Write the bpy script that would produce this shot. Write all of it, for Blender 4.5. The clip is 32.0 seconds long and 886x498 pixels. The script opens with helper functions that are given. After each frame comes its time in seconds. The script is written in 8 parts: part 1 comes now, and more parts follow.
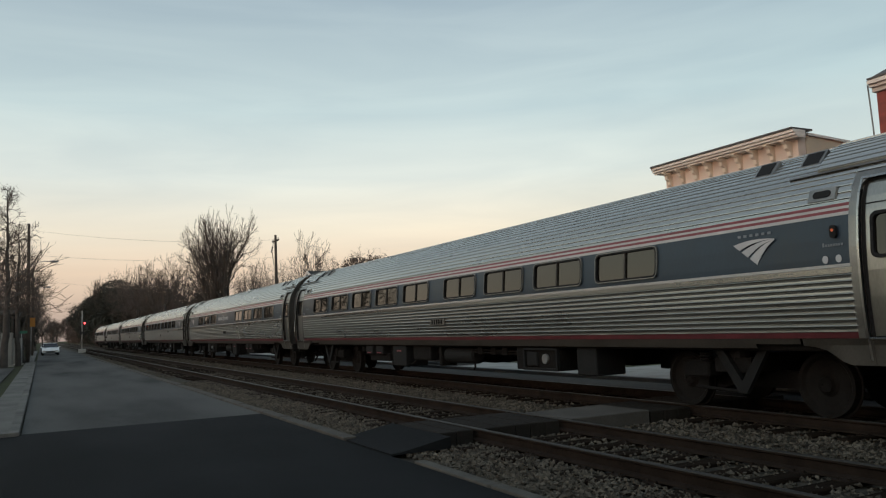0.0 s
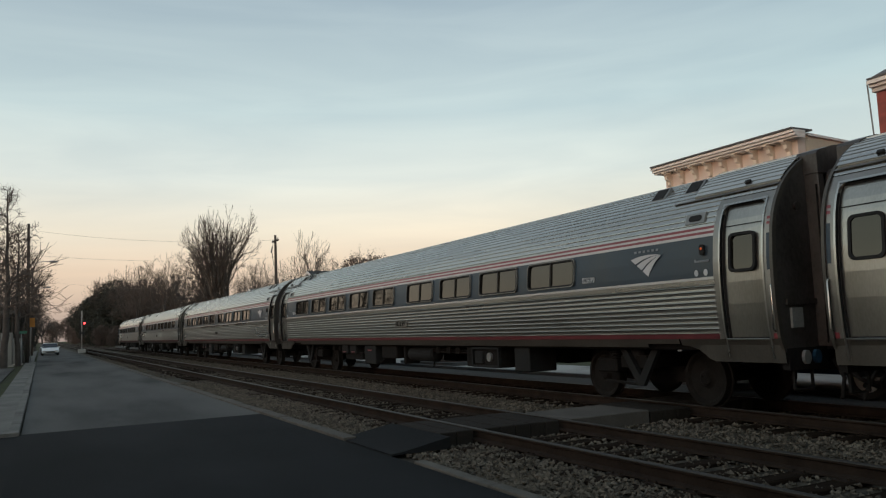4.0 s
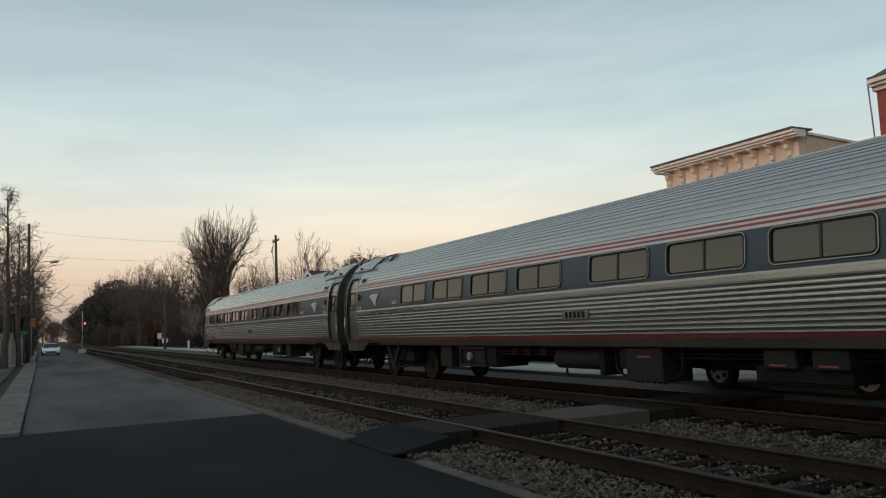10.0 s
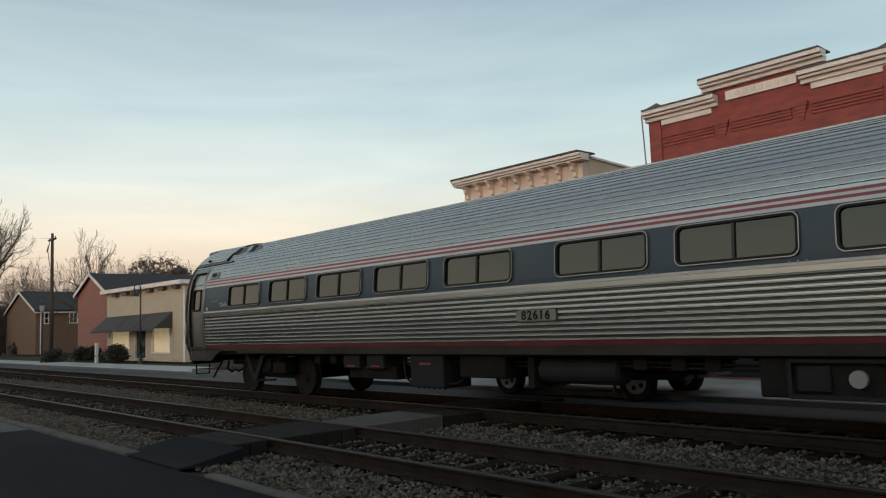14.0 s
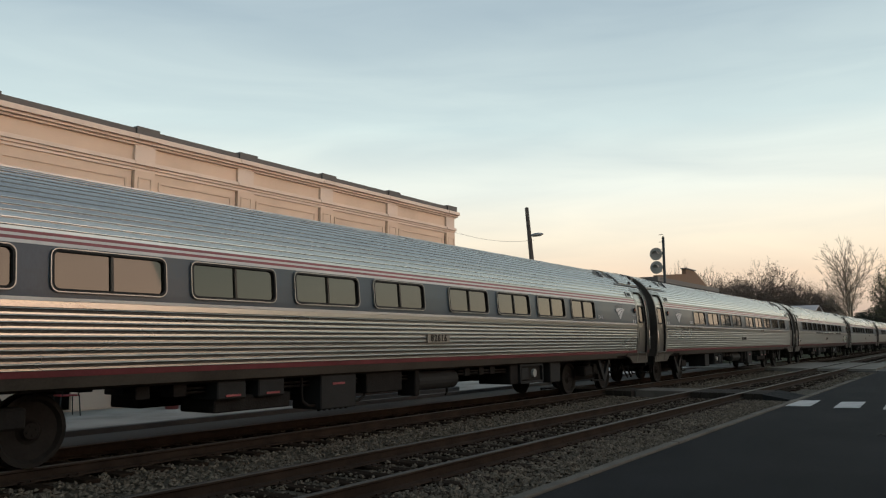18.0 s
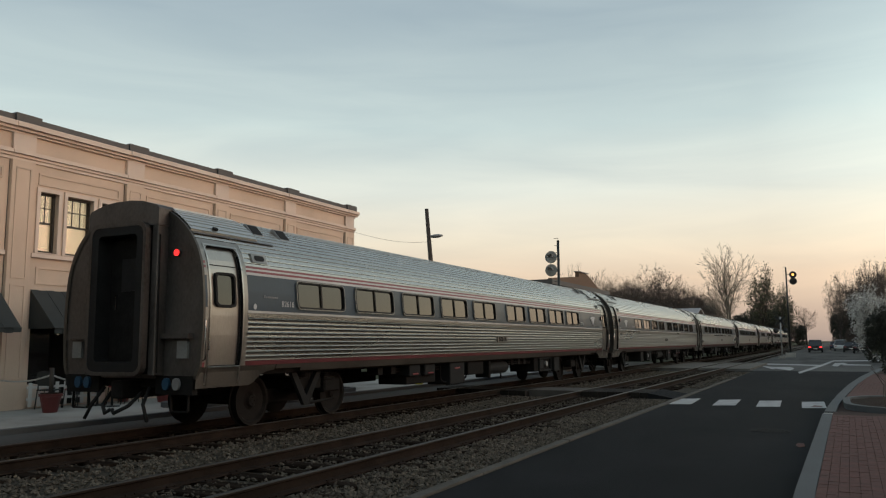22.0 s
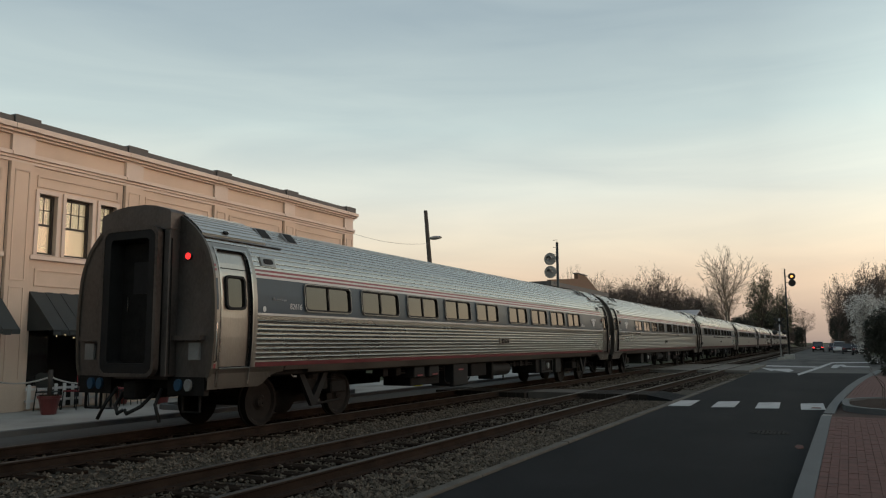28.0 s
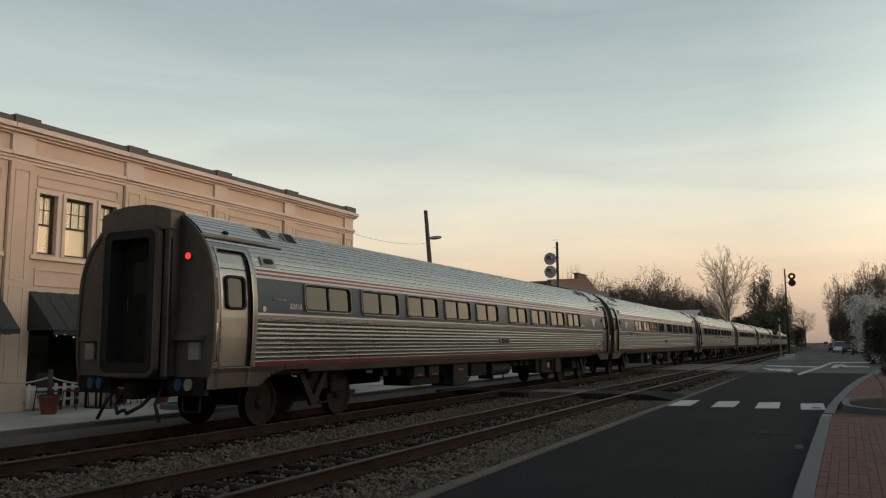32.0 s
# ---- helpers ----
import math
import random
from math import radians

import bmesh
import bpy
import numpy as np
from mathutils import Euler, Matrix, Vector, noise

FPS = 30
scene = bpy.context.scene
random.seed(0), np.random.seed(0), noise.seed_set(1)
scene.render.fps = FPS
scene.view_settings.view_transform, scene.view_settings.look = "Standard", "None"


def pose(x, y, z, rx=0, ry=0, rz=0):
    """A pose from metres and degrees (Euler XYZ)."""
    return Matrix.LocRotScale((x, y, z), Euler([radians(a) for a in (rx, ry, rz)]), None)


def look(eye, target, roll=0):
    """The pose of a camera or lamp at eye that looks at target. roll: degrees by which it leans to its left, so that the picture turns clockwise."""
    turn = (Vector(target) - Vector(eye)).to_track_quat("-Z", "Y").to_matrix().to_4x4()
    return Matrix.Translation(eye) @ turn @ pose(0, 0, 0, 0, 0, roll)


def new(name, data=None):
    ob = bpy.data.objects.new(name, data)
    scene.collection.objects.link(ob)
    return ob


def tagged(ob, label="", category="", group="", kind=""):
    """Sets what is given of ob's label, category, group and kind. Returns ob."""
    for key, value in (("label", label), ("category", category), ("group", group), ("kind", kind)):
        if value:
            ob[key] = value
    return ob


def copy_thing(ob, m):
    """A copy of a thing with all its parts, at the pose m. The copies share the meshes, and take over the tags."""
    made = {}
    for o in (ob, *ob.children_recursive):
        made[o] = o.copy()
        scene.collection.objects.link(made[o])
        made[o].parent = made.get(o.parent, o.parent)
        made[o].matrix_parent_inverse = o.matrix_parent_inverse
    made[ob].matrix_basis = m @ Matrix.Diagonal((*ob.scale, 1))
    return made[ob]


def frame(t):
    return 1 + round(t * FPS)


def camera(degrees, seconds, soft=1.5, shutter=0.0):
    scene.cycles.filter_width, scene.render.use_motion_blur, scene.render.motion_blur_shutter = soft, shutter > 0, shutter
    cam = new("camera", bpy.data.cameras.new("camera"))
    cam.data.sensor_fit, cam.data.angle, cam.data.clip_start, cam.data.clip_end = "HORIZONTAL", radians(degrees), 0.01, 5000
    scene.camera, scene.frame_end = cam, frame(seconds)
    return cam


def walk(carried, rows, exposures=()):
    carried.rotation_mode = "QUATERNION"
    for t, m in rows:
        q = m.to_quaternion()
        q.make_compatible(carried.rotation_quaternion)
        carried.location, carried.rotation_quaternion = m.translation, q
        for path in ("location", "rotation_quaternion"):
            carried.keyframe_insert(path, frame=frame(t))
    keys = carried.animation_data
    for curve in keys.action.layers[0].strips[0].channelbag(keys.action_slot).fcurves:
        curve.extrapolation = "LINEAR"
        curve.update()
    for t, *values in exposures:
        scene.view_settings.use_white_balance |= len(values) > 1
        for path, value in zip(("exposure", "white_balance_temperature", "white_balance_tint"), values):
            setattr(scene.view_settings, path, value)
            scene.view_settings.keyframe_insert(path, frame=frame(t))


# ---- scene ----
RAIL = 0.15  # rail top above the street
EYE = RAIL + 1.505
cam = camera(59.4, 32.0, soft=1.2)
EXPO = [(0.0, 0.0, 6500, 10), (13.3, 0.0, 6500, 10), (14.2, 0.14, 6400, 10), (14.8, 0.72, 6450, 10), (15.5, 1.0, 6450, 10), (16.5, 0.62, 6480, 10), (17.5, 0.34, 6500, 10), (18.6, 0.0, 6650, 10), (20.0, -0.03, 6650, 10), (28.0, -0.06, 6700, 10), (30.0, -0.1, 7050, 11), (32.0, -0.11, 7050, 11)]
PATH = [
    (0, pose(0, 0, EYE, 95.62, 2.29, -27.22)),
    (3.5, pose(0, 0, EYE, 95.62, 2.29, -27.22)),
    (5.5, pose(0, 0, EYE, 95.67, 2.31, -27.31)),
    (6, pose(0, 0, EYE, 95.67, 2.31, -27.31)),
    (9, pose(0, 0, EYE, 95.71, 2.33, -27.36)),
    (9.4, pose(0, 0, EYE, 95.61, 2.35, -27.20)),
    (13, pose(0, 0, EYE, 95.61, 2.35, -27.20)),
    (13.2, pose(0, 0, EYE, 95.61, 2.35, -27.20)),
    (13.4, pose(0, 0, EYE, 95.55, 2.30, -28.63)),
    (13.5, pose(0, 0, EYE, 95.55, 2.28, -30.45)),
    (14, pose(0, 0, EYE, 95.60, 2.10, -41.87)),
    (14.5, pose(0, 0, EYE, 95.65, 1.85, -57.49)),
    (15, pose(0, 0, EYE, 95.75, 1.55, -76.80)),
    (15.5, pose(0, 0, EYE, 95.90, 1.25, -95.22)),
    (17.5, pose(0, 0, EYE, 96.75, 0.60, -139.83)),
    (18, pose(0, 0, EYE, 96.90, 0.47, -145.97)),
    (18.5, pose(0, 0, EYE, 96.98, 0.40, -150.60)),
    (19, pose(0, 0, EYE, 97.07, 0.33, -152.50)),
    (19.5, pose(0, 0, EYE, 97.10, 0.33, -153.46)),
    (20, pose(0, 0, EYE, 97.05, 0.33, -153.54)),
    (21, pose(0, 0, EYE, 96.93, 0.33, -153.51)),
    (22, pose(0, 0, EYE, 96.88, 0.35, -153.45)),
    (23, pose(0, 0, EYE, 96.88, 0.36, -153.60)),
    (23.4, pose(0, 0, EYE, 96.98, 0.36, -153.54)),
    (28, pose(0, 0, EYE, 97.01, 0.36, -153.52)),
    (32, pose(0, 0, EYE, 97.00, 0.35, -153.52)),
]
walk(cam, PATH, exposures=EXPO)

# ---- world and sun: dusk, the glow behind the camera's street ----
def build_world():
    w = bpy.data.worlds.new("dusk_sky")
    scene.world = w
    w.use_nodes = True
    nt = w.node_tree
    N, L = nt.nodes, nt.links
    N.clear()
    out, bg = N.new("ShaderNodeOutputWorld"), N.new("ShaderNodeBackground")
    L.new(bg.outputs[0], out.inputs[0])
    sky = N.new("ShaderNodeTexSky")
    sky.sky_type, sky.sun_disc = "NISHITA", False
    sky.sun_elevation, sky.sun_rotation = radians(6.3), radians(255.0)
    co, sep = N.new("ShaderNodeTexCoord"), N.new("ShaderNodeSeparateXYZ")
    L.new(co.outputs["Generated"], sep.inputs[0])
    ramp = N.new("ShaderNodeValToRGB")
    L.new(sep.outputs["Z"], ramp.inputs[0])
    stops = [(0.0, (0.36, 0.285, 0.26)), (0.035, (0.53, 0.405, 0.34)), (0.08, (0.745, 0.58, 0.445)), (0.125, (0.815, 0.73, 0.59)),
             (0.19, (0.705, 0.745, 0.695)), (0.27, (0.53, 0.64, 0.65)), (0.40, (0.36, 0.455, 0.51)), (1.0, (0.24, 0.31, 0.40))]
    els = ramp.color_ramp.elements
    while len(els) < len(stops):
        els.new(0.5)
    for e, (p, c) in zip(els, stops):
        e.position, e.color = p, (*c, 1)
    # thin streaks of cloud
    mp = N.new("ShaderNodeMapping")
    mp.inputs["Scale"].default_value = (1.3, 1.3, 9.0)
    mp.inputs["Rotation"].default_value = (radians(7), radians(-5), 0)
    L.new(co.outputs["Generated"], mp.inputs[0])
    nz = N.new("ShaderNodeTexNoise")
    nz.inputs["Scale"].default_value, nz.inputs["Detail"].default_value, nz.inputs["Distortion"].default_value = 2.2, 6.0, 0.6
    L.new(mp.outputs[0], nz.inputs[0])
    cr = N.new("ShaderNodeValToRGB")
    cr.color_ramp.elements[0].position, cr.color_ramp.elements[0].color = 0.30, (0.957, 0.967, 0.977, 1)
    cr.color_ramp.elements[1].position, cr.color_ramp.elements[1].color = 0.72, (1.15, 1.125, 1.09, 1)
    L.new(nz.outputs[0], cr.inputs[0])
    mul = N.new("ShaderNodeMix")
    mul.data_type, mul.blend_type = "RGBA", "MULTIPLY"
    mul.inputs[0].default_value = 1.0
    L.new(ramp.outputs[0], mul.inputs[6]), L.new(cr.outputs[0], mul.inputs[7])
    # the sky grows brighter and warmer toward where the sun went down
    dot = N.new("ShaderNodeVectorMath")
    dot.operation = "DOT_PRODUCT"
    dot.inputs[1].default_value = (-0.966, -0.259, 0.05)
    L.new(co.outputs["Generated"], dot.inputs[0])
    half = N.new("ShaderNodeMath")
    half.operation = "MULTIPLY_ADD"
    half.inputs[1].default_value, half.inputs[2].default_value = 0.5, 0.5
    L.new(dot.outputs["Value"], half.inputs[0])
    gl = N.new("ShaderNodeValToRGB")
    ge = gl.color_ramp.elements
    ge[0].position, ge[0].color = 0.0, (0.80, 0.86, 0.89, 1)
    ge[1].position, ge[1].color = 0.925, (2.0, 1.98, 1.85, 1)
    for at, col in ((0.165, (1, 1, 1, 1)), (0.60, (1, 1, 1, 1))):
        ge.new(at).color = col
    L.new(half.outputs[0], gl.inputs[0])
    mu2 = N.new("ShaderNodeMix")
    mu2.data_type, mu2.blend_type = "RGBA", "MULTIPLY"
    mu2.inputs[0].default_value = 1.0
    L.new(mul.outputs[2], mu2.inputs[6]), L.new(gl.outputs[0], mu2.inputs[7])
    add = N.new("ShaderNodeMix")
    add.data_type, add.blend_type = "RGBA", "ADD"
    add.inputs[0].default_value = 0.02
    L.new(mu2.outputs[2], add.inputs[6]), L.new(sky.outputs[0], add.inputs[7])
    L.new(add.outputs[2], bg.inputs[0])
    bg.inputs[1].default_value = 1.0


build_world()
sun = new("sun", bpy.data.lights.new("sun", "SUN"))
sun.data.energy, sun.data.angle, sun.data.color = 1.0, radians(45), (1.0, 0.55, 0.41)
sun.matrix_world = look((-96.6, -25.9, 11.0), (0, 0, 0))


# ---- materials ----
def mat(name, col, rough=0.6, metal=0.0, var=0.25, scale=2.0, bump=0.1, fine=30.0, spec=0.5, stretch=(1, 1, 1), second=None, glow=None, power=1.0):
    """A surface with variation at two scales. second: a colour that shows in blotches."""
    m = bpy.data.materials.new(name)
    m.use_nodes = True
    nt = m.node_tree
    N, L = nt.nodes, nt.links
    p = N["Principled BSDF"]
    p.inputs["Metallic"].default_value, p.inputs["Specular IOR Level"].default_value = metal, spec
    co, info, mp = N.new("ShaderNodeTexCoord"), N.new("ShaderNodeObjectInfo"), N.new("ShaderNodeMapping")
    off = N.new("ShaderNodeVectorMath")
    off.operation = "MULTIPLY_ADD"
    off.inputs[1].default_value = (37, 53, 71)
    L.new(info.outputs["Random"], off.inputs[0]), L.new(co.outputs["Object"], off.inputs[2])
    mp.inputs["Scale"].default_value = stretch
    L.new(off.outputs[0], mp.inputs[0])
    a, b = N.new("ShaderNodeTexNoise"), N.new("ShaderNodeTexNoise")
    a.inputs["Scale"].default_value, a.inputs["Detail"].default_value = scale, 4
    b.inputs["Scale"].default_value, b.inputs["Detail"].default_value = fine, 3
    L.new(mp.outputs[0], a.inputs[0]), L.new(mp.outputs[0], b.inputs[0])
    mixn = N.new("ShaderNodeMath")
    mixn.operation = "MULTIPLY_ADD"
    mixn.inputs[1].default_value = 0.45
    L.new(b.outputs[0], mixn.inputs[0]), L.new(a.outputs[0], mixn.inputs[2])
    ramp = N.new("ShaderNodeValToRGB")
    e = ramp.color_ramp.elements
    lo = second or tuple(max(c * (1 - var), 0) for c in col)
    e[0].position, e[0].color = 0.48, (*lo, 1)
    e[1].position, e[1].color = 0.98, (*[min(c * (1 + var), 1) for c in col], 1)
    mid = e.new(0.72)
    mid.color = (*col, 1)
    L.new(mixn.outputs[0], ramp.inputs[0])
    L.new(ramp.outputs[0], p.inputs["Base Color"])
    rr = N.new("ShaderNodeMapRange")
    rr.inputs[3].default_value, rr.inputs[4].default_value = max(rough - 0.12, 0.02), min(rough + 0.12, 1)
    L.new(a.outputs[0], rr.inputs[0]), L.new(rr.outputs[0], p.inputs["Roughness"])
    if bump:
        bp = N.new("ShaderNodeBump")
        bp.inputs["Strength"].default_value, bp.inputs["Distance"].default_value = bump, 0.02
        L.new(b.outputs[0], bp.inputs["Height"]), L.new(bp.outputs[0], p.inputs["Normal"])
    if glow:
        p.inputs["Emission Color"].default_value, p.inputs["Emission Strength"].default_value = (*glow, 1), power
    return m


STEEL = mat("brushed stainless steel", (0.40, 0.388, 0.36), 0.29, 0.95, 0.14, 0.6, 0.0, 60, stretch=(1, 0.15, 1))
for _m in (STEEL,):
    _m.node_tree.nodes["Principled BSDF"].inputs["Specular Tint"].default_value = (0.35, 0.35, 0.35, 1)
# STEEL dimmed for the side flutes: dark reflections are put into the colour
DIMSTEEL = mat("stainless steel dimmed for the side flutes", (0.325, 0.314, 0.288), 0.30, 0.95, 0.16, 0.6, 0.0, 60, stretch=(1, 0.15, 1))
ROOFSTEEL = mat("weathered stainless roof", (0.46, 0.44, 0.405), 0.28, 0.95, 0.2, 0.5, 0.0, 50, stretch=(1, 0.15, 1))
DOORSTEEL = mat("door stainless steel", (0.225, 0.215, 0.198), 0.36, 0.82, 0.22, 1.5, 0.05, 50)
DOORLEAF = mat("rubbed steel door leaf", (0.31, 0.295, 0.268), 0.32, 0.92, 0.2, 1.1, 0.04, 40, stretch=(1, 1, 0.3))
VESTSTEEL = mat("road-dusty steel", (0.066, 0.060, 0.051), 0.5, 0.5, 0.35, 1.4, 0.08, 30, second=(0.05, 0.045, 0.038))
GRIME = mat("grimy end steel", (0.072, 0.065, 0.060), 0.45, 0.5, 0.4, 1.2, 0.06, 25, stretch=(1, 1, 0.6), second=(0.038, 0.034, 0.031), spec=0.35)
NAVY = mat("faded navy band paint", (0.019, 0.034, 0.050), 0.36, 0.0, 0.25, 0.7, 0.02, 40, spec=0.35, stretch=(1, 1, 0.35), second=(0.026, 0.036, 0.044))
REDSTRIPE = mat("red stripe film", (0.17, 0.024, 0.030), 0.45, 0.0, 0.2, 2, 0.02)
DULLRED = mat("darker red stripe", (0.085, 0.018, 0.021), 0.6, 0.0, 0.25, 2, 0.02, spec=0.2)
WHITESTRIPE = mat("white stripe film", (0.40, 0.39, 0.37), 0.42, 0.0, 0.12, 2, 0.02)
SILL = mat("dusty steel skirt", (0.055, 0.050, 0.043), 0.6, 0.3, 0.25, 1.2, 0.08, spec=0.2)
GLAZE = mat("tinted window glazing", (0.008, 0.0075, 0.006), 0.06, 0.0, 0.3, 0.7, 0.0, spec=0.5)
GLAZE.node_tree.nodes["Map Range"].inputs[4].default_value = 0.035
GLAZE.node_tree.nodes["Principled BSDF"].inputs["IOR"].default_value = 1.55
GLAZE.node_tree.nodes["Principled BSDF"].inputs["Specular Tint"].default_value = (1.0, 0.93, 0.80, 1)
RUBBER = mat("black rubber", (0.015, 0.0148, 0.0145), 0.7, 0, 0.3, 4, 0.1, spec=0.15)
GEAR = mat("underfloor grime and recess dark", (0.012, 0.0112, 0.0105), 0.8, 0.0, 0.4, 4, 0.3, spec=0.08)
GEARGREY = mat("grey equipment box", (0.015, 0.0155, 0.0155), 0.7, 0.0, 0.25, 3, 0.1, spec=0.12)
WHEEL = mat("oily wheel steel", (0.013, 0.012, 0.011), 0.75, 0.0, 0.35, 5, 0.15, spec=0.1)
REDLAMP = mat("red marker light", (0.5, 0.02, 0.02), 0.3, glow=(1.0, 0.03, 0.03), power=1.7)
AMBERLAMP = mat("orange indicator light", (0.5, 0.1, 0.02), 0.3, glow=(1.0, 0.16, 0.05), power=0.16)
BLUECAP = mat("blue cable socket", (0.018, 0.055, 0.095), 0.5, spec=0.2)
GREYCAP = mat("pale cable socket", (0.17, 0.175, 0.17), 0.5)
ASPHALT_NEW = mat("fresh asphalt", (0.0160, 0.0166, 0.0171), 0.9, 0, 0.6, 0.5, 0.5, 110, spec=0.05, stretch=(1, 0.5, 1), second=(0.0088, 0.0096, 0.0102))
ASPHALT_OLD = mat("worn asphalt", (0.084, 0.082, 0.077), 0.92, 0, 0.3, 0.55, 0.4, 90, spec=0.06, stretch=(1, 0.22, 1), second=(0.032, 0.0318, 0.031))
CONCRETE = mat("pale concrete", (0.34, 0.325, 0.295), 0.85, 0, 0.2, 0.6, 0.25, 60, second=(0.19, 0.18, 0.16), spec=0.15)
KERB = mat("worn kerb concrete", (0.08, 0.073, 0.062), 0.9, 0, 0.3, 2.5, 0.5, 30, second=(0.06, 0.054, 0.046), spec=0.15)
PATH = mat("dim worn path concrete", (0.125, 0.121, 0.110), 0.92, 0, 0.3, 0.7, 0.3, 50, second=(0.075, 0.072, 0.065), spec=0.08)
KERBPALE = mat("new kerb concrete", (0.10, 0.104, 0.104), 0.85, 0, 0.15, 1.5, 0.3, 50, spec=0.15)
GRASS = mat("winter grass", (0.040, 0.044, 0.022), 0.95, 0, 0.4, 0.25, 0.6, 25, second=(0.050, 0.043, 0.027), spec=0.08)
BALLAST = mat("railway ballast", (0.050, 0.043, 0.033), 0.95, 0, 0.6, 9, 1.0, 24, spec=0.1, second=(0.020, 0.018, 0.0155))
TIE = mat("tarred sleeper timber", (0.016, 0.0115, 0.0085), 0.97, 0, 0.45, 3, 0.5, 20, stretch=(0.3, 4, 4), spec=0.02)
RAILSIDE = mat("rusty rail web", (0.022, 0.0158, 0.0122), 0.9, 0.0, 0.35, 3, 0.2, 30, spec=0.06)
RAILTOP = mat("worn rail head", (0.05, 0.046, 0.042), 0.55, 0.9, 0.12, 2, 0.02)
PLANK = mat("crossing timber", (0.022, 0.019, 0.016), 0.85, 0, 0.3, 2, 0.4, 30, stretch=(1, 4, 1), spec=0.08)
PADGREY = mat("weathered crossing panel", (0.085, 0.077, 0.068), 0.85, 0, 0.25, 1.5, 0.3, 40, spec=0.1)
PAVER = mat("red brick paver", (0.10, 0.052, 0.044), 0.85, 0, 0.3, 6, 0.3, 40, second=(0.07, 0.040, 0.035), spec=0.12)
WHITEPAINT = mat("road marking paint", (0.30, 0.295, 0.29), 0.8, 0, 0.25, 3, 0.2, 40, second=(0.19, 0.19, 0.185))
SPRAY = mat("orange spray paint", (0.085, 0.016, 0.007), 0.9, 0, 0.6, 7, 0, 30, second=(0.016, 0.011, 0.010))
JOINTSAND = mat("swept joint sand", (0.060, 0.042, 0.036), 0.95, 0, 0.3, 4, 0.3, 60, spec=0.05)
DECK = mat("dull crossing concrete", (0.125, 0.117, 0.103), 0.9, 0, 0.3, 0.6, 0.3, 40, spec=0.08, second=(0.07, 0.066, 0.058))
MULCH = mat("dark mulch", (0.035, 0.022, 0.016), 0.95, 0, 0.5, 15, 0.8, 40, spec=0.08)


# ---- mesh helpers ----
def bx(bm, x0, x1, y0, y1, z0, z1):
    v = [bm.verts.new(p) for p in ((x0, y0, z0), (x1, y0, z0), (x1, y1, z0), (x0, y1, z0), (x0, y0, z1), (x1, y0, z1), (x1, y1, z1), (x0, y1, z1))]
    for f in ((3, 2, 1, 0), (4, 5, 6, 7), (0, 1, 5, 4), (1, 2, 6, 5), (2, 3, 7, 6), (3, 0, 4, 7)):
        bm.faces.new([v[i] for i in f])
    return v


def rbx(bm, x0, x1, y0, y1, z0, z1, r=0.02, seg=1):
    """A box with rounded edges."""
    t = bmesh.new()
    bx(t, x0, x1, y0, y1, z0, z1)
    bmesh.ops.bevel(t, geom=t.edges[:], offset=r, segments=seg, affect="EDGES", profile=0.5)
    me = bpy.data.meshes.new("tmp")
    t.to_mesh(me)
    t.free()
    bm.from_mesh(me)
    bpy.data.meshes.remove(me)


def tube(bm, pts, radii, n=8, cap=True):
    """A round tube through points."""
    pts = [Vector(p) for p in pts]
    rings = []
    for i, p in enumerate(pts):
        d = (pts[min(i + 1, len(pts) - 1)] - pts[max(i - 1, 0)]).normalized()
        u = d.cross(Vector((0, 0, 1)) if abs(d.z) < 0.95 else Vector((1, 0, 0))).normalized()
        w = d.cross(u)
        r = radii[i] if isinstance(radii, (list, tuple)) else radii
        rings.append([bm.verts.new(p + (u * math.cos(6.28319 * k / n) + w * math.sin(6.28319 * k / n)) * r) for k in range(n)])
    for a, b in zip(rings, rings[1:]):
        for k in range(n):
            bm.faces.new((a[k], a[(k + 1) % n], b[(k + 1) % n], b[k]))
    if cap:
        bm.faces.new(rings[0][::-1]), bm.faces.new(rings[-1])


def prism(bm, outline, axis, a, b):
    """Extrudes a closed outline of (u, v) along an axis from a to b. axis x: (y, z); y: (x, z); z: (x, y)."""
    put = {"x": lambda u, v, w: (w, u, v), "y": lambda u, v, w: (u, w, v), "z": lambda u, v, w: (u, v, w)}[axis]
    lo = [bm.verts.new(put(u, v, a)) for u, v in outline]
    hi = [bm.verts.new(put(u, v, b)) for u, v in outline]
    n = len(outline)
    for i in range(n):
        bm.faces.new((lo[i], lo[(i + 1) % n], hi[(i + 1) % n], hi[i]))
    bm.faces.new(lo[::-1]), bm.faces.new(hi)


def rounded(u0, u1, v0, v1, r, n=5):
    """A rectangle's outline with round corners."""
    out = []
    for cu, cv, a in ((u1 - r, v1 - r, 0), (u0 + r, v1 - r, 90), (u0 + r, v0 + r, 180), (u1 - r, v0 + r, 270)):
        out += [(cu + r * math.cos(radians(a + 90 * k / n)), cv + r * math.sin(radians(a + 90 * k / n))) for k in range(n + 1)]
    return out


def ringed(bm, outer, inner, axis, a, b):
    """A frame between two outlines of the same count, from a to b along the axis."""
    put = {"x": lambda u, v, w: (w, u, v), "y": lambda u, v, w: (u, w, v), "z": lambda u, v, w: (u, v, w)}[axis]
    R = [[bm.verts.new(put(u, v, w)) for u, v in o] for o, w in ((outer, a), (outer, b), (inner, b), (inner, a))]
    n = len(outer)
    for j in range(4):
        p, q = R[j], R[(j + 1) % 4]
        for i in range(n):
            bm.faces.new((p[i], p[(i + 1) % n], q[(i + 1) % n], q[i]))


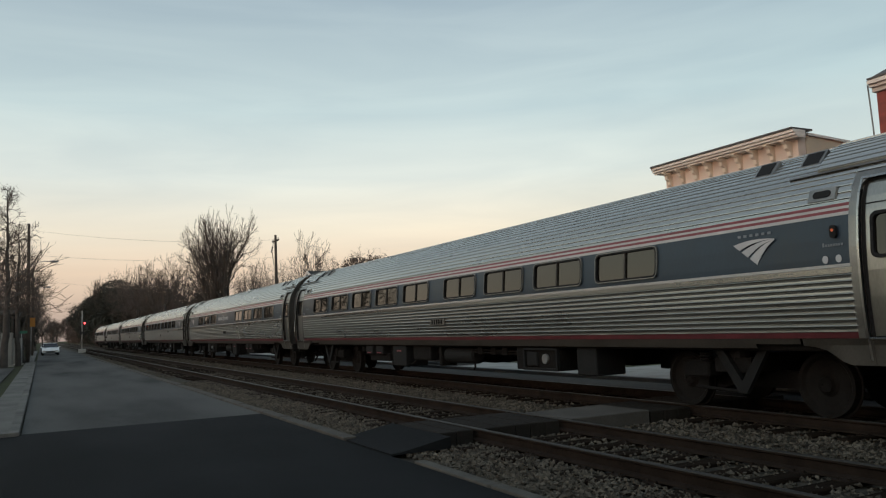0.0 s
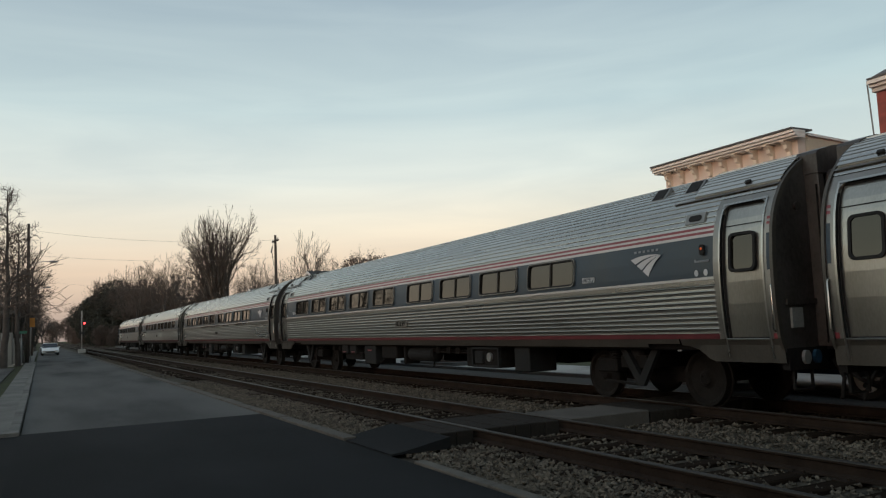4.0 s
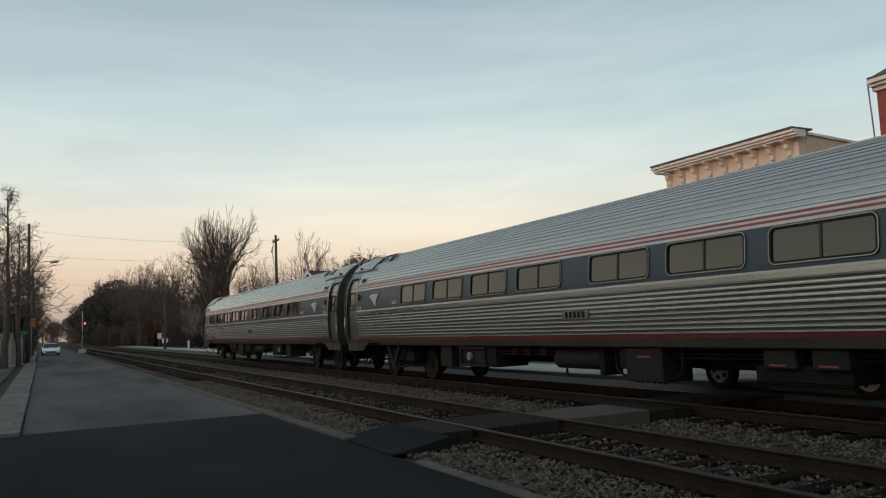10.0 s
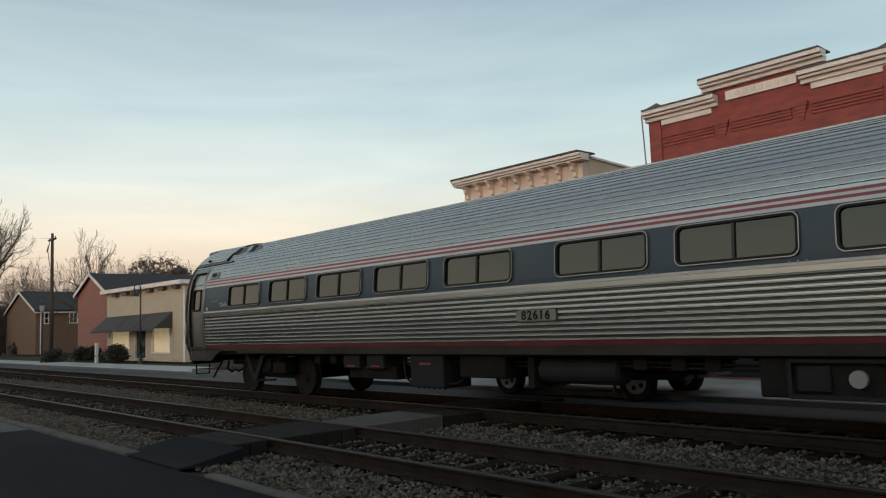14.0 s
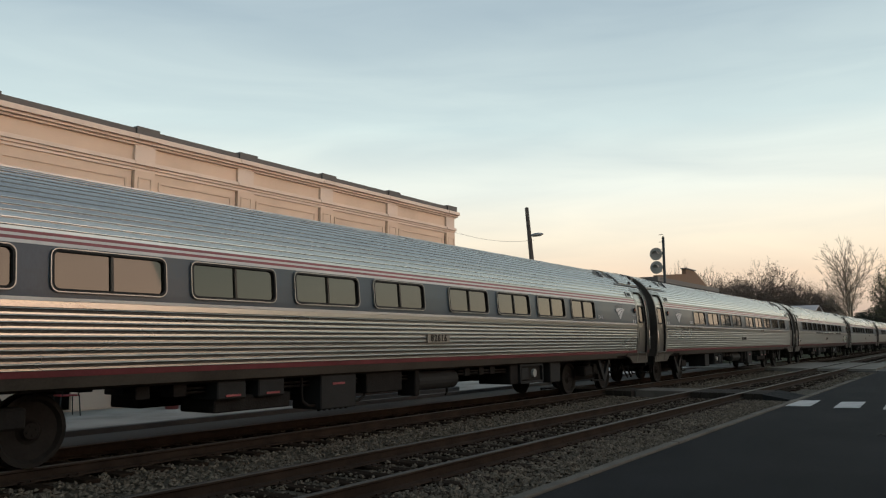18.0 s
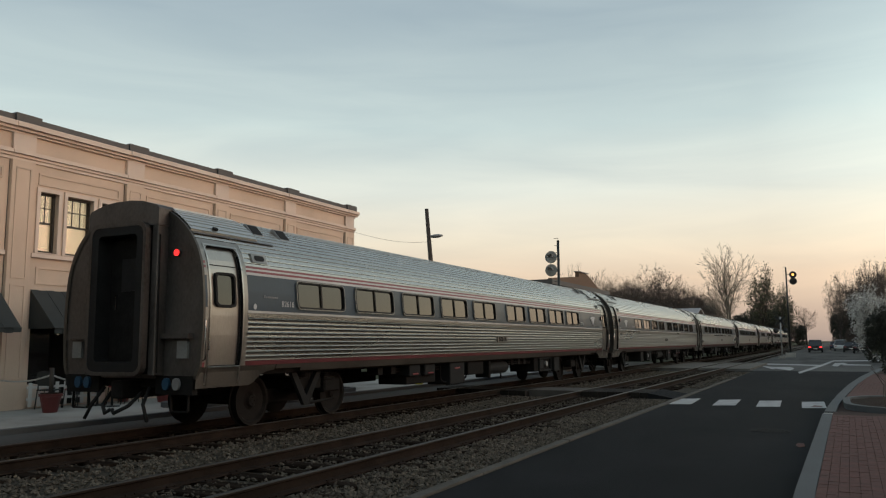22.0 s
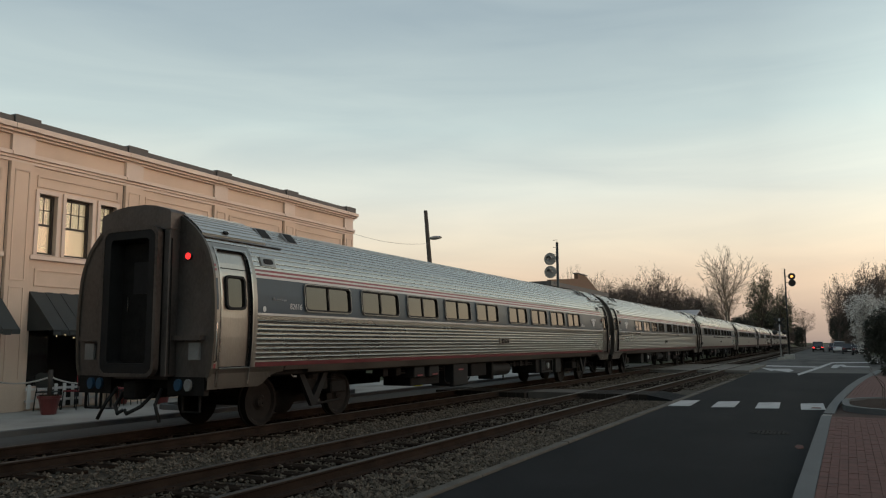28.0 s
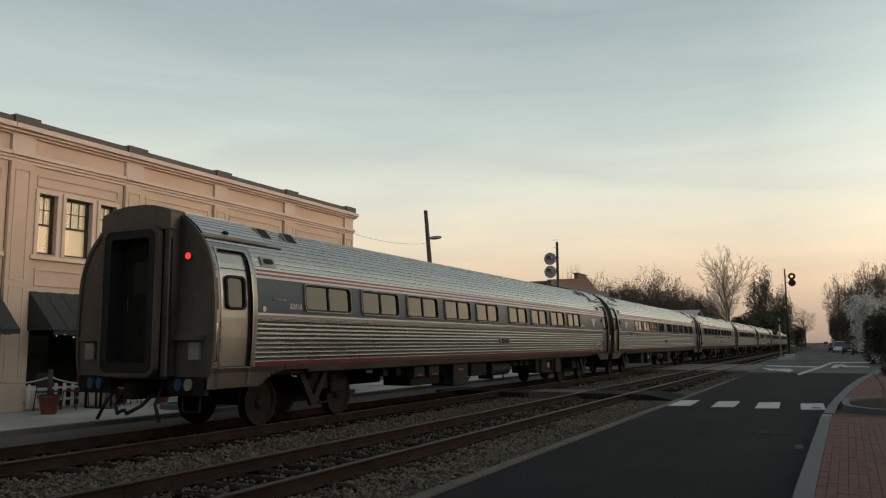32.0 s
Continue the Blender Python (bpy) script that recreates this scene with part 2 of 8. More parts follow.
def mesh_of(bm, material, smooth=False):
    bmesh.ops.recalc_face_normals(bm, faces=bm.faces[:])
    me = bpy.data.meshes.new("mesh")
    bm.to_mesh(me)
    bm.free()
    me.materials.append(material)
    if smooth:
        me.shade_smooth()
    return me


def part(name, bm, material, parent=None, label="", smooth=False, at=None):
    """Links a bmesh (or a mesh that is shared) as one object under its thing."""
    me = bm if isinstance(bm, bpy.types.Mesh) else mesh_of(bm, material, smooth)
    ob = new(name, me)
    if parent:
        ob.parent = parent
    if at is not None:
        ob.matrix_basis = at
    return tagged(ob, label)


def thing(name, m, label, category, group=""):
    ob = new(name)
    ob.empty_display_size = 0.2
    ob.matrix_basis = m
    return tagged(ob, label, category, group)


def along(bearing, dist):
    """Ground place at a compass bearing from the tripod; 0 looks up the line."""
    a = radians(bearing)
    return dist * math.sin(a), dist * math.cos(a)


# ---- the ground, the street and the two tracks ----
NEAR, FAR, GAUGE = 6.393, 10.60, 1.505  # track centres
XK = 4.2  # kerb between street and line


def sheet(name, pts, z, material, thick=0.06):
    bm = bmesh.new()
    prism(bm, pts, "z", z - thick, z)
    return tagged(part(name, bm, material), kind="structure")


def band(name, x0, x1, y0, y1, z, material, thick=0.06):
    return sheet(name, [(x0, y0), (x1, y0), (x1, y1), (x0, y1)], z, material, thick)


bm = bmesh.new()
bx(bm, -1500, 1500, -1800, 1800, -0.6, -0.10)
tagged(part("ground", bm, GRASS), kind="structure")
band("road_old", -0.3, XK - 0.16, 16.2, 700, 0.0, ASPHALT_OLD, 0.09)
sheet("road_new", [(-0.36, 16.2), (XK - 0.16, 16.2), (XK - 0.16, -47), (-12.0, -47), (-12.0, -40), (-0.6, -24), (0.28, -18), (0.42, -9), (0.45, -4), (-0.36, 4)], 0.0, ASPHALT_NEW, 0.09)
band("road_forecourt", -9, -0.2, 4, 15.98, -0.004, ASPHALT_NEW, 0.09)
sheet("road_cross", [(-60, -47.02), (60, -47.02), (60, -60), (-60, -60)], -0.006, ASPHALT_OLD, 0.09)
band("crossing_deck", 4.3, 14, -60, -47.2, 0.10, DECK, 0.12)
band("road_south", -4.2, 6.0, -700, -60.02, 0.0, ASPHALT_OLD, 0.09)
band("pavement_west", -1.05, -0.5, 16.0, 160, 0.06, PATH, 0.16)
band("verge_drive", -14, -1.55, 24, 60, -0.02, ASPHALT_OLD, 0.05)
band("platform_edge", 12.1, 13.3, -46, 150, 0.06, ASPHALT_OLD, 0.12)
band("pavement_east", 13.5, 17.45, -46, 19, 0.14, CONCRETE, 0.2)
band("pavement_northeast", 13.5, 16.2, 19.02, 170, 0.12, CONCRETE, 0.18)
band("kerb_east", 13.31, 13.49, -46, 170, 0.16, KERBPALE, 0.24)
band("ballast_bed", XK + 0.02, 12.08, -520, 520, -0.075, BALLAST, 0.06)


def kerb_run(name, x0, x1, y0, y1, z, material, step=1.8, parent=None):
    """Kerb stones, each slightly out of true."""
    root = tagged(new(name), kind="structure")
    me = None
    y, rng = y0, random.Random(len(name) * 7 + int(y0))
    while y < y1:
        if me is None:
            b = bmesh.new()
            rbx(b, 0, x1 - x0, 0.008, step - 0.008, -0.2, 0, 0.018, 2)
            me = mesh_of(b, material)
        part("kerb_stone", me, material, root, at=pose(x0 + rng.uniform(-0.012, 0.012), y, z + rng.uniform(-0.010, 0.010), rng.uniform(-0.3, 0.3), rng.uniform(-0.6, 0.6), rng.uniform(-0.25, 0.25)))
        y += step
    return root


kerb_run("kerb_line", XK - 0.157, XK + 0.0, -38, 8.6, 0.030, KERB)
kerb_run("kerb_line_north", XK - 0.15, XK + 0.06, 11.3, 62, 0.035, KERB)
kerb_run("kerb_west", -0.5, -0.32, 16.0, 70, 0.07, PATH)
band("kerb_line_far", XK - 0.15, XK + 0.06, 63, 240, 0.035, KERB, 0.2)

# rails: foot, web, worn head
for cx in (NEAR, FAR):
    for sgn in (-1, 1):
        x = cx + sgn * GAUGE / 2
        bm = bmesh.new()
        prism(bm, [(x - 0.075, -0.02), (x + 0.075, -0.02), (x + 0.07, 0.0), (x + 0.012, 0.02), (x + 0.012, 0.105), (x + 0.037, 0.118), (x + 0.037, 0.140), (x - 0.037, 0.140), (x - 0.037, 0.118), (x - 0.012, 0.105), (x - 0.012, 0.02), (x - 0.07, 0.0)], "y", -520, 520)
        r = tagged(part("rail", bm, RAILSIDE), "rusty steel rail on sleepers", "rail", "rails of the two tracks")
        bm = bmesh.new()
        prism(bm, [(x - 0.036, 0.1405), (x + 0.036, 0.1405), (x + 0.031, RAIL), (x - 0.031, RAIL)], "y", -520, 520)
        part("rail_head", bm, RAILTOP, r, "worn shiny running surface")

# ---- the train ----
END = 12.62  # half length of a body
DOOR = (11.64, 12.44)
DTOP = 3.14  # head of the side doors
WIN0, WPITCH, WLEN = 0.48, 2.02, 1.58


def half_width(z):
    zs = [1.0, 1.15, 1.6, 2.0, 2.3, 2.7, 2.9, 3.1, 3.3, 3.5, 3.65, 3.77, 3.84, 3.87]
    xs = [1.50, 1.555, 1.592, 1.600, 1.590, 1.545, 1.495, 1.415, 1.29, 1.10, 0.90, 0.66, 0.38, 0.0]
    return float(np.interp(z, zs, xs))


def strip(bm, prof, y0, y1, side=1):
    """Extrudes an open profile of (x, z) along the car."""
    a = [bm.verts.new((side * x, y0, z)) for x, z in prof]
    b = [bm.verts.new((side * x, y1, z)) for x, z in prof]
    for i in range(len(prof) - 1):
        bm.faces.new((a[i], a[i + 1], b[i + 1], b[i]))


def fluted(z0, z1, n, depth=0.012, base=0.0):
    """Flat panels between narrow rolled beads, following the car's curve."""
    out = [(half_width(z0) + base, z0)]
    h = (z1 - z0) / n
    for i in range(n):
        z = z0 + i * h
        for f, d in ((0.04, -0.001), (0.30, -0.003), (0.62, 0.0), (0.70, 0.35 * depth), (0.78, 0.8 * depth), (0.86, depth), (0.92, 0.85 * depth), (0.97, 0.3 * depth)):
            out.append((half_width(z + f * h) + base + d, z + f * h))
    out.append((half_width(z1) + base, z1))
    return out


def arc(z0=2.90, up=0.0):
    """Roof panels lapped like shingles from the eaves over the crown, with a narrow groove between them."""
    pts = [(half_width(z), z) for z in np.linspace(z0, 3.86, 60)] + [(0.0, 3.87)]
    d = [0.0]
    for p, q in zip(pts, pts[1:]):
        d.append(d[-1] + math.dist(p, q))
    tot, out = d[-1], []
    rib = 0.094
    k = int(tot / rib)
    for i in range(k):
        for f, lift in ((0.02, up - 0.008), (0.09, up - 0.008), (0.13, up + 0.009), (0.22, up + 0.011), (0.60, up + 0.008), (0.93, up + 0.004)):
            s = (i + f) * tot / k
            x, z = float(np.interp(s, d, [p[0] for p in pts])), float(np.interp(s, d, [p[1] for p in pts]))
            x2, z2 = float(np.interp(min(s + 0.02, tot), d, [p[0] for p in pts])), float(np.interp(min(s + 0.02, tot), d, [p[1] for p in pts]))
            l = math.hypot(x2 - x, z2 - z) or 1
            out.append((x + (z2 - z) / l * lift, z - (x2 - x) / l * lift))
    return out


def windows_of(cafe):
    w = [(WIN0 + WPITCH * k, WIN0 + WPITCH * k + WLEN) for k in range(5)] + [(-(WIN0 + WPITCH * k + WLEN) + 0.05, -(WIN0 + WPITCH * k) + 0.05) for k in range(4)]
    if cafe:
        w = [a for a in w if a[0] > 1.5 or a[1] < -1.5]
    return sorted(w)


def coach(label, cafe=False):
    """A tubular coach about its centre; +y end has five windows, -y end the emblem."""
    c = thing("passenger_car", pose(FAR, 0, RAIL), label, "train car", "cars of the train")
    wins = windows_of(cafe)
    FL = 11.54
    for side in (-1, 1):
        ws = wins
        bm = bmesh.new()
        strip(bm, [(half_width(1.0) - 0.03, 1.0), (half_width(1.0), 1.0), (half_width(1.14), 1.14)], -9.9, 9.9, side)
        for a, b in ((-FL + 0.89, -9.9), (9.9, FL - 0.89)):
            strip(bm, [(half_width(1.06), 1.06), (half_width(1.14), 1.14)], a, b, side)
        part("skirt", bm, SILL, c, "dusty lower skirt")
        bm = bmesh.new()
        strip(bm, [(half_width(1.14) + 0.006, 1.14), (half_width(1.215) + 0.006, 1.215)], -FL, FL, side)
        part("lower_stripe", bm, DULLRED, c, "thin red stripe along the floor line")
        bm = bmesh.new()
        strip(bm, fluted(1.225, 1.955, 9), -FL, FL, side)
        part("fluted_side", bm, DIMSTEEL, c, "horizontally fluted stainless steel panel")
        bm = bmesh.new()
        strip(bm, [(half_width(1.955), 1.955), (half_width(1.96) + 0.012, 1.962), (half_width(2.03) + 0.012, 2.035), (half_width(2.04), 2.045)], -FL, FL, side)
        part("belt_rail", bm, STEEL, c, "smooth bright belt rail")
        bm = bmesh.new()
        strip(bm, [(half_width(2.04) + 0.004, 2.040), (half_width(2.06) + 0.006, 2.044), (half_width(2.08) + 0.006, 2.078), (half_width(2.08) + 0.001, 2.080)], -FL, FL, side)
        part("belt_stripe", bm, WHITESTRIPE, c, "thin white stripe under the band")
        # band with the window openings
        bm = bmesh.new()
        lo, hi, wb, wt = 2.045, 2.725, 2.165, 2.66
        prof = lambda a, b: [(half_width(z), z) for z in np.linspace(a, b, 3)]
        strip(bm, prof(lo, wb), -FL, FL, side), strip(bm, prof(wt, hi), -FL, FL, side)
        edges = [-FL] + [e for w in ws for e in w] + [FL]
        for a, b in zip(edges[::2], edges[1::2]):
            strip(bm, prof(wb, wt), a, b, side)
        part("window_band", bm, NAVY, c, "dark blue painted window band")
        for z0, z1, m in ((2.70, 2.745, WHITESTRIPE), (2.745, 2.785, REDSTRIPE), (2.785, 2.82, WHITESTRIPE), (2.82, 2.86, REDSTRIPE), (2.86, 2.90, STEEL)):
            bm = bmesh.new()
            strip(bm, [(half_width(z0) + 0.005, z0), (half_width(z1) + 0.005, z1)], -FL, FL, side)
            part("upper_stripe", bm, m, c)
        for a, b in ws:
            x = half_width(2.41)
            tilt = math.degrees(math.atan2(half_width(2.165) - half_width(2.66), 0.495)) * -side
            w = part("window", wframe(b - a), RUBBER, c, at=pose(side * (x + 0.002), (a + b) / 2, 2.412, 0, tilt, 0))
            for y0, y1 in ((-(b - a) / 2 + 0.03, -0.02), (0.02, (b - a) / 2 - 0.03)):
                part("pane", wpane(y1 - y0), GLAZE, w, at=pose(-side * 0.012, (y0 + y1) / 2, 0))
            part("glazing_bar", wbar(), DOORSTEEL, w)
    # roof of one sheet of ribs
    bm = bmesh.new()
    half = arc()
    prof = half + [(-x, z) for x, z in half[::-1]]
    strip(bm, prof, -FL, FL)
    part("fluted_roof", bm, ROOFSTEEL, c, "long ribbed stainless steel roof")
    for e in (-1, 1):
        bm = bmesh.new()
        half = arc(DTOP + 0.10)
        strip(bm, half + [(-x, z) for x, z in half[::-1]], e * (FL - 0.01), e * END)
        part("end_roof", bm, ROOFSTEEL, c, "ribbed roof over the vestibule")
        bm = bmesh.new()
        half = arc(3.36, 0.035)
        strip(bm, [(half_width(3.36), 3.355)] + half + [(-x, z) for x, z in half[::-1]] + [(-half_width(3.36), 3.355)], e * (FL - 0.62), e * (END - 0.06))
        part("roof_sheet", bm, ROOFSTEEL, c, "raised steel sheet over the car end")
        for side in (-1, 1):
            bm = bmesh.new()
            strip(bm, [(half_width(3.33), 3.325), (half_width(3.33) + 0.045, 3.33), (half_width(3.36) + 0.045, 3.35), (half_width(3.37), 3.375)], e * (FL - 1.05), e * (END - 0.06), side)
            part("drip_rail", bm, DOORSTEEL, c)
            bm = bmesh.new()
            rbx(bm, -0.035, 0.035, -0.05, 0.05, -0.01, 0.035, 0.012)
            part("roof_eyelet", bm, RUBBER, c, at=pose(side * 1.21, e * (FL + 0.42), 3.455, 0, side * 42, 0))
        bm = bmesh.new()
        zc = list(np.linspace(1.0, 3.86, 40))
        pr = [(half_width(z) + 0.036, z) for z in zc] + [(0, 3.91)]
        pr = pr + [(-x, z) for x, z in pr[:-1][::-1]]
        strip(bm, pr, e * (END - 0.05), e * END)
        for u, v in zip(pr, pr[1:]):
            bm.faces.new([bm.verts.new(q) for q in ((u[0], e * END, u[1]), (v[0], e * END, v[1]), (v[0] * 0.955, e * END, v[1] - 0.05 * (v[1] > 3)), (u[0] * 0.955, e * END, u[1] - 0.05 * (u[1] > 3)))])
        part("end_collar", bm, VESTSTEEL, c, "dull steel collar round the car end")
        # corner posts and door
        for side in (-1, 1):
            bm = bmesh.new()
            for a, b in ((FL - 0.02, DOOR[0]), (DOOR[1], END)):
                strip(bm, [(half_width(z) + 0.01, z) for z in np.linspace(1.14, DTOP + 0.10, 12)], e * a, e * b, side)
            strip(bm, [(half_width(z) + 0.01, z) for z in (DTOP, DTOP + 0.05, DTOP + 0.10)], e * DOOR[0], e * DOOR[1], side)
            part("vestibule_side", bm, DOORSTEEL, c)
            bm = bmesh.new()
            cut = [(FL - 0.85, 1.04), (FL - 0.68, 1.025), (FL - 0.52, 0.98), (FL - 0.40, 0.91), (FL - 0.30, 0.84), (FL - 0.18, 0.80), (END, 0.80)]
            lo = [bm.verts.new((side * (half_width(max(z, 1.0)) + 0.008), e * y, z)) for y, z in cut]
            inn = [bm.verts.new((side * (half_width(max(z, 1.0)) - 0.03), e * y, z)) for y, z in cut]
            md = [bm.verts.new((side * (half_width(1.05) + 0.010), e * y, 1.05)) for y, z in cut]
            hi = [bm.verts.new((side * (half_width(1.14) + 0.010), e * y, 1.137)) for y, z in cut]
            for p, q in ((inn, lo), (lo, md), (md, hi)):
                for i in range(len(cut) - 1):
                    bm.faces.new((p[i], p[i + 1], q[i + 1], q[i]))
            part("vestibule_skirt", bm, VESTSTEEL, c, "dusty steel skirt that curves down below the door")
            bm = bmesh.new()
            strip(bm, [(half_width(1.12) + 0.013, 1.118), (half_width(1.13) + 0.022, 1.124), (half_width(1.14) + 0.022, 1.140), (half_width(1.15) + 0.013, 1.146)], e * (DOOR[0] + 0.02), e * (DOOR[1] - 0.02), side)
            part("door_sill", bm, STEEL, c)
            for y in (DOOR[0] + 0.05, DOOR[1] - 0.05):
                bm = bmesh.new()
                strip(bm, [(half_width(1.0) + 0.012, 0.815), (half_width(1.1) + 0.014, 1.11)], e * (y - 0.008), e * (y + 0.008), side)
                part("skirt_seam", bm, SILL, c)
            for a, g in ((DOOR[0] + 0.004, 1), (DOOR[1] - 0.004, -1)):
                bm = bmesh.new()
                r, n = 0.15, 5
                arcp = [(a + g * r * (1 - math.cos(radians(90 * k / n))), DTOP + 0.004 - r * (1 - math.sin(radians(90 * k / n)))) for k in range(n + 1)]
                cv = bm.verts.new((side * (half_width(DTOP) + 0.011), e * a, DTOP + 0.004))
                av = [bm.verts.new((side * (half_width(z) + 0.011), e * y, z)) for y, z in arcp]
                bv = [bm.verts.new((side * (half_width(z) - 0.05), e * y, z)) for y, z in arcp]
                for k in range(n):
                    bm.faces.new((cv, av[k], av[k + 1])), bm.faces.new((av[k], av[k + 1], bv[k + 1], bv[k]))
                part("door_corner", bm, DOORSTEEL, c)
            bm = bmesh.new()
            for a, b, z0, z1 in ((0, 0.8, 0, 0.98), (0, 0.8, 1.50, DTOP - 1.16), (0, 0.18, 0.98, 1.50), (0.62, 0.8, 0.98, 1.50)):
                zz = [1.16 + z0 + (z1 - z0) * f / 6 for f in range(7)]
                strip(bm, [(half_width(z) - 0.05, z) for z in zz], e * (DOOR[0] + a), e * (DOOR[0] + b), side)
            d = part("door", bm, DOORLEAF, c, "sliding stainless steel door with a small window")
            lean = math.degrees(math.atan2(half_width(2.13) - half_width(2.67), 0.54)) * -side
            spot = pose(side * (half_width(2.40) - 0.045), e * (DOOR[0] + 0.40), 2.40, 0, lean, 0)
            bm = bmesh.new()
            ringed(bm, rounded(-0.245, 0.245, -0.29, 0.29, 0.09), rounded(-0.205, 0.205, -0.25, 0.25, 0.07), "x", -0.04, 0.020)
            part("door_gasket", bm, RUBBER, d, at=spot)
            bm = bmesh.new()
            prism(bm, rounded(-0.215, 0.215, -0.26, 0.26, 0.08), "x", -0.004, 0.004)
            part("door_pane", bm, GLAZE, d, at=spot)
            # jamb shadow gap and grab rail
            bm = bmesh.new()
            for a in (DOOR[0] - 0.01, DOOR[1] - 0.02):
                strip(bm, [(half_width(z) + 0.022, z) for z in np.linspace(0.86, DTOP + 0.02, 12)], e * a, e * (a + 0.03), side)
            strip(bm, [(half_width(z) + 0.022, z) for z in (DTOP - 0.005, DTOP + 0.025)], e * DOOR[0], e * DOOR[1], side)
            part("door_jamb", bm, STEEL, c)
            # dark reveal round the recessed door
            bm = bmesh.new()
            zd = list(np.linspace(1.14, DTOP + 0.01, 12))
            for a in (DOOR[0] + 0.006, DOOR[1] - 0.006):
                A = [bm.verts.new((side * (half_width(z) + 0.008), e * a, z)) for z in zd]
                B = [bm.verts.new((side * (half_width(z) - 0.07), e * a, z)) for z in zd]
                for i in range(len(zd) - 1):
                    bm.faces.new((A[i], A[i + 1], B[i + 1], B[i]))
            for a, b in ((DOOR[0] + 0.02, DOOR[0] + 0.07), (DOOR[1] - 0.05, DOOR[1] - 0.02)):
                strip(bm, [(half_width(z) - 0.043, z) for z in zd], e * a, e * b, side)
            strip(bm, [(half_width(z) - 0.043, z) for z in (DTOP - 0.05, DTOP)], e * DOOR[0], e * DOOR[1], side)
            part("door_seal", bm, RUBBER, c, "dark rubber door seal")
            bm = bmesh.new()
            strip(bm, [(half_width(z) - 0.044, z) for z in (2.80, 2.815)], e * (DOOR[0] + 0.07), e * (DOOR[1] - 0.05), side)
            part("door_seam", bm, GEARGREY, d)
            # the band and the stripes carry on across the corner post
            for z0, z1, m in ((2.10, 2.62, NAVY), (2.745, 2.785, REDSTRIPE), (2.82, 2.86, REDSTRIPE), (1.14, 1.215, REDSTRIPE)):
                bm = bmesh.new()
                strip(bm, [(half_width(z) + 0.014, z) for z in np.linspace(z0, z1, 4)], e * (DOOR[1] + 0.06), e * (END - 0.06), side)
                part("post_band" if m is NAVY else "post_stripe", bm, m, c)
            bm = bmesh.new()
            gy, gx = e * (END - 0.06), side * (half_width(1.6) + 0.05)
            tube(bm, [(gx - side * 0.05, gy, 1.24), (gx, gy, 1.27), (gx, gy, 1.88), (gx - side * 0.05, gy, 1.92)], 0.013, 6)
            part("grab_rail", bm, STEEL, c, smooth=True)
            # stripe stubs on the post, oval vent and roof hatches near this end
            bm = bmesh.new()
            ey = e * (FL - 0.42)
            xv = half_width(3.0)
            t = pose(0, 0, 0)
            bx(bm, -0.02, 0.014, -0.20, 0.20, -0.09, 0.09)
            v = part("vent_plate", bm, DOORSTEEL, c, at=pose(side * (half_width(3.01) + 0.012), ey, 3.01, 0, -side * 22, 0))
            bm = bmesh.new()
            prism(bm, rounded(-0.13, 0.13, -0.05, 0.05, 0.045), "x", -0.03, 0.03)
            part("oval_vent", bm, RUBBER, v)
            for k in (0.55, 1.35):
                bm = bmesh.new()
                rbx(bm, -0.16, 0.16, -0.17, 0.17, -0.03, 0.03, 0.01)
                h = part("roof_hatch", bm, DOORSTEEL, c, at=pose(side * 0.98, e * (FL - 0.30 - k), 3.60, 0, side * 47, 0))
                bm = bmesh.new()
                bx(bm, -0.12, 0.12, -0.13, 0.13, 0.02, 0.037)
                part("hatch_grille", bm, RUBBER, h)
        # end wall, diaphragm
        bm = bmesh.new()
        zs = list(np.linspace(0.95, 3.86, 22))
        prism(bm, [(half_width(z) * 0.995, z) for z in zs] + [(-half_width(z) * 0.995, z) for z in zs[::-1]], "y", e * (END - 0.10), e * (END - 0.02))
        part("end_wall", bm, GRIME, c, "grimy rounded end wall")
        bm = bmesh.new()
        ringed(bm, rounded(-0.62, 0.62, 1.02, 3.48, 0.16), rounded(-0.45, 0.45, 1.22, 3.32, 0.08), "y", e * (END - 0.03), e * (END + 0.32))
        part("diaphragm", bm, RUBBER, c, "black gangway diaphragm")
        bm = bmesh.new()
        ringed(bm, rounded(-0.66, 0.66, 1.0, 3.53, 0.18), rounded(-0.60, 0.60, 1.06, 3.46, 0.15), "y", e * (END + 0.22), e * (END + 0.33))
        part("diaphragm_rim", bm, GRIME, c)
        # door and pane near-black: the dark of the gangway recess put into colour
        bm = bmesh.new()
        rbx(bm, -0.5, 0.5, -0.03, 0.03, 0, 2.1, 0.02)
        dr = part("end_door", bm, GEAR, c, "end door coloured near-black like its recess", at=pose(0, e * (END + 0.0), 1.2))
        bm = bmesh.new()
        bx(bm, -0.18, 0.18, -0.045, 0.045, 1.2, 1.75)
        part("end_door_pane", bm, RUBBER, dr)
        bm = bmesh.new()
        bx(bm, 0.28, 0.31, -0.055, 0.055, 0.9, 1.15)
        part("end_door_handle", bm, STEEL, dr)
        bm = bmesh.new()
        prism(bm, [(0.82, 3.46), (0.82, 3.74), (0.78, 3.79), (0.45, 3.88), (0.2, 3.91), (-0.2, 3.91), (-0.45, 3.88), (-0.78, 3.79), (-0.82, 3.74), (-0.82, 3.46)], "y", e * (END - 0.12), e * (END + 0.22))
        part("gangway_hood", bm, GRIME, c)
